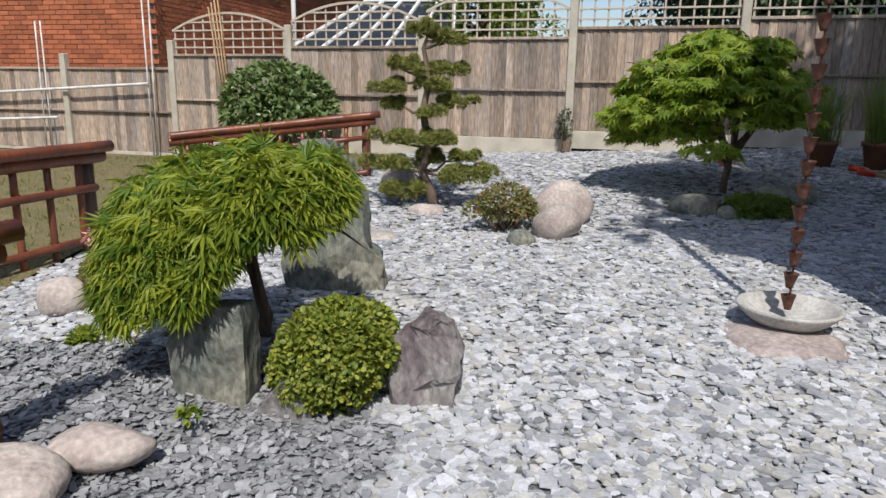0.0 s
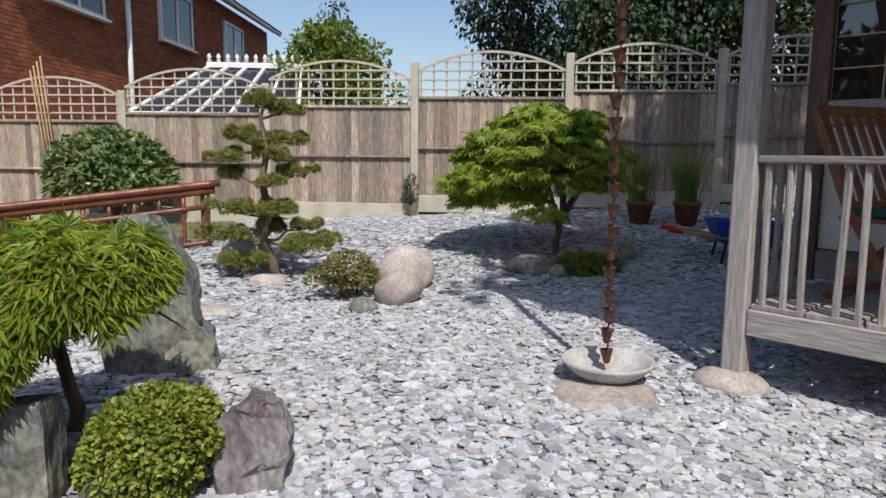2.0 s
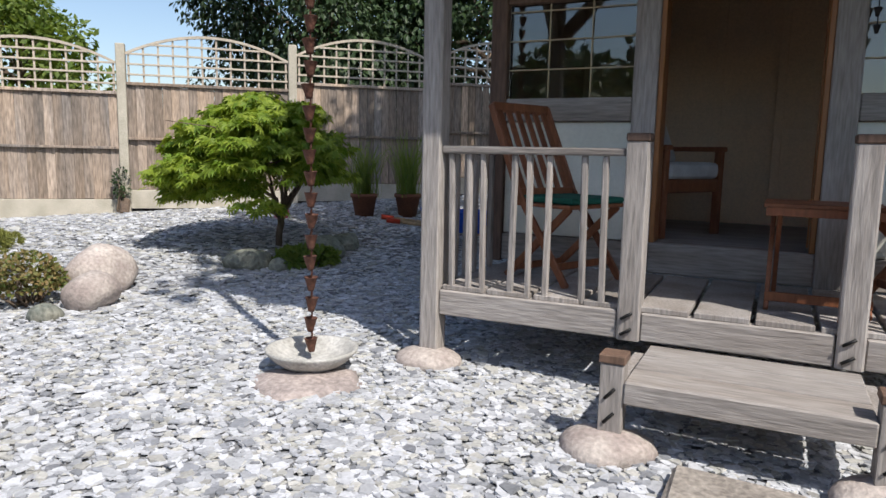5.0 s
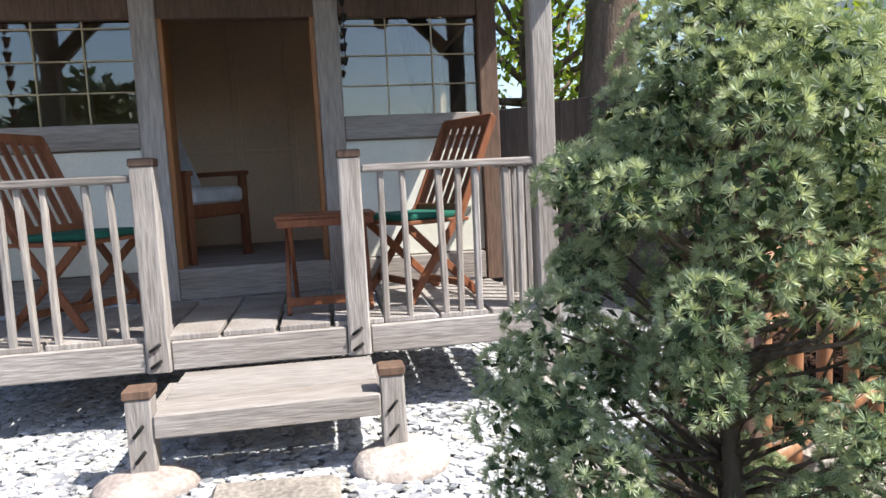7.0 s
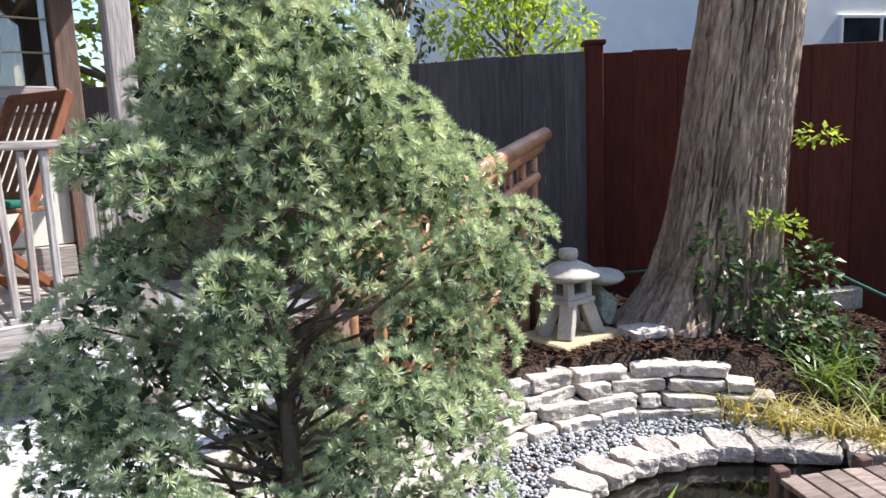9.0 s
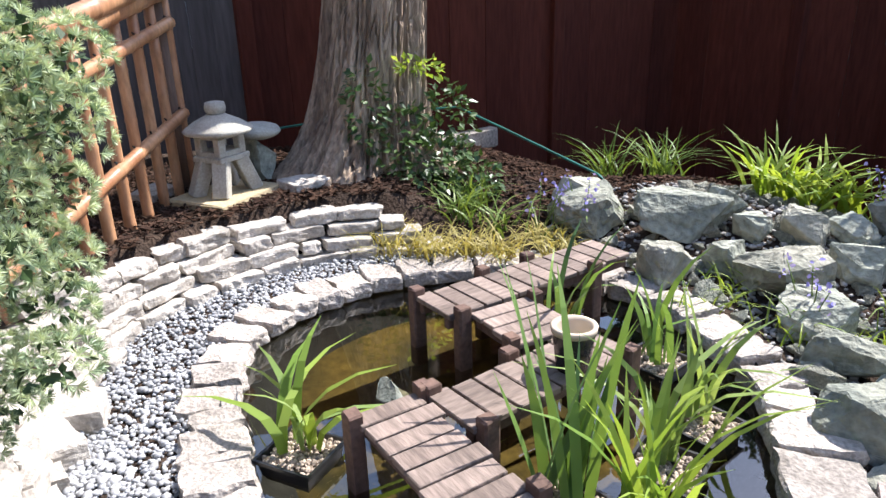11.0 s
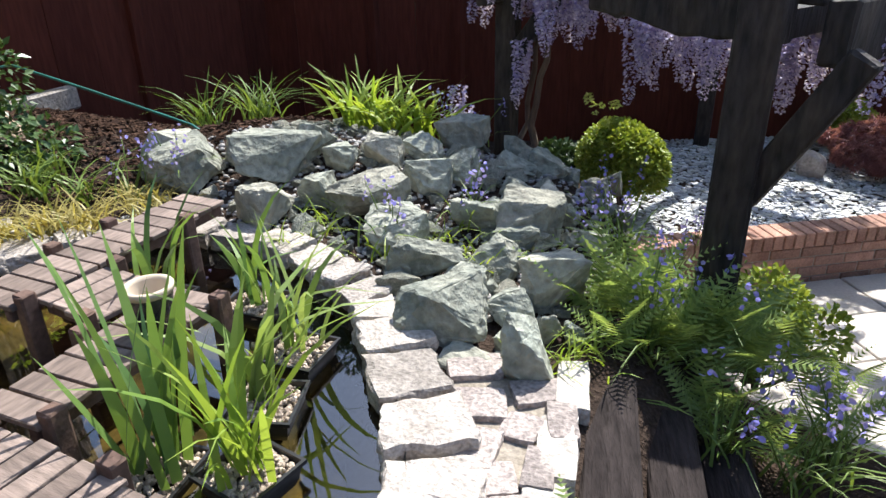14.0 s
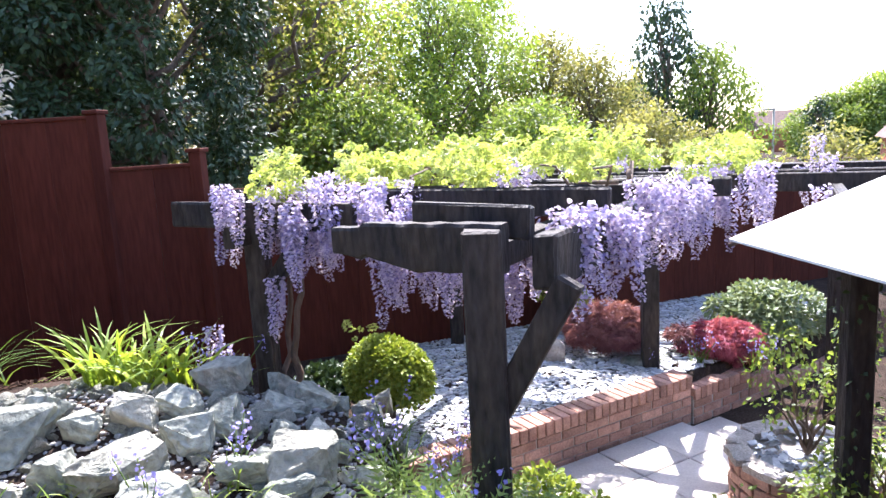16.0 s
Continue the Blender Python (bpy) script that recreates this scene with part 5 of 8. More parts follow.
# stones by the left-hand rail
stone_at("boulder", "smooth tan boulder lying in fine gravel", (-1.13, 1.62), (0.36, 0.34, 0.17), 78, PALE, z=-0.08, rough=.06, cuts=2, rz=20)
stone_at("boulder", "smooth pale pink boulder lying in fine gravel", (-0.95, 1.83), (0.3, 0.2, 0.13), 79, PALE, z=-0.05, rough=.06, cuts=2, rz=10)
stone_at("boulder", "rounded pinkish stone by the bamboo rail", (-1.70, 3.06), (0.24, 0.22, 0.2), 80, PALE, rough=.06, cuts=2)
bush("azalea_bush", "small olive bush with pink flowers by the bamboo rail", (-1.53, 3.16, -0.02), (0.13, 0.13, 0.14), OLIVE, 33, 4000, 0.022)
PINK = leaf_mat("pink_petals", (0.6, 0.28, 0.27), (0.75, 0.45, 0.42), glow=0.3)
solo("pink_blossom", leaf_cloud("pink_blossom", [((-1.62, 3.42, 0.28), (.14, .1, .05))], 1600, .03, ROUND_LEAF, g), PINK, "small pink azalea flowers", "flowers")
bush("seedling", "little green seedling growing in the gravel", (-1.45, 2.72, -0.02), (0.05, 0.05, 0.03), LACE, 34, 3000, 0.03, twigs=False)
bush("seedling", "little green seedling growing in the gravel", (-0.78, 2.05, -0.02), (0.03, 0.03, 0.02), LACE, 35, 3000, 0.025, twigs=False)

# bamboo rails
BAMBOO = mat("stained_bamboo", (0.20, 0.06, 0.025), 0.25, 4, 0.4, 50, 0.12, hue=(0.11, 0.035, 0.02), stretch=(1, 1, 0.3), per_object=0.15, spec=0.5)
# lighter copy of BAMBOO: sunlight on the terrace rail put into the colour
LIT_BAMBOO = mat("sunlit_bamboo", (0.42, 0.23, 0.12), 0.3, 4, 0.4, 50, 0.15, hue=(0.26, 0.11, 0.05), stretch=(1, 1, 0.3), per_object=0.12, spec=0.5)
TWINE = mat("black_twine", (0.02, 0.018, 0.016), 0.2, 8, 0.9, 80, 0.3)


def culm(p, q, r, m, parent, name="bamboo_pole", seed=0):
    """A bamboo pole with rings at its joints."""
    p, q = np.asarray(p, float), np.asarray(q, float)
    L = np.linalg.norm(q - p)
    pts, rad, s = [], [], 0.0
    rr = random.Random(seed)
    gap = 0.24
    while s < L - 0.03:
        for d, k in ((0, 1.0), (.012, 1.09), (.024, 1.0)):
            if s + d < L:
                pts.append(p + (q - p) * (s + d) / L)
                rad.append(r * k)
        s += gap * rr.uniform(.85, 1.15)
    pts.append(q)
    rad.append(r)
    return part(name, tube(pts, rad, 10), m, parent)


def tie(c, r, parent):
    part("twine_tie", tube([(c[0] + r * math.cos(a), c[1] + r * .4 * math.sin(a), c[2] + r * math.sin(a)) for a in np.linspace(0, 6.28, 9)], .006, 5), TWINE, parent, "black twine lashing")


def bamboo_rail(label, p, q, m, top=0.62, rails=(0.42, 0.10), step=0.2, r=0.032, post=True, foot=0.06):
    """A low rail: two thick poles on top, thin uprights and cross poles tied to them."""
    p, q = np.array(p, float), np.array(q, float)
    t = thing("bamboo_rail", label, "bamboo rail", "bamboo rails")
    z = np.array([0, 0, 1.0])
    d = unit((q - p)[None])[0]
    side = np.cross(d, z)
    culm(p + z * top - d * .12, q + z * top + d * .08, r * 1.25, m, t, "top_pole", 1)
    culm(p + z * (top + .055) - d * .1 + side * .035, q + z * (top + .055) + d * .12 + side * .035, r * 1.05, m, t, "top_pole", 2)
    for k, h in enumerate(rails):
        culm(p + z * h + side * .02, q + z * h + side * .02, r * .72, m, t, "cross_pole", 3 + k)
    L = np.linalg.norm(q - p)
    for i in range(int(L / step) + 1):
        o = p + d * min(L, (i + .15) * step)
        culm(o - z * foot, o + z * (top - .03), r * .62, m, t, "upright_pole", 9 + i)
        for h in rails:
            tie(o + z * h, r * .95, t)
    if post:
        for o in (p, q):
            part("end_post", tube([o - z * (foot + .04) - side * .045, o + z * top - side * .045], r * 1.3, 9), DARK_WOOD, t, "dark round end post")
    return t


bamboo_rail("dark red-brown bamboo rail beside the lawn", (-2.42, 3.0, 0.02), (-2.03, 4.12, 0.03), BAMBOO, 0.58, (0.40, 0.10), 0.21)
bamboo_rail("dark red-brown bamboo rail behind the weeping maple", (-2.20, 6.12, 0.0), (-0.63, 6.49, 0.17), BAMBOO, 0.555, (0.41, 0.09), 0.20)
bamboo_rail("dark red-brown bamboo rail end by the boulders", (-1.75, 0.75, -0.06), (-1.27, 1.86, -0.04), BAMBOO, 0.60, (0.42, 0.10), 0.21)
bamboo_rail("bamboo rail above the stone terrace, sunlight put into its orange", (2.95, -0.40, -0.30), (4.44, -1.56, 0.05), LIT_BAMBOO, 0.91, (0.74, 0.26), 0.19, 0.044, foot=0.30)

# green maple, its stones, the rhododendron and pots by the fence
MAPLE_G = leaf_mat("maple_leaves", (0.13, 0.22, 0.02), (0.30, 0.37, 0.05), glow=0.4)


def maple(c, seed=61):
    g = np.random.default_rng(seed)
    t = thing("green_maple", "small spreading maple with layered bright green leaves", "maple", at=c)
    paths = [(wander((0, 0, -.05), (.02, 0, .32), g, 4, .05), np.linspace(.035, .03, 5))]
    tips = []
    for i in range(9):
        a = i * 2 * math.pi / 9 + g.normal() * .2
        k = g.uniform(.5, .95)
        e = np.array([math.cos(a) * .8 * k - .1, math.sin(a) * .55 * k, .62 + .62 * (1 - k) + g.uniform(0, .25)])
        paths.append((wander((.02, 0, .28), e, g, 5, .08), np.linspace(.022, .006, 6)))
        for _ in range(3):
            e2 = e + g.normal(size=3) * np.array([.22, .2, .1])
            paths.append((wander(e * .7 + np.array([0, 0, .15]), e2, g, 3, .1), np.linspace(.009, .003, 4)))
    part("trunk", limbs(paths, 6), BARK, t)
    P, d = [], []
    while len(P) < 150:
        v = unit(g.normal(size=(1, 3)))[0]
        if v[2] < -.22 + .3 * (v[0] > -.15):
            continue
        k = g.uniform(.35, 1) ** .4
        c_ = np.array([-.17, -.10, .70]) + v * k * np.array([.75, .70, .68])
        c_[2] -= .16 * ((c_[0] + .17) ** 2 + c_[1] ** 2)
        m_ = 58
        a_, q_ = g.uniform(0, 2 * math.pi, m_), np.sqrt(g.uniform(0, 1, m_)) * g.uniform(.15, .24)
        P.append(np.stack([c_[0] + np.cos(a_) * q_, c_[1] + np.sin(a_) * q_, c_[2] - 1.1 * q_ ** 2 + g.normal(0, .02, m_)], 1))
        d.append(unit(np.stack([np.cos(a_), np.sin(a_), np.full(m_, .0)], 1) + v * .6))
    P, d = np.concatenate(P), np.concatenate(d)
    n = len(P)
    fwd = unit(d * np.array([1, 1, .0]) + g.normal(size=(n, 3)) * .45 + np.array([0, 0, -.6]))
    part("leaves", scatter("leaves", MAPLE_LEAF[0], MAPLE_LEAF[1], P, turns(fwd, np.array([0, 0, 1]) + g.normal(size=(n, 3)) * .3), g.uniform(.055, .095, n)), MAPLE_G, t)
    return t


maple((2.50, 5.90, 0.16))
for i, (x, y, sx, sy, sz) in enumerate(((1.98, 5.16, .40, .3, .2), (2.66, 5.30, .4, .3, .24), (2.16, 4.98, .15, .14, .15), (3.0, 5.6, .3, .25, .2))):
    stone_at("shaded_rock", "mossy grey rock in the maple's shade", (x, y), (sx, sy, sz), 85 + i, ROCK, group="rocks under the maple", rough=.14, cuts=7)
bush("fern_tuft", "low ferny tuft in the maple's shade", (2.42, 5.05, 0.11), (.26, .16, .08), FAR_GREEN, 36, 1500, .06, LEAF, twigs=False)
RHODO = leaf_mat("rhododendron_leaves", (0.08, 0.13, 0.04), (0.18, 0.24, 0.09), glow=0.15, rough=.35)
bush("rhododendron", "rounded dark green rhododendron before the fence", (-2.0, 9.02, 0.18), (.74, .55, .58), RHODO, 37, 620, .095, LEAF, .2, wild=1.2)
bush("low_plant", "small bedding plant along the lawn edge", (-3.1, 9.0, 0.1), (.2, .12, .1), FAR_GREEN, 38, 1500, .05, LEAF, twigs=False)
bush("low_plant", "small bedding plant along the lawn edge", (-2.7, 9.1, 0.1), (.15, .12, .1), FAR_GREEN, 39, 1500, .05, LEAF, twigs=False)
TERRA = mat("terracotta", (0.22, 0.09, 0.05), 0.2, 6, 0.85, 60, 0.2, hue=(0.16, 0.07, 0.045))


def blades(n, g, h, spread, wide, bend, base=0.05, seg=5):
    """Long leaves rising from one spot and arching over, as one mesh."""
    V, F = [], []
    for i in range(n):
        a = g.uniform(0, 2 * math.pi)
        out = np.array([math.cos(a), math.sin(a), 0])
        L, sp, bd, w = h * g.uniform(.6, 1.1), spread * g.uniform(.3, 1), bend * g.uniform(.2, 1.2), wide * g.uniform(.7, 1.2)
        o = np.array([g.normal() * base, g.normal() * base, 0])
        tw = a + g.uniform(-1, 1)
        sd = np.array([-math.sin(tw), math.cos(tw), 0])
        k0 = len(V)
        for j in range(seg + 1):
            t = j / seg
            p = o + out * (sp * t + bd * t ** 2.6) * L + np.array([0, 0, L * (t - bd * .55 * t ** 3)])
            ww = w * (1 - t ** 2.2) * (0.75 + .5 * t)
            V += [p - sd * ww / 2, p + sd * ww / 2]
        for j in range(seg):
            F.append((k0 + 2 * j, k0 + 2 * j + 1, k0 + 2 * j + 3, k0 + 2 * j + 2))
    return np.array(V), np.array(F)


def potted_grass(x, y, z, seed, h=.6):
    g = np.random.default_rng(seed)
    t = thing("potted_grass", "tall fine grass in a terracotta pot by the fence", "potted plant", "pots by the fence", at=(x, y, z))
    part("pot", lathe([(.10, 0), (.14, .22), (.155, .22), (.155, .26), (.135, .26), (.12, .2)], 18), TERRA, t)
    V, F = blades(160, g, h, .25, .012, .35, .06, 4)
    V[:, 2] += .22
    part("grass", np_mesh("grass", V, F), FAR_GREEN, t)


potted_grass(3.85, 6.85, height1(3.85, 6.85), 1, .72)
potted_grass(4.3, 6.65, height1(4.3, 6.65), 2, .8)
PINK_F = leaf_mat("bright_pink", (.7, .1, .25), (.8, .25, .4), glow=.3)
solo("pink_flower", leaf_cloud("pink_flower", [((2.72, 6.4, .42), (.05, .05, .045))], 4000, .04, ROUND_LEAF, g), PINK_F, "bright pink flower head behind the maple", "flowers")
BLUE = mat("blue_plastic", (.02, .09, .5), .1, 4, .4, 40, .05)
wb_ = thing("wheelbarrow", "wheelbarrow with a bright blue tray and red grips in shade", "wheelbarrow", at=(4.0, 5.30, .10), rz=-20)
tray = bmesh.new()
low_, top_ = ((-.20, -.14, .22), (.24, -.14, .20), (.24, .14, .20), (-.20, .14, .22)), ((-.28, -.22, .42), (.36, -.22, .40), (.36, .22, .40), (-.28, .22, .42))
lv_, tv_ = [tray.verts.new(p) for p in low_], [tray.verts.new(p) for p in top_]
iv_ = [tray.verts.new((p[0] * .94, p[1] * .92, p[2])) for p in top_]
fv_ = [tray.verts.new((p[0] * .94, p[1] * .92, p[2] + .015)) for p in low_]
tray.faces.new(lv_[::-1])
tray.faces.new(fv_)
for k in range(4):
    n_ = (k + 1) % 4
    tray.faces.new((lv_[k], lv_[n_], tv_[n_], tv_[k]))
    tray.faces.new((tv_[k], tv_[n_], iv_[n_], iv_[k]))
    tray.faces.new((iv_[k], iv_[n_], fv_[n_], fv_[k]))
part("tray", tray, BLUE, wb_, "bright blue plastic tray")
RED_GRIP = mat("red_grip", (.5, .05, .02), .1, 5, .5, 40, .05)
for y_ in (-.17, .17):
    h_ = part("handle", tube([(-.62, y_, .33), (-.2, y_ * .9, .27), (.42, y_ * .5, .16)], .016, 8), CANE, wb_, "brown handle bar")
    part("grip", tube([(-.66, y_, .335), (-.54, y_, .32)], .023, 8), RED_GRIP, h_, "red grip")
    part("leg", tube([(-.16, y_ * .9, .26), (-.22, y_ * 1.05, -.04)], .012, 7), BLACK_IRON, wb_)
wheel = part("wheel", tube([(.5 + .15 * math.cos(a), 0, .12 + .15 * math.sin(a)) for a in np.linspace(0, 2 * math.pi, 21)], .032, 8, cap=False), BLACK_IRON, wb_, "black rubber tyre")
part("hub", tube([(.5, -.09, .12), (.5, .09, .12)], .03, 8), RUST, wheel)

# little fallen log at the post and ivy on it
solo("log_end", tube([fb(-0.94, .27, -.22), fb(-0.94, .42, -.07)], .055, 10), BARK, "short cut log leaning on the fence post", "log")
bush("ivy", "thin ivy climbing the concrete post", (*fb(-0.97, 0.2, -.1)[:2], .30), (.09, .05, .26), DARK_GREEN, 40, 900, .04, LEAF)

# ---- pond side ----
WATER = bpy.data.materials.new("pond_water")
WATER.use_nodes = True
wb = WATER.node_tree.nodes["Principled BSDF"]
wb.inputs["Base Color"].default_value, wb.inputs["Roughness"].default_value, wb.inputs["IOR"].default_value, wb.inputs["Transmission Weight"].default_value = (0.28, 0.25, 0.15, 1), 0.02, 2.0, 1.0
wno = WATER.node_tree.nodes.new("ShaderNodeTexNoise")
wbu = WATER.node_tree.nodes.new("ShaderNodeBump")
wno.inputs["Scale"].default_value, wbu.inputs["Strength"].default_value, wbu.inputs["Distance"].default_value = 5.0, 0.03, 0.02
WATER.node_tree.links.new(wno.outputs["Fac"], wbu.inputs["Height"])
WATER.node_tree.links.new(wbu.outputs[0], wb.inputs["Normal"])
WZ = -0.45
big = SHORE + unit(SHORE - SHORE.mean(0)) * 0.06
water = solo("water", py_mesh("water", [(x, y, WZ) for x, y in big], [tuple(range(len(big)))]), WATER, "still brown-green pond water reflecting the sky", "water", kind="structure")
water.visible_shadow = False
LINER = mat("pond_liner", (0.035, 0.037, 0.04), 0.3, 6, 0.5, 30, 0.3)
ALGAE = mat("pond_floor", (0.15, 0.105, 0.026), 0.4, 3, 0.95, 25, 0.5, hue=(0.035, 0.032, 0.014))
outer = SHORE + unit(SHORE - SHORE.mean(0)) * 0.05
k_ = len(SHORE)
lv = [(x, y, -0.385) for x, y in outer] + [(x * .97 + .06, y * .97 - .06, -0.72) for x, y in SHORE] + [(1.95 + (x - 1.95) * .85, -1.95 + (y + 1.95) * .85, -0.84) for x, y in SHORE]
lf = [(i, (i + 1) % k_, (i + 1) % k_ + k_, i + k_) for i in range(k_)] + [(i + k_, (i + 1) % k_ + k_, (i + 1) % k_ + 2 * k_, i + 2 * k_) for i in range(k_)]
solo("pond_liner", py_mesh("pond_liner", lv, lf, True), LINER, "black rubber liner showing at the pond edge", "pond liner", kind="structure")
solo("pond_floor", py_mesh("pond_floor", lv[2 * k_:], [tuple(range(k_))]), ALGAE, "brown silt on the pond floor", "pond floor", kind="structure")


def stone_block(w, d, h, seed, jit=0.012, bevel=0.012):
    """A split stone slab with skewed corners and worn, uneven edges, its bottom at z = 0."""
    r = random.Random(seed)
    b = bmesh.new()
    bmesh.ops.create_cube(b, size=2.0)
    bmesh.ops.subdivide_edges(b, edges=b.edges[:], cuts=6, use_grid_fill=True)
    corner = {(i, j): (r.uniform(-.13, .07), r.uniform(-.13, .07)) for i in (-1, 1) for j in (-1, 1)}
    lean = (r.uniform(-.06, .06), r.uniform(-.06, .06))
    off = Vector((seed * 1.7, seed * .3, 4))
    for v in b.verts:
        p = v.co
        f = 1 / (abs(p.x) ** 18 + abs(p.y) ** 18 + abs(p.z) ** 12) ** (1 / 16)
        p = p * (.1 + .9 * f)
        cx_ = sum((1 + i * p.x) * (1 + j * p.y) / 4 * c[0] * i for (i, j), c in corner.items())
        cy_ = sum((1 + i * p.x) * (1 + j * p.y) / 4 * c[1] * j for (i, j), c in corner.items())
        q = Vector(((p.x + cx_) * w / 2, (p.y + cy_) * d / 2, (p.z + 1) * h / 2 * (1 + lean[0] * p.x + lean[1] * p.y)))
        side = min(1.0, 1.4 * max(abs(p.x), abs(p.y)) - .35)
        e = Vector((noise.noise(q * 11 + off), noise.noise(q * 11 + off * 1.3), noise.noise(q * 13 - off) * .35)) * jit * 1.1 * side
        e += Vector((noise.noise(q * 40 + off), noise.noise(q * 40 - off), noise.noise(q * 45 + off * 2) * .5)) * jit * .5
        v.co = q + e
    return b


COPE = mat("coping_stone", (0.405, 0.362, 0.322), 0.38, 9, 0.92, 70, 0.9, hue=(0.265, 0.234, 0.204), per_object=0.22)
JOINT = mat("earthy_joint", (0.13, 0.10, 0.075), 0.4, 12, 0.95, 60, 0.6, hue=(0.08, 0.07, 0.045))
ring = thing("pond_coping", "ring of rough buff stones edging the pond", "pond edging")
rl = np.concatenate([SHORE, SHORE[:1]])
seg = np.linalg.norm(np.diff(rl, axis=0), axis=1)
cum = np.concatenate([[0], np.cumsum(seg)])
s, i = 0.0, 0
cc = SHORE.mean(0)
while s < cum[-1] - 0.09:
    big_side = np.interp(s, cum, rl[:, 0]) < 1.35 and np.interp(s, cum, rl[:, 1]) < -1.35
    L = rnd.uniform(.19, .27) if big_side else rnd.uniform(.13, .20)
    L = min(L, cum[-1] - s)
    m_ = s + L / 2
    p = np.array([np.interp(m_, cum, rl[:, 0]), np.interp(m_, cum, rl[:, 1])])
    e = 0.03
    tq = np.array([np.interp(min(m_ + e, cum[-1]), cum, rl[:, 0]) - np.interp(max(m_ - e, 0), cum, rl[:, 0]), np.interp(min(m_ + e, cum[-1]), cum, rl[:, 1]) - np.interp(max(m_ - e, 0), cum, rl[:, 1])])
    tq = tq / np.linalg.norm(tq)
    out = np.array([tq[1], -tq[0]])
    if out @ (p - cc) < 0:
        out = -out
    wd = rnd.uniform(.21, .28) if big_side else rnd.uniform(.17, .22)
    q = p + out * (wd / 2 - .025)
    part("coping_stone", stone_block(L - .004, wd, rnd.uniform(.065, .085), 200 + i, .02, .012), COPE, ring, m=pose(q[0], q[1], -0.445 + rnd.uniform(-.006, .006), rnd.uniform(-3, 3), rnd.uniform(-3, 3), math.degrees(math.atan2(tq[1], tq[0])) + rnd.uniform(-5, 5)))
    s += L
    i += 1

# stepped stone wall behind the pond
tw_ = thing("terrace_wall", "low curved dry-stone wall of buff stones in four courses", "stone wall")
WC = np.array([2.3, -1.75])
for c in range(4):
    a, a1 = radians(-38 + c * 4.5), radians(96)
    R = 1.235 + c * .05
    j = 0
    while a < a1:
        L = rnd.uniform(.11, .36)
        da = L / R
        am = a + da / 2
        wide = .15 + (.09 if am > radians(48) else 0)
        part("wall_stone", stone_block(L - .006, wide + rnd.uniform(-.02, .03), .064 + rnd.uniform(-.012, .008), 400 + c * 40 + j, .019, .013), STONE, tw_,
             m=pose(WC[0] + (R + .05) * math.cos(am), WC[1] + (R + .05) * math.sin(am), -0.418 + c * .062, rnd.uniform(-2, 2), rnd.uniform(-2, 2), math.degrees(am) - 90 + rnd.uniform(-4, 4)))
        a += da
        j += 1
# flat stones that run on from the wall
for k, (x, y, w, d) in enumerate(((2.98, -.52, .34, .26), (2.74, -.63, .28, .2), (2.55, -.5, .3, .24), (3.22, -.62, .3, .22), (2.3, -.42, .3, .25), (3.1, -.3, .3, .24))):
    solo("flat_stone", stone_block(w, d, .09, 600 + k), STONE, "large flat buff stone at the end of the terrace", "stone", "flat terrace stones", m=pose(x, y, height1(x, y) - .02 + .0 * k, 0, 0, 40 + 31 * k))

# pebbles between wall and coping
PEB = mat("blue_grey_pebbles", (0.36, 0.36, 0.365), 0.15, 6, 0.6, 60, 0.1, hue=(0.26, 0.265, 0.275), island=0.35)


def pebbles(name, area, per, size, seed, keep, label, material, z=None, flat=.6):
    g = np.random.default_rng(seed)
    x0, x1, y0, y1 = area
    n = int((x1 - x0) * (y1 - y0) * per)
    x, y = g.uniform(x0, x1, n), g.uniform(y0, y1, n)
    k = keep(x, y)
    x, y = x[k], y[k]
    b = bmesh.new()
    bmesh.ops.create_icosphere(b, subdivisions=1, radius=.5)
    tv, tf = np.array([v.co[:] for v in b.verts]) * np.array([.75, 1, flat]), np.array([[v.index for v in f.verts] for f in b.faces])
    b.free()
    zz = (height(x, y) if z is None else np.full(len(x), z)) + g.uniform(-.002, .014, len(x))
    n = len(x)
    nr = np.column_stack([g.normal(0, .3, (n, 2)), np.ones(n)])
    return solo(name, scatter(name, tv, tf, np.column_stack([x, y, zz]), turns(np.column_stack([g.normal(size=(n, 2)), np.zeros(n)]), nr), size * np.exp(g.normal(0, .25, n)), True), material, label, "pebbles", kind="stuff")


def pebble_zone(x, y):
    d = shore_gap(x, y)
    r = np.hypot(x - WC[0], y - WC[1])
    return (d > .10) & (d < .75) & (r < 1.27) & ((x > 1.3) | (y > -1.2)) & (y > -2.85)


pebbles("pebbles", (1.0, 3.6, -2.9, -0.3), 4600, .0215, 5, pebble_zone, "rounded blue-grey pebbles between wall and pond", PEB)
pebbles("pebbles", (0.7, 2.6, -1.1, -0.25), 2600, .029, 6, lambda x, y: (shore_gap(x, y) > .16) & (np.hypot(x - WC[0], y - WC[1]) > 1.0) & (np.hypot(x - WC[0], y - WC[1]) < 1.9), "rounded blue-grey pebbles beside the pond", PEB)
GRIT = mat("rockery_grit", (0.36, 0.34, 0.32), 0.3, 10, 0.9, 60, 0.3, hue=(0.24, 0.23, 0.22), island=0.35)
pebbles("rockery_grit", (0.4, 3.6, -4.6, -2.6), 1000, .03, 7, lambda x, y: (shore_gap(x, y) > .12) & ((x - 1.9) ** 2 / 1.6 + (y + 3.4) ** 2 / .8 < 1), "loose grey grit between the rockery stones", GRIT, flat=.5)

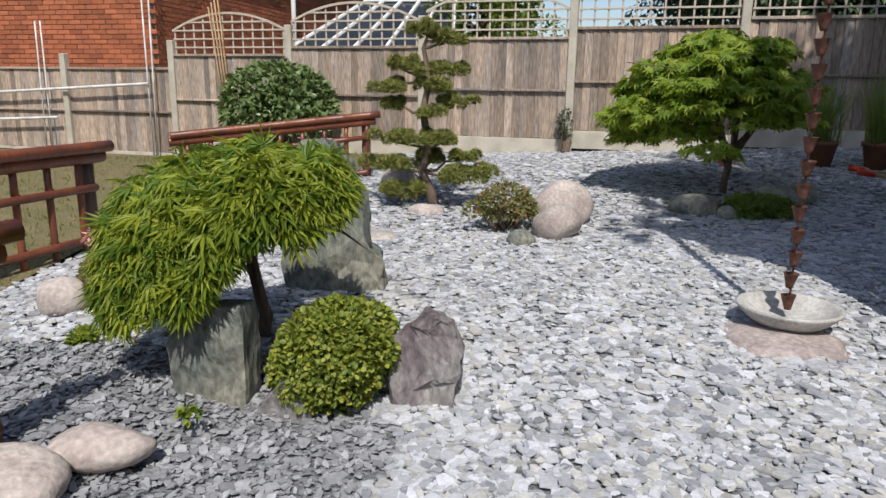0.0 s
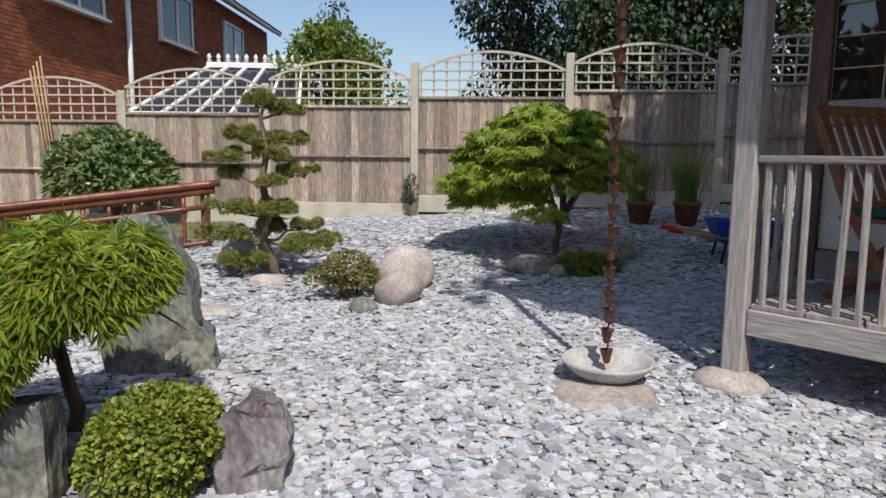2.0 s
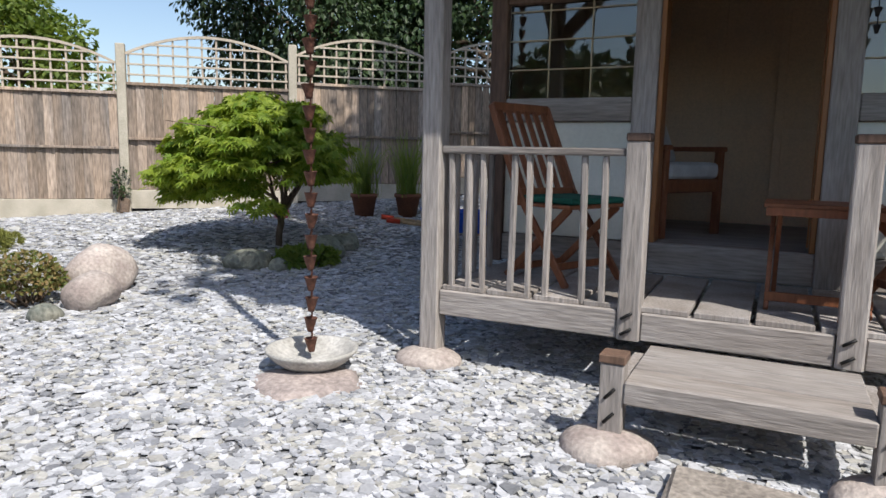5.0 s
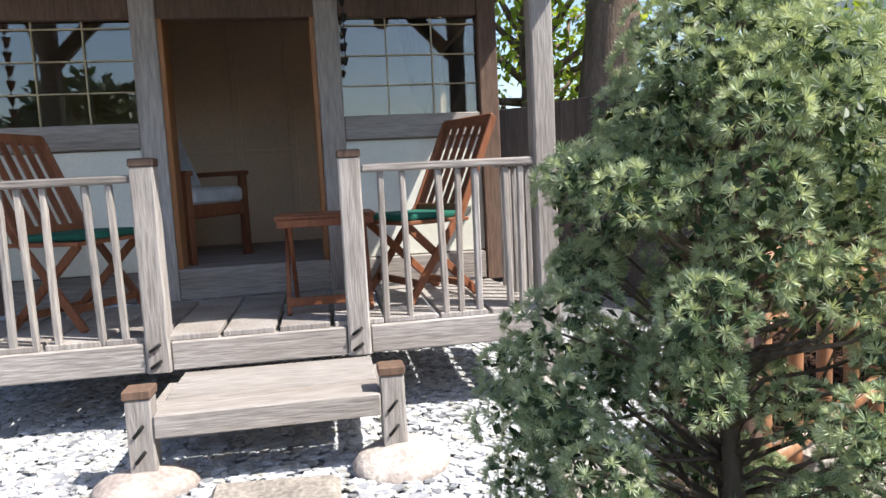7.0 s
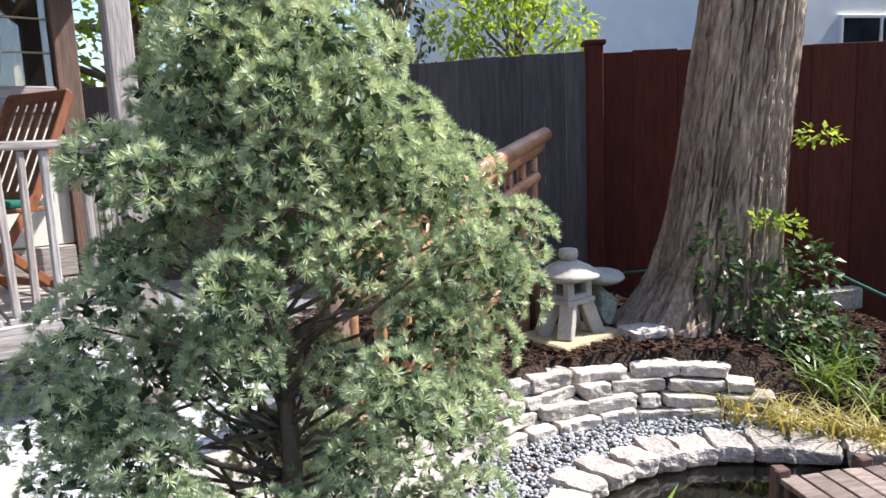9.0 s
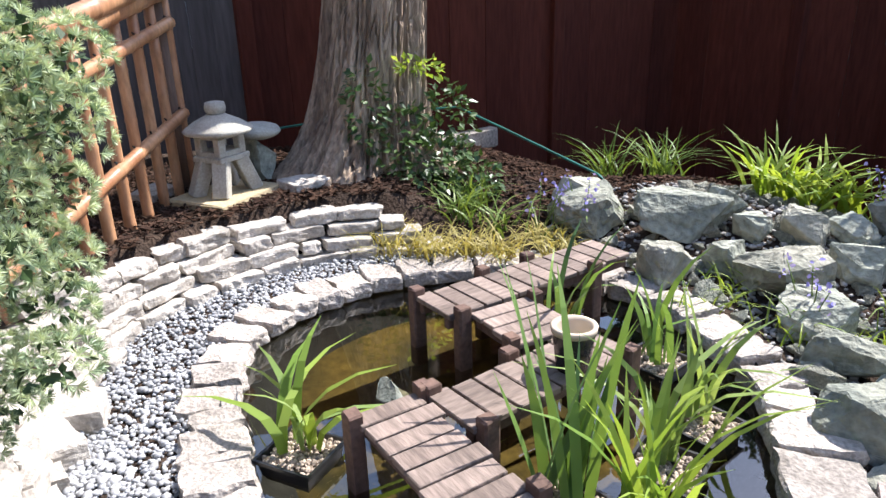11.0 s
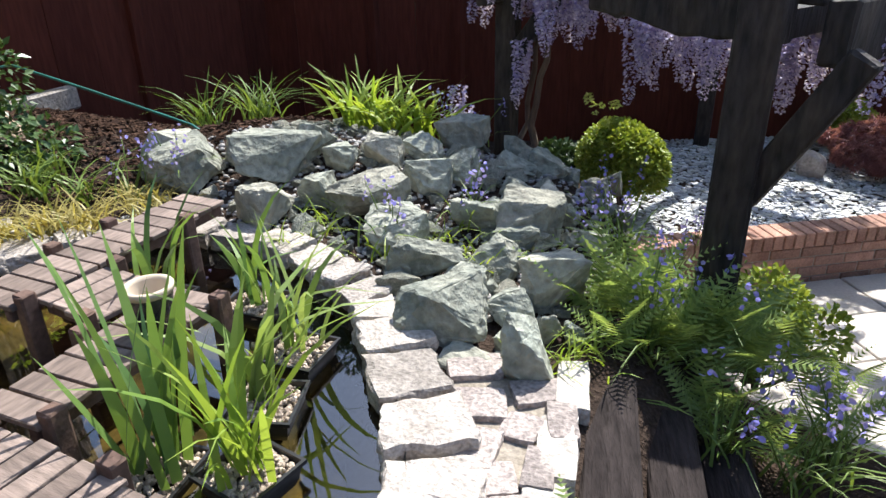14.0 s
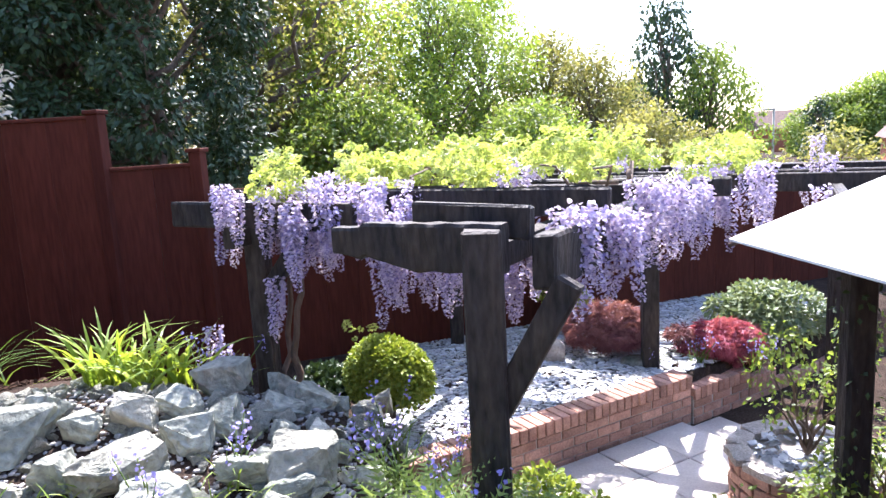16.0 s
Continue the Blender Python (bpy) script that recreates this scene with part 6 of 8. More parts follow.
# bark mulch
MULCH = mat("bark_mulch", (0.062, 0.036, 0.024), 0.3, 6, 1.0, 60, 0.4, hue=(0.036, 0.022, 0.017), island=0.65, spec=0.05)
g = np.random.default_rng(9)
n = 20000
mx_, my_ = g.uniform(2.9, 5.6, n), g.uniform(-5.2, .4, n)
kk = (np.hypot(mx_ - WC[0], my_ - WC[1]) > 1.46) & (mx_ > 3.0) & (mx_ < 5.6 + .42 * (my_ + 2.2)) & (mx_ < 5.2) & (my_ < .35 - .3 * (5 - mx_))
mx_, my_ = mx_[kk], my_[kk]
n = len(mx_)
tvb = np.array([(-.18, -.5, 0), (.18, -.5, 0), (.14, .5, .02), (-.14, .5, .02), (-.18, -.5, .1), (.18, -.5, .1), (.14, .5, .12), (-.14, .5, .12)])
tfb = np.array([(4, 5, 6, 7), (0, 1, 5, 4), (1, 2, 6, 5), (2, 3, 7, 6), (3, 0, 4, 7)])
solo("bark_mulch", scatter("bark_mulch", tvb, tfb, np.column_stack([mx_, my_, height(mx_, my_) + g.uniform(.0, .02, n)]), turns(unit(np.column_stack([g.normal(size=(n, 2)), g.normal(0, .25, n)])), np.column_stack([g.normal(0, .4, (n, 2)), np.ones(n)])), g.uniform(.022, .055, n)), MULCH, "dark brown bark mulch round the lantern", "mulch", kind="stuff")

# stone lantern
GRANITE = mat("cast_stone", (0.42, 0.40, 0.34), 0.2, 10, 0.9, 90, 0.35, hue=(0.32, 0.30, 0.26))
ln = thing("stone_lantern", "small cast-stone garden lantern on a slab", "garden lantern", at=(4.12, -1.66, -0.145), rz=-60)
part("base_slab", box(.50, .38, .05, (0, 0, .025), .008, .003), mat("yellow_buff_slab", (.46, .37, .22), .2, 6, .9, 60, .4, hue=(.36, .29, .18)), ln, "yellow-buff stone slab")
foot = bmesh.new()
for x in (-.115, .115):
    for y in (-.08, .08):
        beam((x * 1.16, y * 1.1, .045), (x * .58, y * .7, .235), .085, .075, .006, bm=foot)
part("foot", foot, GRANITE, ln)
part("table", box(.23, .2, .03, (0, 0, .245), .006), GRANITE, ln)
fire = bmesh.new()
for x in (-.075, .075):
    for y in (-.065, .065):
        box(.05, .045, .1, (x, y, .31), .005, bm=fire)
box(.2, .17, .03, (0, 0, .272), .005, bm=fire)
box(.19, .16, .025, (0, 0, .362), .005, bm=fire)
part("fire_box", fire, GRANITE, ln)
part("roof", lathe([(.06, .372), (.175, .378), (.185, .392), (.17, .405), (.12, .44), (.06, .468), (.05, .475)], 20), GRANITE, ln)
part("finial", lathe([(.035, .47), (.052, .485), (.056, .51), (.05, .535), (.03, .54)], 14), GRANITE, ln)
stone_at("grey_disc_stone", "round flat grey stone behind the lantern", (4.36, -1.95), (.3, .26, .1), 90, GRANITE, z=.12)
solo("stone_stub", rock(.2, .18, .3, 91), ROCK, "rough stone carrying a flat disc", "stone", m=pose(4.36, -1.95, -.15))
solo("stepping_slab", stone_block(.3, .2, .05, 92), STONE, "flat irregular pale slab in the mulch", "stepping stone", m=pose(4.03, -2.10, height1(4.03, -2.1) + .005, 0, 0, 100))
solo("stepping_slab", stone_block(.24, .17, .05, 93), STONE, "flat irregular pale slab in the mulch", "stepping stone", m=pose(4.36, -1.33, height1(4.36, -1.33) + .005, 0, 0, 130))

# tree trunk with flared foot
TRUNK = mat("ridged_bark", (0.40, 0.31, 0.225), 0.5, 6, 0.95, 40, 0.9, hue=(0.17, 0.12, 0.085), stretch=(1, 1, 0.22), dist=0.02)
tk = thing("garden_tree", "large tree trunk with deeply ridged pale brown bark", "tree", at=(4.42, -2.72, -0.2))
b = bmesh.new()
rings_, NS = [], 240
for j in range(150):
    t = j / 149
    z = -.1 + 4.6 * t
    base = .30 + .15 * math.exp(-max(z, 0) / .22) + .06 * math.exp(-z / 1.0) - .015 * z
    row = []
    for k in range(NS):
        a = 2 * math.pi * k / NS
        ca, sa = math.cos(a), math.sin(a)
        root = 1 + .70 * math.exp(-max(z, 0) / .34) * (max(0, math.cos(a - 2.0)) ** 4 + .4 * max(0, math.cos(a - 4.6)) ** 4)
        bend_ = .35 * noise.noise(Vector((ca * 2, sa * 2, z * 1.1 + 3)))
        c1 = noise.noise(Vector((ca * 4.2 + bend_, sa * 4.2 - bend_, z * .8)))
        c2 = noise.noise(Vector((ca * 9 - bend_, sa * 9 + bend_, z * 2.0 + 9)))
        c3 = noise.noise(Vector((ca * 5, sa * 5, z * 9 + 30)))
        crack = max(math.exp(-(c1 / .055) ** 2), .7 * math.exp(-(c2 / .06) ** 2), .35 * math.exp(-(c3 / .05) ** 2))
        rid = .10 * noise.noise(Vector((ca * 2.2, sa * 2.2, z * .5 + 5))) + .05 * c2 + .035 * noise.noise(Vector((ca * 17, sa * 17, z * 6))) - .13 * crack + .04
        r_ = base * root * (1 + rid)
        lean = (-.06 * z, -.10 * z + .05)
        row.append(b.verts.new((r_ * ca + lean[0], r_ * sa + lean[1], z)))
    rings_.append(row)
for r0, r1 in zip(rings_, rings_[1:]):
    for k in range(NS):
        b.faces.new((r0[k], r0[(k + 1) % NS], r1[(k + 1) % NS], r1[k]))
part("trunk", b, TRUNK, tk)
IVY = leaf_mat("ivy_leaves", (0.03, 0.065, 0.02), (0.07, 0.12, 0.03), glow=.15, rough=.35)
g = np.random.default_rng(12)
solo("ivy", leaf_cloud("ivy", [((4.02, -2.72, .0), (.22, .26, .3)), ((3.9, -2.85, -.1), (.28, .3, .2)), ((4.02, -2.5, .25), (.14, .12, .3)), ((4.0, -3.05, .12), (.2, .18, .26)), ((3.78, -3.05, -.2), (.22, .22, .16))], 420, .06, LEAF, g, .3, .5), IVY, "dark glossy ivy at the foot of the tree", "ivy")
for c_, r_ in (((-.39, -.23, .65), (.08, .1, .07)), ((-.30, -.48, 1.15), (.06, .14, .07)), ((-.47, -.06, .7), (.07, .1, .05))):
    part("shoot", leaf_cloud("shoot", [(c_, r_)], 700, .05, LEAF, g, .2, .5), LIME_GREEN, tk, "bright young leaves")

# blue pine in front of the pond
NEEDLE = leaf_mat("blue_pine_needles", (0.16, 0.235, 0.135), (0.55, 0.62, 0.41), glow=.25, rough=.4)
TUFT = rosette(40, 4, 1.40, .048)


def blue_pine(c):
    g = np.random.default_rng(71)
    t = thing("blue_pine", "bushy blue-green pine with dense tufts of short needles", "pine tree", at=c)
    zs, lo, hi = (.1, .34, .54, .68, .75, .87, 1.0, 1.08, 1.18, 1.3), (-.40, -.44, -.42, -.48, -.52, -.40, -.30, -.27, -.19, -.08), (.50, .48, .48, .36, .36, .30, .33, .20, .13, .06)
    pads = []
    while len(pads) < 142:
        z = .1 + 1.2 * g.uniform() ** .9
        a, q = g.uniform(0, 2 * math.pi), .2 + .8 * g.uniform() ** .5
        l_, h_ = np.interp(z, zs, lo), np.interp(z, zs, hi)
        x = math.cos(a) * q * min(.33, (h_ - l_) * .45)
        y = ((h_ + l_) / 2 + math.sin(a) * q * (h_ - l_) / 2) * (1 + x / 1.5)
        if .38 < z < .58 and abs(y - .03) < .12 and x < .1 or z < .40 and g.uniform() < .45:
            continue
        p = np.array([x, y, z])
        if all(np.linalg.norm(p - o) > .076 for o in pads):
            pads.append(p)
    trunk = wander((0, .03, -.3), (.0, -.02, 1.25), g, 7, .03)
    paths = [(trunk, np.linspace(.03, .008, 8))]
    for p in pads:
        paths.append((wander((0.0, .01, max(.05, p[2] * .9 - .1)), p, g, 4, .1), np.linspace(.006, .002, 5)))
    part("trunk", limbs(paths, 6), BARK, t)
    P, D = [], []
    for p in pads:
        r = g.uniform(.065, .1)
        q, d = ball_points(125, g, p, (r, r, r * .8), .85, -.6)
        P.append(q)
        D.append(unit(d + np.array([0, 0, .35])))
    P, D = np.concatenate(P), np.concatenate(D)
    k = thin(P, .019)
    P, D = P[k], D[k]
    # Dark filler: the pine's dead inside, with the shade between tufts in its colour.
    part("inner_shade_leaves", leaf_cloud("inner_shade_leaves", [(p, (.05, .05, .038)) for p in pads], 1300, .03, LEAF, g, .1, .2, -1, 1.2), DARK_GREEN, t, "dark inner needles, shade put into the colour")
    part("needles", scatter("needles", TUFT[0], TUFT[1], P, turns(D, g.normal(size=P.shape)), g.uniform(.0165, .0235, len(P))), NEEDLE, t)
    return t


blue_pine((1.80, -0.27, 0.03))
solo("pine_bed_stone", stone_block(.5, .34, .1, 94), STONE, "pale flat stone under the pine", "stone", m=pose(2.55, .05, height1(2.55, .05) - .02, 0, 0, 20))

# ---- bridges, plants and rocks of the pond ----
PLANK = mat("dark_plank", (0.235, 0.18, 0.15), 0.4, 5, 0.8, 60, 0.5, hue=(0.13, 0.097, 0.08), stretch=(0.2, 1, 1), per_object=0.18)
PLANK_S = mat("dark_stump", (0.13, 0.08, 0.06), 0.3, 5, 0.85, 50, 0.3, hue=(0.09, 0.055, 0.045), per_object=0.15)


def zigzag_deck(label, p, q, width, n, posts, ztop=-0.225):
    """A small plank deck on beams and stumps; p and q are the middles of its ends."""
    p, q = np.array([*p, ztop]), np.array([*q, ztop])
    d = q - p
    L = np.linalg.norm(d)
    t = thing("plank_bridge", label, "bridge", "zigzag plank bridge", at=p, rz=math.degrees(math.atan2(d[1], d[0])))
    for i in range(n):
        part("plank", box(L / n - .008, width + rnd.uniform(-.012, .012), .02, ((i + .5) * L / n, rnd.uniform(-.006, .006), -.01), .003, .001, i), PLANK, t)
    for s in (-1, 1):
        part("bearer", box(L - .02, .03, .045, (L / 2, s * (width / 2 - .035), -.044), .004), PLANK_S, t)
    for x, s in posts:
        y = s * (width / 2 + .012)
        part("stump", box(.055, .05, .55, (x * L, y, -.245), .006, .002), PLANK_S, t)
    return t


zigzag_deck("near deck of dark weathered planks over the pond", (1.955, -1.41), (1.125, -1.39), .215, 11, ((.02, 1), (.04, -1), (.66, 1), (.78, -1)))
zigzag_deck("middle deck of dark weathered planks over the pond", (1.80, -1.53), (1.84, -2.22), .22, 8, ((.04, 1), (.06, -1), (.5, 1), (.95, 1), (.95, -1)))
zigzag_deck("short linking deck of dark planks over the pond", (1.97, -2.08), (2.28, -2.10), .27, 4, ((.1, 1), (.9, -1)))
zigzag_deck("far deck of dark weathered planks over the pond", (2.42, -1.88), (2.45, -2.90), .235, 12, ((.02, 1), (.05, -1), (.35, 1), (.6, 1), (.75, -1)))

IRIS = leaf_mat("iris_blades", (0.05, 0.115, 0.05), (0.19, 0.30, 0.065), glow=.3)
RUSHY = leaf_mat("rush_blades", (0.11, 0.20, 0.03), (0.25, 0.34, 0.06), glow=.4)
ARCHING = leaf_mat("arching_blades", (0.12, 0.20, 0.05), (0.24, 0.32, 0.10), glow=.4)
BLACK_PLASTIC = mat("black_plastic", (0.014, 0.014, 0.015), .2, 5, .35, 40, .05, spec=.5)
GRAVEL = mat("planting_gravel", (0.44, 0.36, 0.28), .3, 10, .9, 60, .3, hue=(.30, .24, .19), island=.4)


def basket(x, y, rz, label, plant, seed, z=-0.395, size=.19):
    g = np.random.default_rng(seed)
    t = thing("pond_basket", label, "pond plant", "planted baskets in the pond", at=(x, y, z), rz=rz)
    s = size / 2
    b = lathe([(s * 1.15, -.12), (s * 1.38, -.012), (s * 1.54, -.010), (s * 1.54, .002), (s * 1.40, .002), (s * 1.30, -.03), (s * 1.2, -.032)], 4)
    bmesh.ops.rotate(b, verts=b.verts, cent=(0, 0, 0), matrix=Matrix.Rotation(math.pi / 4, 3, "Z"))
    for f_ in b.faces:
        f_.smooth = False
    part("basket", b, BLACK_PLASTIC, t, "square black plastic basket")
    k = 330
    ic = bmesh.new()
    bmesh.ops.create_icosphere(ic, subdivisions=1, radius=.5)
    tv, tf = np.array([v.co[:] for v in ic.verts]) * np.array([.8, 1, .6]), np.array([[v.index for v in f.verts] for f in ic.faces])
    ic.free()
    part("gravel", scatter("gravel", tv, tf, np.column_stack([g.uniform(-s, s, (k, 2)) * .93, g.uniform(-.022, -.008, k)]), turns(g.normal(size=(k, 3)), g.normal(size=(k, 3))), g.uniform(.012, .028, k)), GRAVEL, t, "pale planting gravel")
    for n, h, sp, w, bd, bs, m_ in plant:
        V, F = blades(n, g, h, sp, w, bd, bs)
        part("leaves", np_mesh("leaves", V, F), m_, t)
    return t


basket(1.28, -1.78, -8, "black basket with tall narrow yellow-green rush leaves", [(22, .54, .34, .024, .35, .03, RUSHY), (7, .4, .4, .013, .5, .03, RUSHY)], 1)
basket(1.52, -1.70, 10, "black basket with stiff upright blue-green iris leaves", [(20, .64, .34, .034, .16, .045, IRIS)], 2, -.42)
basket(2.12, -1.20, 30, "black basket with broad arching pale green leaves", [(8, .40, .34, .045, 1.9, .03, RUSHY), (5, .30, .4, .032, 2.0, .03, ARCHING)], 3)
basket(1.42, -2.02, 20, "black basket with arching striped leaves", [(12, .48, .34, .03, .6, .035, ARCHING)], 4)
basket(1.50, -2.28, 5, "black basket with arching striped leaves", [(12, .46, .34, .03, .7, .035, ARCHING)], 5)
basket(1.84, -2.48, 5, "black basket with upright iris leaves at the rocks", [(10, .46, .25, .03, .5, .04, IRIS)], 6)
basket(2.20, -2.36, 5, "black basket with upright iris leaves by the far deck", [(8, .48, .25, .03, .4, .04, IRIS)], 7)
POT = mat("glazed_pot", (0.02, 0.02, 0.022), .2, 5, .25, 40, .05, spec=.6)
RIM = mat("cream_pot_rim", (0.60, 0.50, 0.38), .1, 5, .6, 40, .05)
pt = thing("plant_pot", "dark glazed pot with a cream rim on the bridge", "pot", at=(1.77, -1.985, -0.224))
part("body", lathe([(.042, 0), (.052, .0), (.068, .128), (.066, .134), (.06, .132), (.05, .06)], 24), POT, pt)
part("rim", lathe([(.045, .05), (.058, .128), (.071, .128), (.074, .147), (.062, .150), (.055, .136), (.046, .06)], 24), RIM, pt, "cream rim")
solo("pond_rock", rock(.16, .13, .12, 95), SLAB, "pale rock standing in the shallow water", "rock", m=pose(2.28, -1.62, -.52))
for k, (x, y) in enumerate(((2.05, -1.62), (1.98, -1.75), (2.2, -1.78))):
    solo("pond_rock", rock(.14, .12, .14, 96 + k), SLAB, "dark rock under the pond water", "rock", m=pose(x, y, -.62))

# rockery
PALE_ROCK = mat("buff_rock", (0.35, 0.335, 0.27), 0.35, 6, 0.9, 26, 0.9, hue=(0.23, 0.235, 0.19), per_object=0.18, dist=0.025)
FAR_ROCKS = ((3.12, -3.37, -0.23, 0.3, 0.13), (2.99, -3.32, -0.29, 0.46, 0.19), (2.52, -3.5, -0.29, 0.47, 0.23), (2.32, -3.1, -0.39, 0.24, 0.21), (2.44, -3.65, -0.16, 0.23, 0.11),
    (2.18, -3.66, -0.28, 0.21, 0.16), (1.99, -3.72, -0.28, 0.22, 0.22), (1.82, -3.84, -0.27, 0.21, 0.16), (1.7, -3.59, -0.33, 0.23, 0.2), (1.9, -3.39, -0.37, 0.38, 0.24),
    (1.62, -3.13, -0.4, 0.31, 0.2), (2.12, -3.32, -0.37, 0.17, 0.18), (1.74, -4.17, -0.22, 0.26, 0.14), (1.56, -3.75, -0.32, 0.18, 0.2))
SLOPE_ROCKS = ((1.42, -3.97, -0.3, 0.24, 0.11), (1.49, -4.33, -0.3, 0.16, 0.1), (1.31, -3.74, -0.35, 0.18, 0.11), (1.28, -4.15, -0.38, 0.22, 0.17), (1.14, -3.46, -0.4, 0.28, 0.21),
    (1.35, -3.36, -0.39, 0.2, 0.17), (1.3, -3.48, -0.38, 0.17, 0.12), (1.12, -3.71, -0.38, 0.13, 0.15), (1.17, -4.29, -0.48, 0.16, 0.15), (1.03, -3.69, -0.42, 0.13, 0.12),
    (0.95, -3.54, -0.45, 0.1, 0.1), (1.14, -3.34, -0.4, 0.23, 0.1), (1.13, -3.09, -0.42, 0.21, 0.15))
NEAR_ROCKS = ((1.0, -2.5, -0.47, .2, .08), (1.2, -2.52, -.46, .16, .07), (.88, -2.52, -.47, .15, .07),
    (0.88, -3.05, -0.46, 0.24, 0.24), (1.34, -2.93, -0.41, 0.29, 0.2), (1.16, -2.85, -0.42, 0.18, 0.14), (1.44, -2.84, -0.41, 0.1, 0.13), (1.14, -2.64, -0.42, 0.31, 0.2),
    (0.96, -2.82, -0.46, 0.18, 0.14), (0.83, -2.76, -0.46, 0.14, 0.13), (0.9, -2.66, -0.46, 0.11, 0.09), (1.08, -2.93, -0.43, 0.07, 0.08), (1.08, -4.54, -0.6, 0.17, 0.13),
    (0.99, -4.38, -0.7, 0.19, 0.15), (0.72, -2.8, -0.46, 0.08, 0.09), (1.07, -4.82, -0.62, 0.15, 0.11), (0.86, -3.54, -0.45, 0.12, 0.1))
for k, (x, y, z, w, h) in enumerate(FAR_ROCKS + SLOPE_ROCKS + NEAR_ROCKS):
    b = crag(w * 1.08, w * rnd.uniform(.75, 1.0), h * .95 + .045, 300 + k, 15)
    solo("rockery_stone", b, PALE_ROCK if k % 3 == 0 else ROCK, "angular grey-green rockery stone", "rock", "stones of the rockery", m=pose(x, y, z - .05, rnd.uniform(-9, 9), rnd.uniform(-9, 9), rnd.uniform(-35, 35)))
rubble = thing("rockery_rubble", "small broken grey-green stones packed between the rocks", "stones")
RUB = [bm_mesh("stone", crag(1, rnd.uniform(.7, 1), rnd.uniform(.55, .85), 340 + k, 10, .06, .6)) for k in range(9)]
for k, me in enumerate(RUB):
    me.materials.append(PALE_ROCK if k % 3 else ROCK)
k = 0
while k < 230:
    x, y = rnd.uniform(.55, 3.2), rnd.uniform(-4.75, -2.55)
    if ((x - 1.65) / 1.25) ** 2 + ((y + 3.6) / 1.0) ** 2 > 1 or shore_gap(np.array([x]), np.array([y]))[0] < .2 or (x < .75 and y > -3.3):
        continue
    s = rnd.uniform(.05, .12) * (1.35 if k % 5 == 0 else 1)
    part("stone", RUB[k % 9], None, rubble, m=pose(x, y, height1(x, y) - s * .15, rnd.uniform(-25, 25), rnd.uniform(-25, 25), rnd.uniform(0, 360)) @ Matrix.Scale(s, 4))
    k += 1
solo("rockery_stone", crag(.19, .15, .27, 398), ROCK, "upright pointed grey rockery stone by the paving", "rock", "stones of the rockery", m=pose(.79, -2.52, -.50, 0, 0, 20))

# rough paving beside the pond, kerb and sleepers
SAND_JOINT = mat("sandy_joint", (0.30, 0.26, 0.21), 0.35, 12, 0.95, 70, 0.5, hue=(0.20, 0.17, 0.13))
PAVER = mat("worn_paver", (0.35, 0.30, 0.27), 0.5, 12, 0.92, 70, 0.9, hue=(0.20, 0.17, 0.155), per_object=0.25)
pv = thing("crazy_paving", "rough buff paving stones beside the pond", "paving")
for k, (x, y, w, d, a) in enumerate(((.87, -2.30, .19, .15, 20), (.80, -2.12, .14, .17, 10), (.71, -2.04, .12, .13, 30), (.70, -1.90, .17, .14, 25), (.72, -2.25, .12, .12, 0), (.72, -2.43, .2, .12, 35), (.95, -2.46, .2, .12, 30), (.62, -2.12, .1, .18, 12), (.63, -1.93, .12, .15, 20), (.60, -1.75, .17, .16, 10), (.76, -1.76, .14, .13, 40), (.62, -2.32, .1, .18, 20))):
    part("paving_stone", stone_block(w * .93, d * .93, .06, 700 + k, .006, .012), PAVER, pv, m=pose(x, y, -.475 + rnd.uniform(-.004, .004), 0, 0, a))
part("mortar_bed", stone_block(.40, .92, .07, 720, .006), SAND_JOINT, pv, "", pose(.745, -2.10, -.505, 0, 0, 13))
kb = thing("concrete_kerb", "speckled concrete kerb stones along the sleepers", "kerb")
for k in range(4):
    part("kerb_stone", stone_block(.105, .26, .12, 730 + k, .006, .01), STONE, kb, m=pose(.625 - .04 * k + .02, -2.50 + .275 * k, -.535, 0, 0, 14))
SLEEPER = mat("old_sleeper", (0.036, 0.029, 0.027), .5, 7, .9, 50, 1.0, hue=(.018, .014, .013), stretch=(1, .15, 1), dist=.03, spec=.1)
for k, (x, y, z) in enumerate(((.455, -2.22, -.545), (.27, -2.27, -.66), (.08, -2.3, -.77))):
    solo("timber_sleeper", box(.16, .95, .14, bevel=.012, jit=.004, seed=k), SLEEPER, "dark weathered railway sleeper forming a step", "sleeper", "sleeper steps", m=pose(x, y, z, 0, 0, 14))

# ferns, bluebells, grasses
FERN = leaf_mat("fern_fronds", (0.13, 0.20, 0.06), (0.28, 0.36, 0.12), glow=.35)


def frond_mesh(g, L=.5, pairs=18):
    V, F = [], []
    for i in range(pairs):
        t = (i + 1) / (pairs + 1)
        w = L * .17 * math.sin(math.pi * min(1, t * .92 + .1)) * (1.2 - .5 * t)
        p = np.array([0, L * t, L * (.42 * t - .5 * t * t)])
        for s in (-1, 1):
            tip = p + np.array([s * w, w * .45, -.15 * w])
            k0 = len(V)
            V += [p + np.array([0, -.3 * L / pairs, 0]), p + np.array([0, .3 * L / pairs, 0]), tip]
            F.append((k0, k0 + 1, k0 + 2))
    return np.array(V), np.array(F)


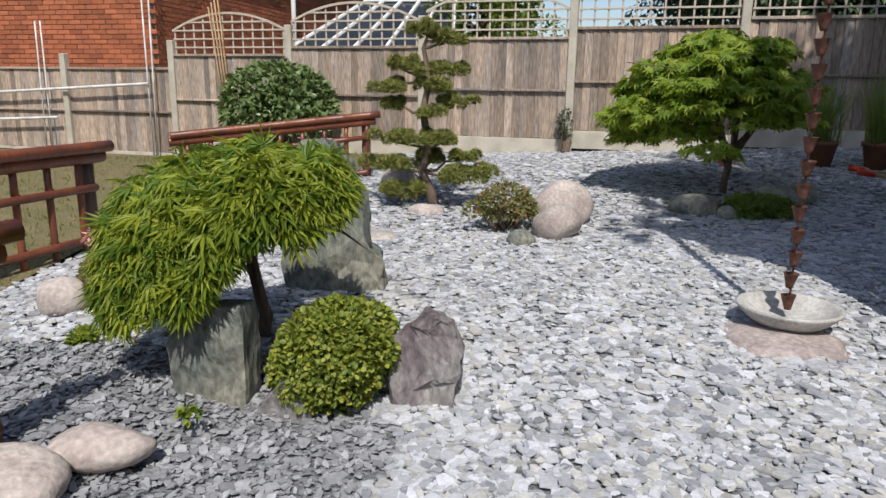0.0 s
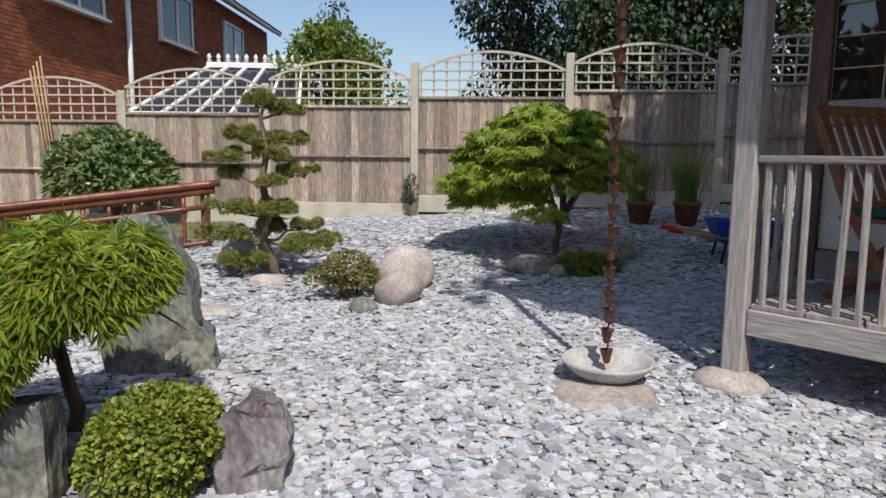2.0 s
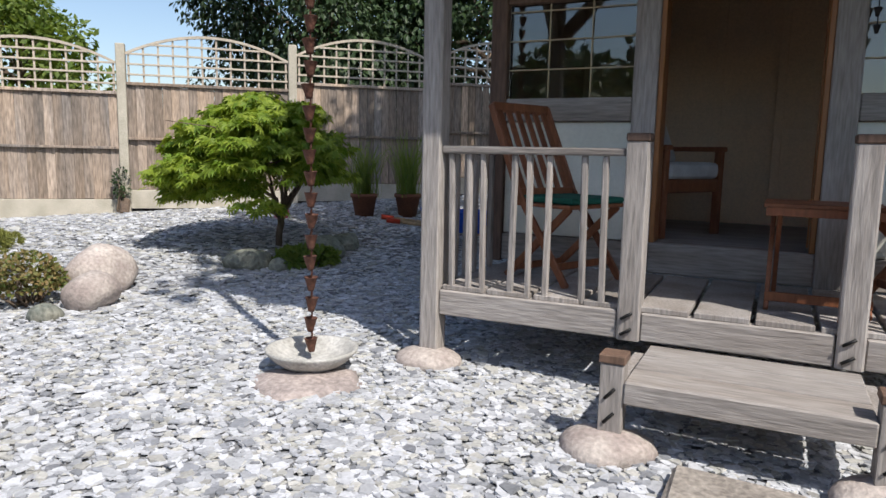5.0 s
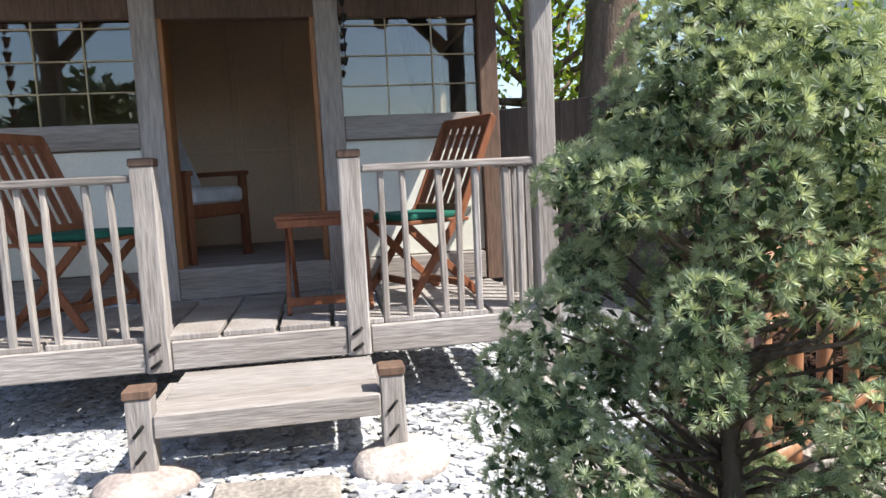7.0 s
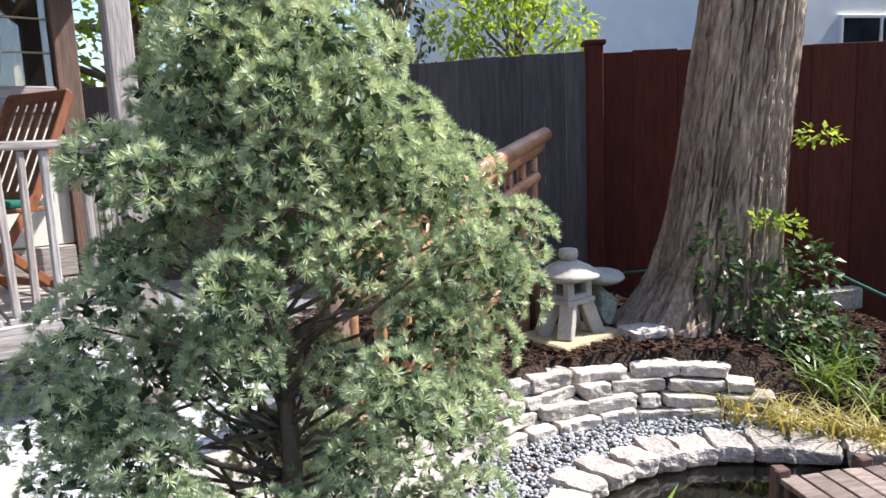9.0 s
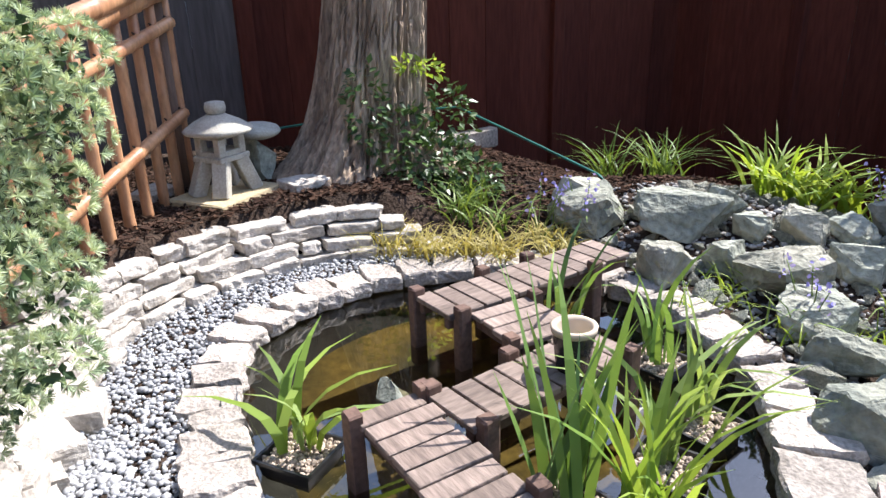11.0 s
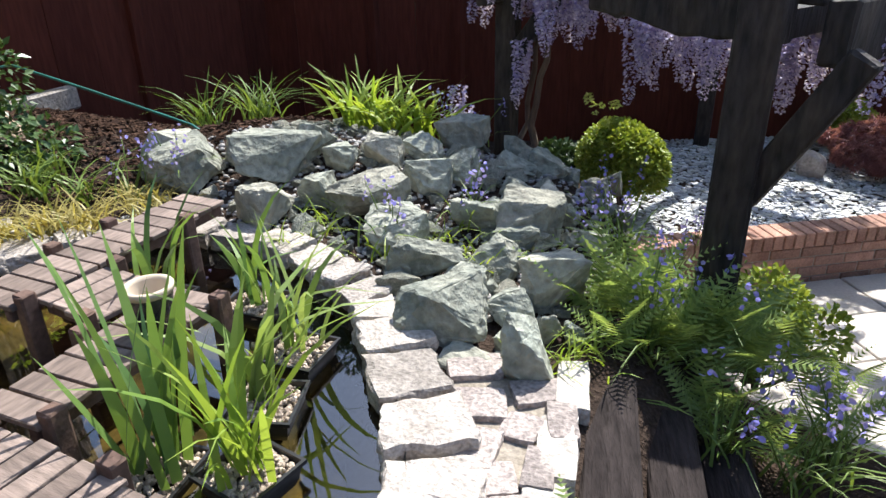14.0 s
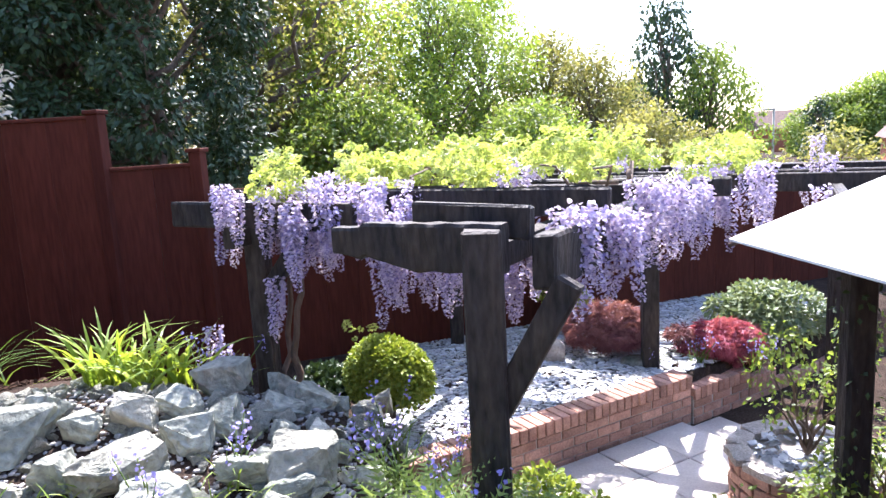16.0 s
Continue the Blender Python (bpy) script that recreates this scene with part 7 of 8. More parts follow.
def fern(x, y, z, n, L, seed, label="green fern with arching feathery fronds", spread=.55):
    g = np.random.default_rng(seed)
    a = g.uniform(0, 2 * math.pi, n)
    el = g.uniform(spread, 1.35, n)
    fwd = np.stack([np.cos(a) * np.cos(el), np.sin(a) * np.cos(el), np.sin(el)], 1)
    nr = np.stack([-np.cos(a) * np.sin(el), -np.sin(a) * np.sin(el), np.cos(el)], 1)
    t = thing("fern", label, "fern", "ferns by the pergola post", at=(x, y, z))
    for i, r in enumerate(turns(fwd, nr)):
        m = Matrix(r.tolist()).to_4x4() @ Matrix.Scale(L * g.uniform(.7, 1.1), 4)
        part("frond", FROND, None, t, m=Matrix.Translation((g.normal() * .03, g.normal() * .03, 0)) @ m)
    return t


FROND = np_mesh("frond", *frond_mesh(None, 1.0))
FROND.materials.append(FERN)
for k, (x, y, z, n, L) in enumerate(((.66, -3.05, -.55, 30, .46), (.56, -3.3, -.6, 26, .46), (.46, -3.02, -.62, 30, .48), (.30, -3.12, -.68, 28, .5), (.16, -3.3, -.78, 22, .44), (-.02, -3.45, -.88, 14, .40), (-.2, -3.55, -.98, 10, .40), (.28, -2.85, -.74, 16, .40), (.05, -2.95, -.86, 12, .38), (-.15, -3.15, -.92, 9, .40), (.58, -2.82, -.54, 14, .34), (.1, -3.9, -1.05, 8, .34))):
    fern(x, y, z, n, L, 800 + k)
fern(.47, -1.84, -.50, 15, .28, 820, "young yellow-green fern at the paving edge", .3)
fern(.66, -1.66, -.50, 6, .24, 821, "young yellow-green fern at the paving edge", .3)
BELL = leaf_mat("bluebell_flowers", (0.22, 0.20, 0.60), (0.36, 0.32, 0.75), glow=.3)
STRAP = leaf_mat("strap_leaves", (0.08, 0.14, 0.03), (0.18, 0.25, 0.05), glow=.3)


def flower_clump(x, y, z, seed, n=8, h=.3, tone=None, name="bluebell_clump", label="bluebells with violet-blue flowers over strap leaves", leaves=26, group="bluebell clumps"):
    g = np.random.default_rng(seed)
    t = thing(name, label, "flowers", group, at=(x, y, z))
    V, F = blades(leaves, g, h * .95, .6, .011, .9, .04, 4)
    part("leaves", np_mesh("leaves", V, F), STRAP, t)
    petals = []
    for i in range(n):
        e = np.array([g.normal() * h * .35, g.normal() * h * .35, h * g.uniform(.8, 1.2)])
        part("stem", limbs([(wander((0, 0, 0), e, g, 3, .05), np.linspace(.004, .002, 4))], 4), STRAP, t)
        P = np.array([e + np.array([g.normal() * .016, g.normal() * .016, -q * .013 + .03]) for q in range(9)])
        petals.append(P)
    P = np.concatenate(petals)
    if n:
        flowers = part("blossom", scatter("blossom", ROUND_LEAF[0], ROUND_LEAF[1], P, turns(g.normal(size=P.shape) + np.array([0, 0, -.6]), g.normal(size=P.shape)), g.uniform(.016, .028, len(P))), tone or BELL, t)
        tagged(flowers, kind="stuff")
    return t


for k, (x, y, z) in enumerate(((.2, -2.72, -.72), (-.02, -2.72, -.78), (-.14, -2.9, -.8), (.74, -3.55, -.5), (.36, -3.2, -.55), (.85, -3.95, -.55), (.5, -2.9, -.55))):
    flower_clump(x, y, z, 840 + k, 5, .32)
for k, (x, y) in enumerate(((3.05, -3.0), (2.95, -3.25), (1.93, -4.35), (1.85, -4.45), (1.4, -3.35), (1.62, -3.12), (1.5, -4.6), (1.25, -4.5))):
    flower_clump(x, y, height1(x, y), 860 + k, 4, .26, None, "violet_flowers", "small pale violet flowers among the rocks", 10, "violets in the rockery")
STRAW = leaf_mat("golden_grass", (0.26, 0.23, 0.06), (0.42, 0.36, 0.13), glow=.35)


def grass_clump(x, y, n, h, seed, m_, label, spread=.7, wide=.012, bend=1.0):
    V, F = blades(n, np.random.default_rng(seed), h, spread, wide, bend, .06, 5)
    return solo("grass_clump", np_mesh("grass_clump", V, F), m_, label, "ornamental grass", "grass clumps", m=pose(x, y, height1(x, y)))


for k, (x, y, h) in enumerate(((3.42, -2.30, .24), (3.27, -2.44, .2), (2.98, -2.66, .24), (3.12, -2.58, .2), (2.75, -2.9, .16), (2.95, -3.0, .16))):
    grass_clump(x, y, 75, h, 880 + k, STRAW, "arching golden variegated grass by the pond")
LUSH = leaf_mat("lush_grass", (0.15, 0.24, 0.03), (0.32, 0.40, 0.06), glow=.4)
for k, (x, y, h, n) in enumerate(((2.52, -4.28, .44, 42), (2.36, -4.36, .42, 36), (2.12, -4.32, .40, 36), (2.22, -4.2, .34, 24))):
    grass_clump(x, y, n, h, 890 + k, LUSH, "tall bright green strap-leaved clump behind the rocks", .5, .03, .8)
for k, (x, y, h, n) in enumerate(((3.3, -4.3, .42, 60), (3.55, -4.1, .4, 50), (3.45, -2.75, .3, 40), (3.6, -2.95, .3, 40), (3.3, -2.9, .28, 30))):
    grass_clump(x, y, n, h, 900 + k, STRAP, "dark green strap-leaved clump in the mulch", .6, .015, .8)
for k, (x, y) in enumerate(((1.62, -3.02), (1.42, -3.16), (2.05, -3.2), (1.98, -2.98), (1.2, -3.1), (.72, -2.62), (.66, -2.72))):
    grass_clump(x, y, 22, .15, 910 + k, LUSH, "small green tuft between the rocks", .8, .01, .9)
HOSE = mat("green_hose", (0.03, 0.16, 0.13), .1, 5, .4, 40, .05)
solo("garden_hose", tube([(5.1, -2.0, .02), (4.9, -2.9, .08), (4.5, -3.5, .12), (4.1, -3.65, -.02), (3.7, -3.75, -.14), (3.35, -3.75, -.2), (3.1, -3.7, -.28)], .009, 6), HOSE, "thin blue-green garden hose trailing past the tree", "hose")
solo("low_edging", box(.1, 1.2, .16, bevel=.015, jit=.006), PATH_STONE, "dull low stone edging under the red fence", "edging", m=pose(4.76, -3.5, -.22, 0, 0, 6))

# ---- pergola, wisteria and the lower garden ----
PERG = mat("black_stained_timber", (0.020, 0.020, 0.024), 0.5, 5, 0.6, 40, 0.7, hue=(0.052, 0.042, 0.034), stretch=(1, 1, 0.25), dist=0.02, spec=.15)
PL, PR_ = np.array([-.367, -.930]), np.array([.930, -.367])
P1 = np.array([.33, -3.5])


def pg(r, l, z):
    """A point of the pergola: r across it, l along it."""
    p = P1 + PR_ * r + PL * l
    return (p[0], p[1], z)


pergola = thing("pergola", "heavy black-stained timber pergola with braced posts", "pergola")
for r, l, zt, zl, w in ((0, 0, .64, -.9, .16), (1.72, .60, .66, -.95, .12), (0.0, 3.4, .56, -1.3, .14), (1.9, 3.5, .5, -1.3, .13), (-1.33, .72, .55, -1.45, .11), (-1.4, 3.6, .5, -1.5, .13)):
    part("post", beam(pg(r, l, zl), pg(r, l, zt), w, w, .012, .004, int(10 + l * 7)), PERG, pergola)
for r0, r1, l, z, w, h in ((1.0, 2.35, .58, .60, .07, .15), (-.16, .38, .14, .645, .07, .14), (-.28, 2.4, .95, .64, .07, .15), (-.55, 2.6, 1.75, .60, .07, .13), (-.7, 2.6, 2.55, .57, .07, .13), (-1.7, 2.6, 3.4, .52, .07, .14), (-1.9, 2.6, 4.3, .50, .07, .12), (-2.2, 2.4, 5.2, .50, .07, .12)):
    part("rafter", beam(pg(r0, l, z), pg(r1, l, z + .02), w, h, .01, .004, int(l * 13) + 3), PERG, pergola)
for r in (0.02, 1.75, -1.35):
    part("long_beam", beam(pg(r, .1 if r < 1 and r > -1 else .4, .50), pg(r, 5.4, .42), .08, .12, .01, .004, 5), PERG, pergola)
def worn_beam(r0, r1, l, z, w, h, seed):
    """A rough timber whose ends are cut to a taper, its edges split and uneven."""
    b = bmesh.new()
    n, rows_ = 40, []
    off = Vector((seed * 3.1, seed, 2))
    for i in range(n + 1):
        t = i / n
        r = r0 + (r1 - r0) * t
        hh = h * (1 - .42 * ss(.45, 1.0, t))
        top = z + h / 2 + .004 * noise.noise(Vector((r * 3, 1, 0)) + off) - .02 * (t > .8)
        bot = top - hh + .008 * noise.noise(Vector((r * 7, 5, 0)) + off)
        e = .006 * noise.noise(Vector((r * 14, 3, 1)) + off)
        row = []
        for dl, zz in ((-w / 2 + .008, top + e), (w / 2 - .008, top - e), (w / 2, top - .012), (w / 2 + e, (top + bot) / 2), (w / 2, bot + .01), (w / 2 - .01, bot), (-w / 2 + .01, bot - e), (-w / 2, bot + .012), (-w / 2 - e, (top + bot) / 2 + e), (-w / 2 + e, top - .014)):
            row.append(b.verts.new(pg(r, l + dl, zz)))
        rows_.append(row)
    for a_, c_ in zip(rows_, rows_[1:]):
        for k in range(10):
            b.faces.new((a_[k], a_[(k + 1) % 10], c_[(k + 1) % 10], c_[k]))
    b.faces.new(rows_[0][::-1])
    b.faces.new(rows_[-1])
    bmesh.ops.recalc_face_normals(b, faces=b.faces)
    return b


part("rafter", worn_beam(-.085, .72, .03, .555, .08, .2, 4), PERG, pergola)
part("brace", beam(pg(-.03, .02, -.12), pg(-.35, .03, .44), .07, .11, .01, .003), PERG, pergola)
part("brace", beam(pg(1.72, .60, .1), pg(1.36, .60, .52), .06, .09, .01, .003), PERG, pergola)
part("long_beam", beam(pg(-.23, .06, .50), pg(-.42, 3.4, .48), .10, .22, .01, .005, 8), PERG, pergola)

WLEAF = leaf_mat("wisteria_leaves", (0.23, 0.31, 0.065), (0.45, 0.51, 0.18), glow=.42)
LILAC = leaf_mat("wisteria_flowers", (0.25, 0.21, 0.48), (0.64, 0.59, 0.81), glow=.35, rough=.6)
wist = thing("wisteria", "wisteria in full lilac bloom over the pergola", "climbing plant")
g = np.random.default_rng(77)
stems = []
for k in range(14):
    a = (g.uniform(-.3, 1.7), g.uniform(.5, 3.5))
    b_ = (min(1.7, a[0] + g.normal() * .6), max(.3, a[1] + g.normal() * .8))
    stems.append((wander(pg(a[0], a[1], .68), pg(b_[0], b_[1], .8), g, 5, .12), np.linspace(.016, .006, 6)))
stems.append((wander(pg(1.66, .69, -.7), pg(1.45, .7, .6), g, 9, .03), np.linspace(.026, .016, 10)))
stems.append((wander(pg(1.72, .7, -.7), pg(1.6, .8, .6), g, 9, .03), np.linspace(.02, .014, 10)))
part("stem", limbs(stems, 6), BARK, wist, "twisted brown stems")


def raceme(seed, L=.30, n=300):
    """A hanging flower spike: whorls of small petals, full at the top and tapering to buds."""
    g = np.random.default_rng(seed)
    t = (np.arange(n) + g.uniform(0, 1, n)) / n
    a = np.arange(n) * 2.399 + g.normal(0, .25, n)
    r = (.044 * (1 - t) ** .45 + .006) * g.uniform(.55, 1.05, n)
    bow = .05 * math.sin(seed * 2.1)
    P = np.stack([np.cos(a) * r + bow * t * t, np.sin(a) * r, -t * L + g.normal(0, .006, n)], 1)
    fwd = np.stack([np.cos(a), np.sin(a), g.uniform(-.9, .1, n)], 1)
    return scatter("raceme", PETAL[0], PETAL[1], P, turns(fwd, g.normal(size=(n, 3)) * .6 + np.array([0, 0, 1.0])), .022 * (1.1 - .55 * t))


PETAL = (np.array([(0, 0, 0), (0.42, 0.35, 0.12), (0.36, 0.8, 0.02), (0, 0.95, -0.08), (-0.36, 0.8, 0.02), (-0.42, 0.35, 0.12)]), ROUND_LEAF[1])
RAC = [raceme(i, L) for i, L in enumerate((.26, .34, .42, .30))]
for me in RAC:
    me.materials.append(LILAC)
count = 0
for k in range(210):
    if k < 60:        # in bunches along the near side, over the ends of the rafters
        if k % 4 == 3:
            continue
        n_ = k // 4
        l = .30 + 4.2 * (n_ / 15) ** 1.25 + g.normal() * .05
        r, z = -.20 - .22 * min(l, 1.5) + g.normal() * .05 + .05 * math.sin(n_ * 2.3), .65 + .07 * math.sin(n_ * 1.7) + g.normal() * .035
    elif k < 134:
        r, l, z = g.uniform(.75, 1.9), g.uniform(.4, 1.2), g.uniform(.56, .84)
    elif k < 162:
        r, l, z = g.uniform(-.1, 1.0), g.uniform(.5, 1.2), g.uniform(.40, .52)
    else:
        r, l, z = g.uniform(-1.5, 2.0), g.uniform(1.2, 5.2), g.uniform(.5, .86)
    part("flower_raceme", RAC[k % 4], None, wist, m=pose(*pg(r, l, z), g.uniform(-9, 9), g.uniform(-9, 9), g.uniform(0, 360)) @ Matrix.Scale(1.08 if k < 60 else 1.0, 4))
for r, l, z in ((1.52, .5, .02), (1.62, .62, -.05), (2.02, .48, -.30), (1.98, .5, -.42)):
    part("flower_raceme", RAC[1], None, wist, m=pose(*pg(r, l, z + .25)))
blob = []
for k in range(84):
    r, l = g.uniform(-.75, 1.95), g.uniform(.45, 4.8)
    if (l < .9 and r < .5) or (r < .2 and k % 2):
        continue
    blob.append((np.array(pg(r, l, .75 + g.uniform(-.06, .19) * (1 if l < 2.5 else .3))), np.array([.17, .17, .085]) * g.uniform(.5, 1.15)))
PINN = (np.concatenate([LEAF[0] * np.array([.5, .42, 1]) + np.array([0, y, 0]) if s == 0 else (LEAF[0] @ np.array([[0, -s, 0], [s, 0, 0], [0, 0, 1]]).T) * np.array([.42, .5, 1]) + np.array([0, y, 0]) for s, y in ((0, .62), (1, .2), (-1, .2), (1, .45), (-1, .45), (1, .68), (-1, .68))]),
        np.concatenate([LEAF[1] + 4 * i for i in range(7)]))
part("foliage", leaf_cloud("foliage", blob, 380, .068, PINN, g, .35, .4, -.8, 1.0), WLEAF, wist, "fresh yellow-green leaves")
part("foliage", leaf_cloud("foliage", [((*pg(1.15, .75, -.12)[:2], -.1), (.07, .14, .05))], 110, .07, PINN, g, .3, .3, -1, 1), WLEAF, wist, "fresh yellow-green leaves")

# slate bed behind the brick wall
chips("lower_slate", (-3.2, 1.9, -9.2, -4.5), 1500, .046, 31, "loose pale slate chippings round the lower shrubs", SLATE, lambda x, y: ((x - .35) * -.6 + (y + 5.25) * .8 < -.10) & (x < 1.3 - .1 * y * 0) & (height(x, y) < -.8))


def brick_wall_run(p, q, ztop, courses, parent):
    """Courses of bricks under a row of bricks on edge."""
    p, q = np.array(p), np.array(q)
    L = np.linalg.norm(q - p)
    d = (q - p) / L
    a = math.degrees(math.atan2(d[1], d[0]))
    n = int(round(L / .0755))
    for i in range(n):
        c = p + d * (i + .5) * L / n
        part("coping_brick", EDGE_ME, None, parent, m=pose(c[0], c[1], ztop - .051 + rnd.uniform(-.002, .002), rnd.uniform(-1, 1), 0, a + rnd.uniform(-1, 1)))
    m_ = int(round(L / .225))
    for r in range(courses):
        off = .5 if r % 2 else 0
        for i in range(m_ + (1 if off else 0)):
            s0, s1 = max(0, (i - off) * L / m_), min(L, (i + 1 - off) * L / m_)
            if s1 - s0 < .04:
                continue
            c = p + d * (s0 + s1) / 2
            part("brick", BRICK_ME if s1 - s0 > .15 else HALF_ME, None, parent, m=pose(c[0], c[1], ztop - .104 - .0375 - r * .075, 0, 0, a + rnd.uniform(-.6, .6)))
    part("mortar_core", box(L, .16, .075 * courses + .07, (0, 0, 0)), MORTAR, parent, "", pose(*((p + q) / 2), ztop - .07 - (.075 * courses + .07) / 2, 0, 0, a))


EDGE_ME = bm_mesh("coping_brick", box(.0665, .205, .1, bevel=.005))
BRICK_ME = bm_mesh("brick", box(.215, .18, .066, bevel=.005))
HALF_ME = bm_mesh("brick", box(.103, .18, .066, bevel=.005))
for me in (EDGE_ME, BRICK_ME, HALF_ME):
    me.materials.append(BRICK)
bw = thing("garden_wall", "low orange brick retaining wall stepping down the slope", "brick wall")
for p, q, zt in (((1.15, -4.72), (.36, -5.27), -1.0), ((.34, -5.29), (-1.12, -6.36), -1.0), ((-1.14, -6.375), (-1.72, -6.82), -1.12), ((-1.74, -6.84), (-2.02, -7.06), -1.2), ((-2.04, -7.08), (-3.0, -7.85), -1.3)):
    brick_wall_run(p, q, zt, 4, bw)

# patio slabs
PAVE = mat("patio_slab", (0.52, 0.47, 0.42), 0.12, 4, 0.85, 60, 0.2, hue=(.44, .395, .35), per_object=.1)
patio = thing("patio", "pale stone paving slabs below the brick wall", "paving", kind="structure")
slab_me = bm_mesh("paving_slab", box(.44, .44, .05, bevel=.006))
slab_me.materials.append(PAVE)
wd_, wn_ = np.array([-.807, -.590]), np.array([-.590, .807])
for i in range(-1, 8):
    for j in range(3):
        c = np.array([.34, -5.29]) + wd_ * (i * .45 + .1 + (.0 if j % 2 else .0)) + wn_ * (.33 + j * .45)
        drop = 0 if i < 4 else .07 * (i - 3)
        part("paving_slab", slab_me, None, patio, m=pose(c[0], c[1], -1.375 - drop + rnd.uniform(-.002, .002), 0, 0, 36.2))
part("paving_edge", box(4.0, .05, .14, (0, 0, 0), .006), PAVE, patio, "", pose(*(np.array([.34, -5.29]) + wd_ * 1.45 + wn_ * 1.47), -1.44, 0, 0, 36.2))
for k, (x, y) in enumerate(((-.75, -4.05), (-.35, -3.75), (-1.05, -4.5))):
    solo("stepping_slab", stone_block(.42, .34, .05, 950 + k), PAVE, "pale stepping slab in the lower bed", "stepping stone", m=pose(x, y, height1(x, y) - .005, 0, 0, 30 * k))

# shrubs of the lower bed
BOXY = leaf_mat("golden_box", (0.145, 0.215, 0.027), (0.33, 0.385, 0.065), glow=.3)
CRIMSON = leaf_mat("red_maple", (0.17, 0.065, 0.08), (0.35, 0.17, 0.18), glow=.3)
MAGENTA = leaf_mat("pink_red_maple", (0.24, 0.045, 0.095), (0.44, 0.14, 0.20), glow=.35)
PALEGREEN = leaf_mat("pale_variegated", (0.10, 0.15, 0.07), (0.24, 0.29, 0.16), glow=.25)
bush("box_ball", "round golden-green clipped box by the rockery", (1.12, -5.42, -.93), (.31, .31, .30), BOXY, 301, 5200, .03, blobs=[((0, 0, .27), (.29, .29, .27)), ((.05, 0, .3), (.27, .28, .27)), ((-.04, .05, .26), (.28, .27, .27))])
bush("box_ball", "small dark green shrub behind the rockery", (1.62, -5.5, -.95), (.24, .2, .18), DARK_GREEN, 302, 1500, .05)
bush("red_maple", "mounded dark red lace-leaf maple in the slate bed", (-.62, -7.15, -1.08), (.40, .36, .24), CRIMSON, 303, 1000, .065, LACE_LEAF, .7)
bush("red_maple", "mounded bright crimson lace-leaf maple in the slate bed", (-1.66, -7.05, -1.2), (.34, .32, .22), MAGENTA, 304, 1000, .065, LACE_LEAF, .7)
bush("pale_shrub", "rounded pale green shrub beyond the red maples", (-2.35, -7.75, -1.2), (.5, .45, .3), PALEGREEN, 305, 1000, .07, LEAF, .4)
bush("box_ball", "small golden shrub behind the dark red maple", (-.35, -7.9, -1.1), (.25, .25, .24), BOXY, 306, 1600, .04)
bush("golden_shrub", "small yellow-green shrub beside the pergola post", (.12, -3.95, -1.2), (.2, .2, .3), BOXY, 307, 1500, .035)
for k, (x, y) in enumerate(((-1.35, -6.75), (-1.75, -6.6), (-.95, -6.75), (.55, -5.1), (.62, -4.75), (.75, -4.6))):
    flower_clump(x, y, -1.08, 960 + k, 6, .22, None, "violet_flowers", "small violet flowers at the wall's edge", 14, "violets in the lower bed")
grass_clump(.68, -4.62, 60, .3, 970, STRAP, "dark green strap-leaved clump by the rockery", .7, .014, .9)
stone_at("standing_rock", "pale rocks standing in the slate bed", (-.1, -6.9), (.22, .2, .26), 971, PALE)
stone_at("flat_rock", "flat dark rock beside the red maple", (-.85, -6.75), (.36, .24, .12), 972, SLAB)

# round brick planter with slate and a thin shrub
pl = thing("brick_planter", "round brick planter with stone coping and slate mulch", "planter", at=(-1.52, -4.9, -1.02))
ob_me = bm_mesh("brick", box(.205, .1, .066, bevel=.005))
ob_me.materials.append(BRICK)
for r in range(6):
    for k in range(13):
        a = 2 * math.pi * (k + .5 * (r % 2)) / 13
        part("brick", ob_me, None, pl, m=pose(.40 * math.cos(a), .40 * math.sin(a), -.04 - r * .075, 0, 0, math.degrees(a) + 90))
part("mortar_core", lathe([(.05, -.5), (.42, -.5), (.42, -.02), (.34, -.01), (.3, -.03)], 28), MORTAR, pl)
for k in range(11):
    a = 2 * math.pi * k / 11
    part("coping_stone", stone_block(.23, .15, .045, 980 + k, .008, .008), COPE, pl, m=pose(.40 * math.cos(a), .40 * math.sin(a), -.01, 0, 0, math.degrees(a) + 90))
k = 160
cv = np.array([(-.5, -.3, 0), (.4, -.4, 0), (.5, .3, 0), (-.3, .4, 0), (-.5, -.3, .12), (.4, -.4, .12), (.5, .3, .12), (-.3, .4, .12)])
aa, rr_ = g.uniform(0, 2 * math.pi, k), .33 * np.sqrt(g.uniform(0, 1, k))
part("slate_mulch", scatter("slate_mulch", cv, tfb, np.column_stack([rr_ * np.cos(aa), rr_ * np.sin(aa), g.uniform(-.02, .03, k)]), turns(g.normal(size=(k, 3)) * np.array([1, 1, .2]), np.column_stack([g.normal(0, .3, (k, 2)), np.ones(k)])), g.uniform(.04, .09, k)), SLATE, pl)
tm = thing("planter_shrub", "thin open maple growing in the brick planter", "shrub", at=(-1.5, -4.9, -1.0))
pts = [((.18 * math.cos(i * 1.9) * (1 + i * .07), .2 * math.sin(i * 1.9), .3 + .06 * i)) for i in range(9)]
part("stem", limbs([(wander((0, 0, 0), p, g, 5, .08), np.linspace(.013, .004, 6)) for p in pts] + [(wander((-.05, .1, .05), (-.75, .1, .16), g, 5, .06), np.linspace(.016, .008, 6))], 6), BARK, tm)
part("leaves", leaf_cloud("leaves", [(np.array(p), np.array([.17, .17, .12])) for p in pts], 260, .042, LEAF, g, .4, .2, -1, 1.2), FAR_GREEN, tm)
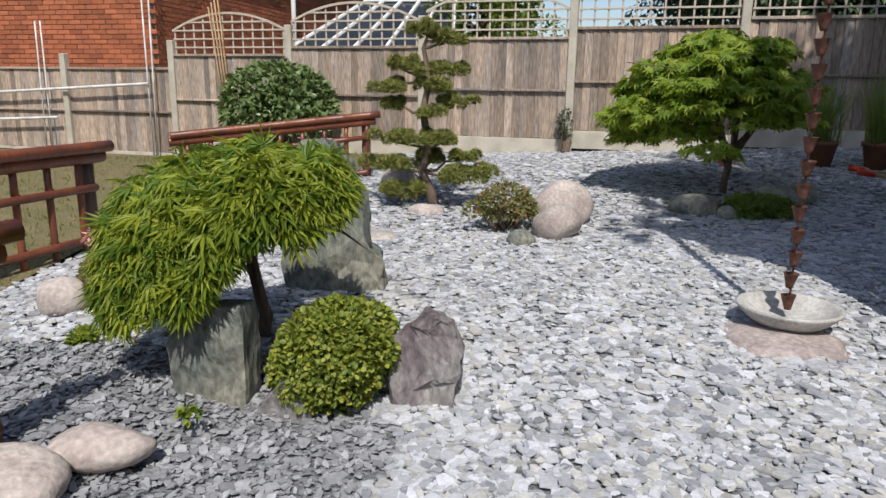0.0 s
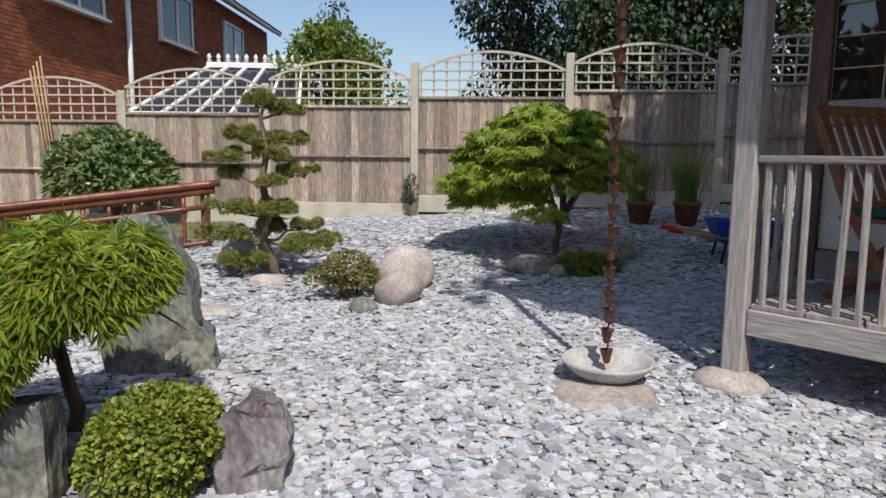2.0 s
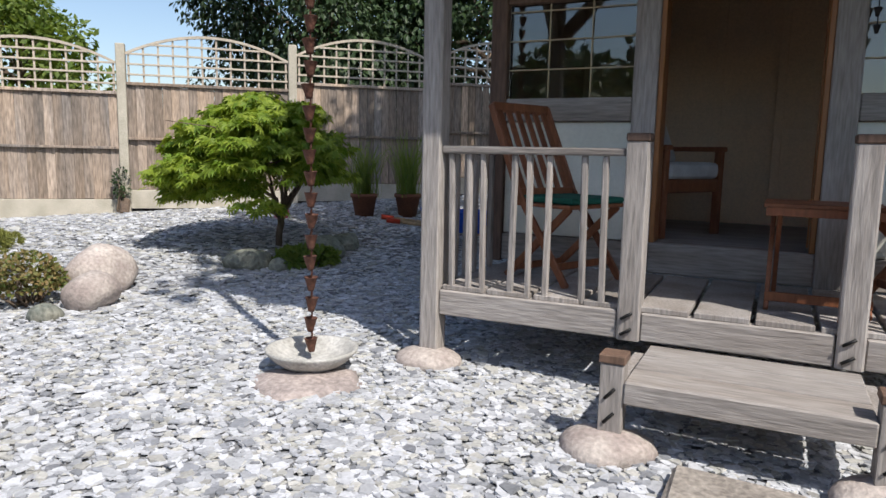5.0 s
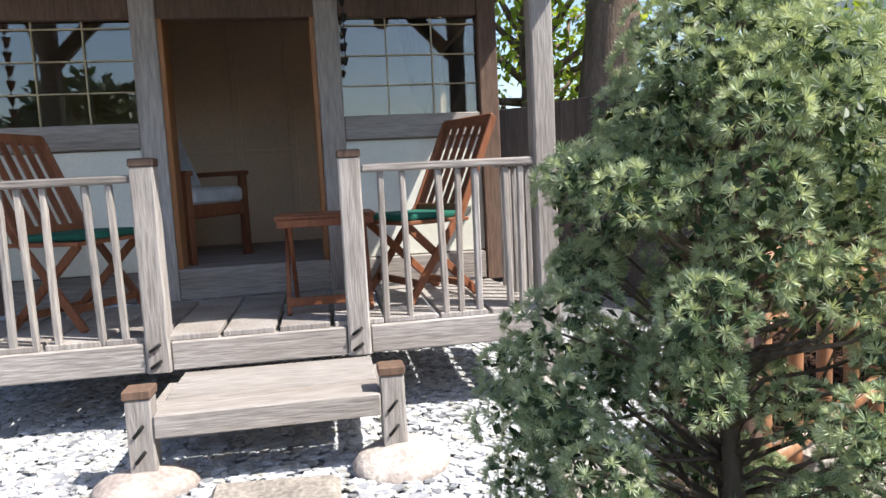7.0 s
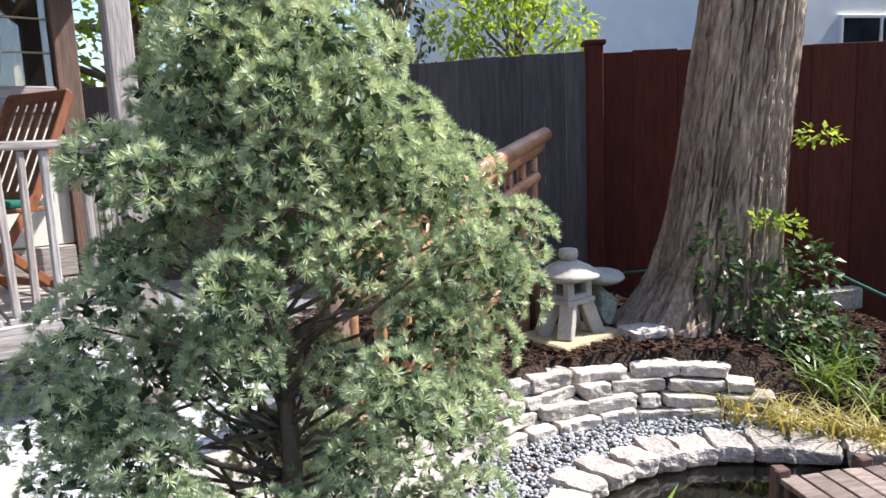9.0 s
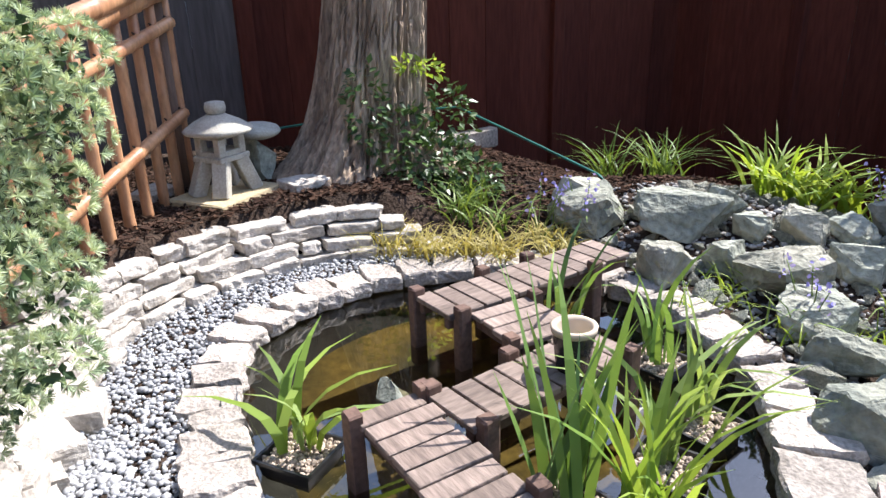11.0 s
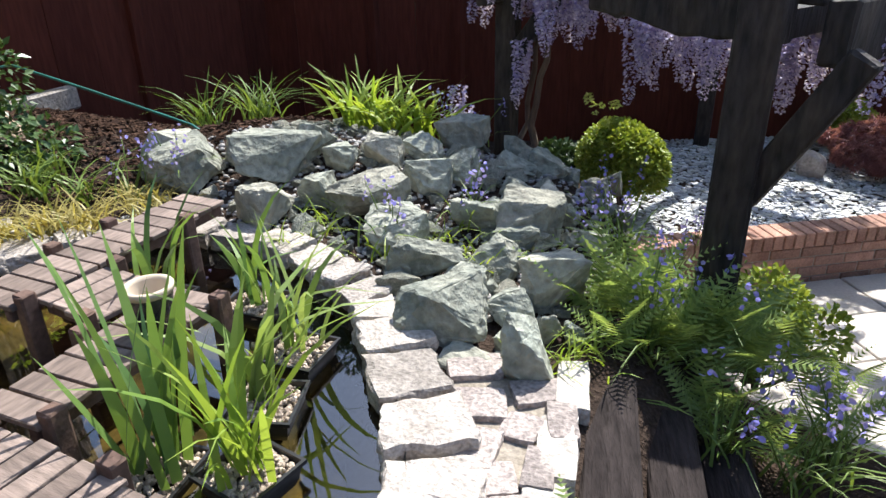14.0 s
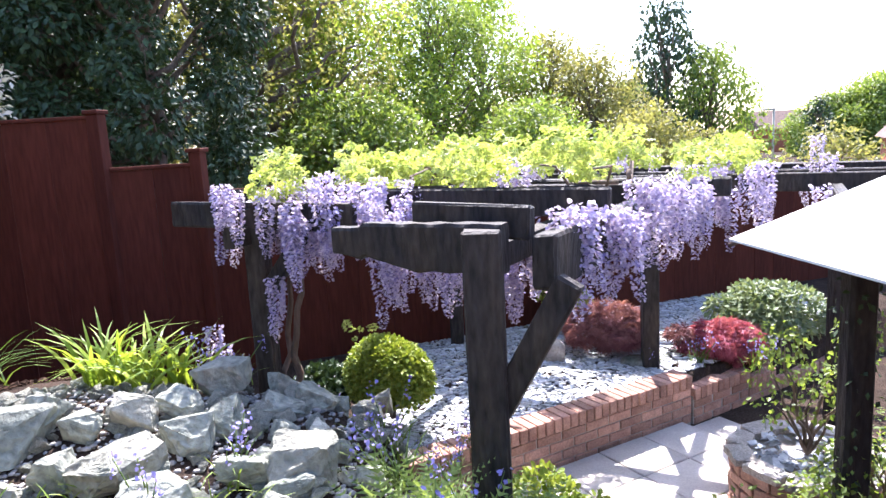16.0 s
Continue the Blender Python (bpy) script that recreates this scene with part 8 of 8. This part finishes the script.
for k, (x, y, z) in enumerate(((-1.25, -3.75, -.9), (-1.45, -3.95, -.9), (-1.0, -3.55, -1.0))):
    bush("climbing_shrub", "leafy green shrub climbing the pergola post", (x, y, z), (.22, .2, .3), FAR_GREEN, 990 + k, 260, .036, LEAF, .4)
solo("post_climber", leaf_cloud("post_climber", [(np.array(pg(-1.33 + g.normal() * .05, .72 + g.normal() * .05, z)), np.array([.11, .11, .14])) for z in (-.5, -.3, -.1, .1, .3)], 190, .038, LEAF, g, .4, .3, -1, 1), DARK_GREEN, "green climber round the dark post", "climbing plant")

# cream parasol and the dark chair
CANVAS = mat("cream_canvas", (0.82, 0.80, 0.74), 0.04, 3, 0.9, 120, .1, hue=(.76, .74, .68))
pa = thing("parasol", "large square cream canvas parasol", "parasol")
A_ = np.array([-.73, -3.91])
e1, e2 = np.array([-.2, .98]) * 2.2, np.array([-.98, -.2]) * 2.2
cs = [A_, A_ + e1, A_ + e1 + e2, A_ + e2]
ctr = A_ + (e1 + e2) / 2
V = [(c[0], c[1], .495) for c in cs] + [(ctr[0], ctr[1], 1.24)] + [(c[0], c[1], .485) for c in cs] + [(ctr[0], ctr[1], 1.23)]
F = [(0, 1, 4), (1, 2, 4), (2, 3, 4), (3, 0, 4), (6, 5, 9), (7, 6, 9), (8, 7, 9), (5, 8, 9), (0, 5, 6, 1), (1, 6, 7, 2), (2, 7, 8, 3), (3, 8, 5, 0)]
part("canopy", py_mesh("canopy", V, F), CANVAS, pa)
part("pole", tube([(ctr[0], ctr[1], -1.3), (ctr[0], ctr[1], 1.28)], .025, 10), DARK_WOOD, pa)
for c in cs:
    part("rib", tube([(ctr[0], ctr[1], 1.19), (c[0], c[1], .465)], .01, 6), DARK_WOOD, pa)
NAVY = mat("navy_plastic", (.02, .018, .035), .1, 4, .5, 40, .05)
ch = thing("garden_chair", "dark navy garden chair with a rounded back", "chair", at=(-.92, -2.95, -.98), rz=35)
bk_ = bmesh.new()
prev = None
for j in range(9):
    x = -.24 + .06 * j
    zt = .86 - 2.2 * (x / .3) ** 4 * .06 - .10 * (x / .24) ** 2
    row = [bk_.verts.new((x, .22 + .1 * (1 - (x / .3) ** 2) * 0 + y, z)) for y, z in ((0, .45), (.06, zt), (.085, zt - .005), (.025, .45))]
    if prev:
        for k in range(4):
            bk_.faces.new((prev[k], row[k], row[(k + 1) % 4], prev[(k + 1) % 4]))
    prev = row
part("backrest", bk_, NAVY, ch)
part("seat", box(.48, .46, .03, (0, 0, .44), .012, seg=2), NAVY, ch)
for x in (-.2, .2):
    for y in (-.19, .2):
        part("leg", tube([(x, y, .44), (x * 1.1, y * 1.1, -.2)], .016, 7), NAVY, ch)

# trees and houses far off
for k, (x, y, h, r, m_, low, dens, leaf) in enumerate(((7.8, -12.0, 8.5, 2.0, DARK_GREEN, .1, 130, .14), (10.6, -15.6, 11, 2.4, DARK_GREEN, .1, 110, .16), (6.2, -12.0, 8, 2.0, DARK_GREEN, .1, 130, .14), (13.5, -20.5, 9, 3.0, FAR_GREEN, .1, 24, .26))):
    tree("tall dark conifer beyond the red-brown fence", x, y, -1.6, h, r, 400 + k, m_, .2, low, 46, leaf, dens, .6)
for k, (x, y, h, r, m_) in enumerate(((5.5, -21, 7.6, 3.2, LIME_GREEN), (2.6, -23, 8.0, 2.6, FAR_GREEN), (8.0, -20, 9.5, 3.6, OLIVE), (1.2, -26, 8.2, 2.4, LIME_GREEN), (-1.2, -27, 6.5, 2.3, OLIVE), (-2.6, -25, 5.6, 2.0, OLIVE), (4.0, -17, 4.0, 2.4, FAR_GREEN), (-.4, -19, 3.6, 2.2, FAR_GREEN), (-3.6, -21, 3.4, 1.9, OLIVE))):
    tree("sunlit deciduous tree beyond the garden", x, y, -2.2, h, r, 420 + k, m_, .14, .25, 52, .135, 46, .3)
tree("broad tree with dark limbs just coming into leaf", 6.4, -17.5, -2.2, 9.5, 3.8, 450, OLIVE, .34, .3, 30, .13, 16, .3)
tree("tall weeping willow-like birch far off", -5.6, -28, -2.2, 7.6, 1.9, 440, DARK_GREEN, .15, .2, 44, .2, 24, 1.6)
tree("tall weeping willow-like birch far off", -7.0, -27, -2.2, 5.8, 1.9, 441, FAR_GREEN, .12, .1, 44, .16, 40, 1.6)
tree("rounded far tree by the road", -25.6, -60, -3.0, 5.4, 3.4, 442, FAR_GREEN, .3, .1, 40, .26, 30, .3)
tree("small dark conifer by the road", -18.3, -45, -3.0, 5.0, 1.1, 443, DARK_GREEN, .2, .1, 34, .24, 30, .3)
tree("low hedge-like tree beside the road", -12.7, -30, -3.0, 3.4, 2.2, 444, OLIVE, .1, .1, 30, .22, 16, .3)
tree("low hedge-like tree beside the road", -8.1, -27, -3.0, 3.6, 1.3, 445, LIME_GREEN, .1, .1, 26, .2, 18, .3)
tree("far tree on the skyline", -30.0, -60, -3, 6.5, 4.6, 446, FAR_GREEN, .3, .1, 44, .3, 26, .3)
tree("far tree on the skyline", -10, -60, -3, 7, 4, 447, FAR_GREEN, .3, .1, 40, .5, 8, .3)
fh = thing("house", "far brick house with a tiled roof by the road", "house", at=(-28.2, -80, -3.5), rz=15)
part("wall", box(6, 5, 3.6, (0, 0, 1.8)), HOUSE_BRICK, fh)
part("roof", py_mesh("roof", [(-3.3, -2.9, 3.5), (3.3, -2.9, 3.5), (3.3, 2.9, 3.5), (-3.3, 2.9, 3.5), (-3.2, 0, 5.4), (3.2, 0, 5.4)], [(0, 1, 5, 4), (2, 3, 4, 5), (1, 2, 5), (3, 0, 4), (3, 2, 1, 0)]), TILE, fh)
house_window(fh, 0, 2.0, 1.4, 1.1)
for ob in fh.children:
    if ob.name.startswith("window"):
        ob.matrix_basis = pose(0, -2.52, 0)
fh2 = thing("house", "far bungalow with a grey tiled roof", "house", at=(-23.6, -40, -3), rz=-20)
part("wall", box(7, 5, 2.8, (0, 0, 1.4)), HOUSE_BRICK, fh2)
part("roof", py_mesh("roof", [(-3.8, -2.9, 2.7), (3.8, -2.9, 2.7), (3.8, 2.9, 2.7), (-3.8, 2.9, 2.7), (-2.4, 0, 4.6), (2.4, 0, 4.6)], [(0, 1, 5, 4), (2, 3, 4, 5), (1, 2, 5), (3, 0, 4), (3, 2, 1, 0)]), TILE, fh2)
ROAD = mat("road", (0.16, 0.155, 0.15), .2, 4, .9, 60, .2)
road = solo("road", py_mesh("road", [(-10.2, -24, -1.2), (-12.4, -24, -1.2), (-17.5, -75, -1.5), (-14.0, -75, -1.5)], [(0, 1, 2, 3)]), ROAD, "pale road running down between the far houses", "road", kind="structure")
lp = thing("street_lamp", "slim grey street lamp beside the far road", "street lamp", at=(-11.0, -32, -1.6))
part("pole", tube([(0, 0, 0), (0, 0, 3.0)], .05, 6), CONCRETE, lp)
part("head", box(.5, .14, .1, (.2, 0, 3.02), .02), CONCRETE, lp)
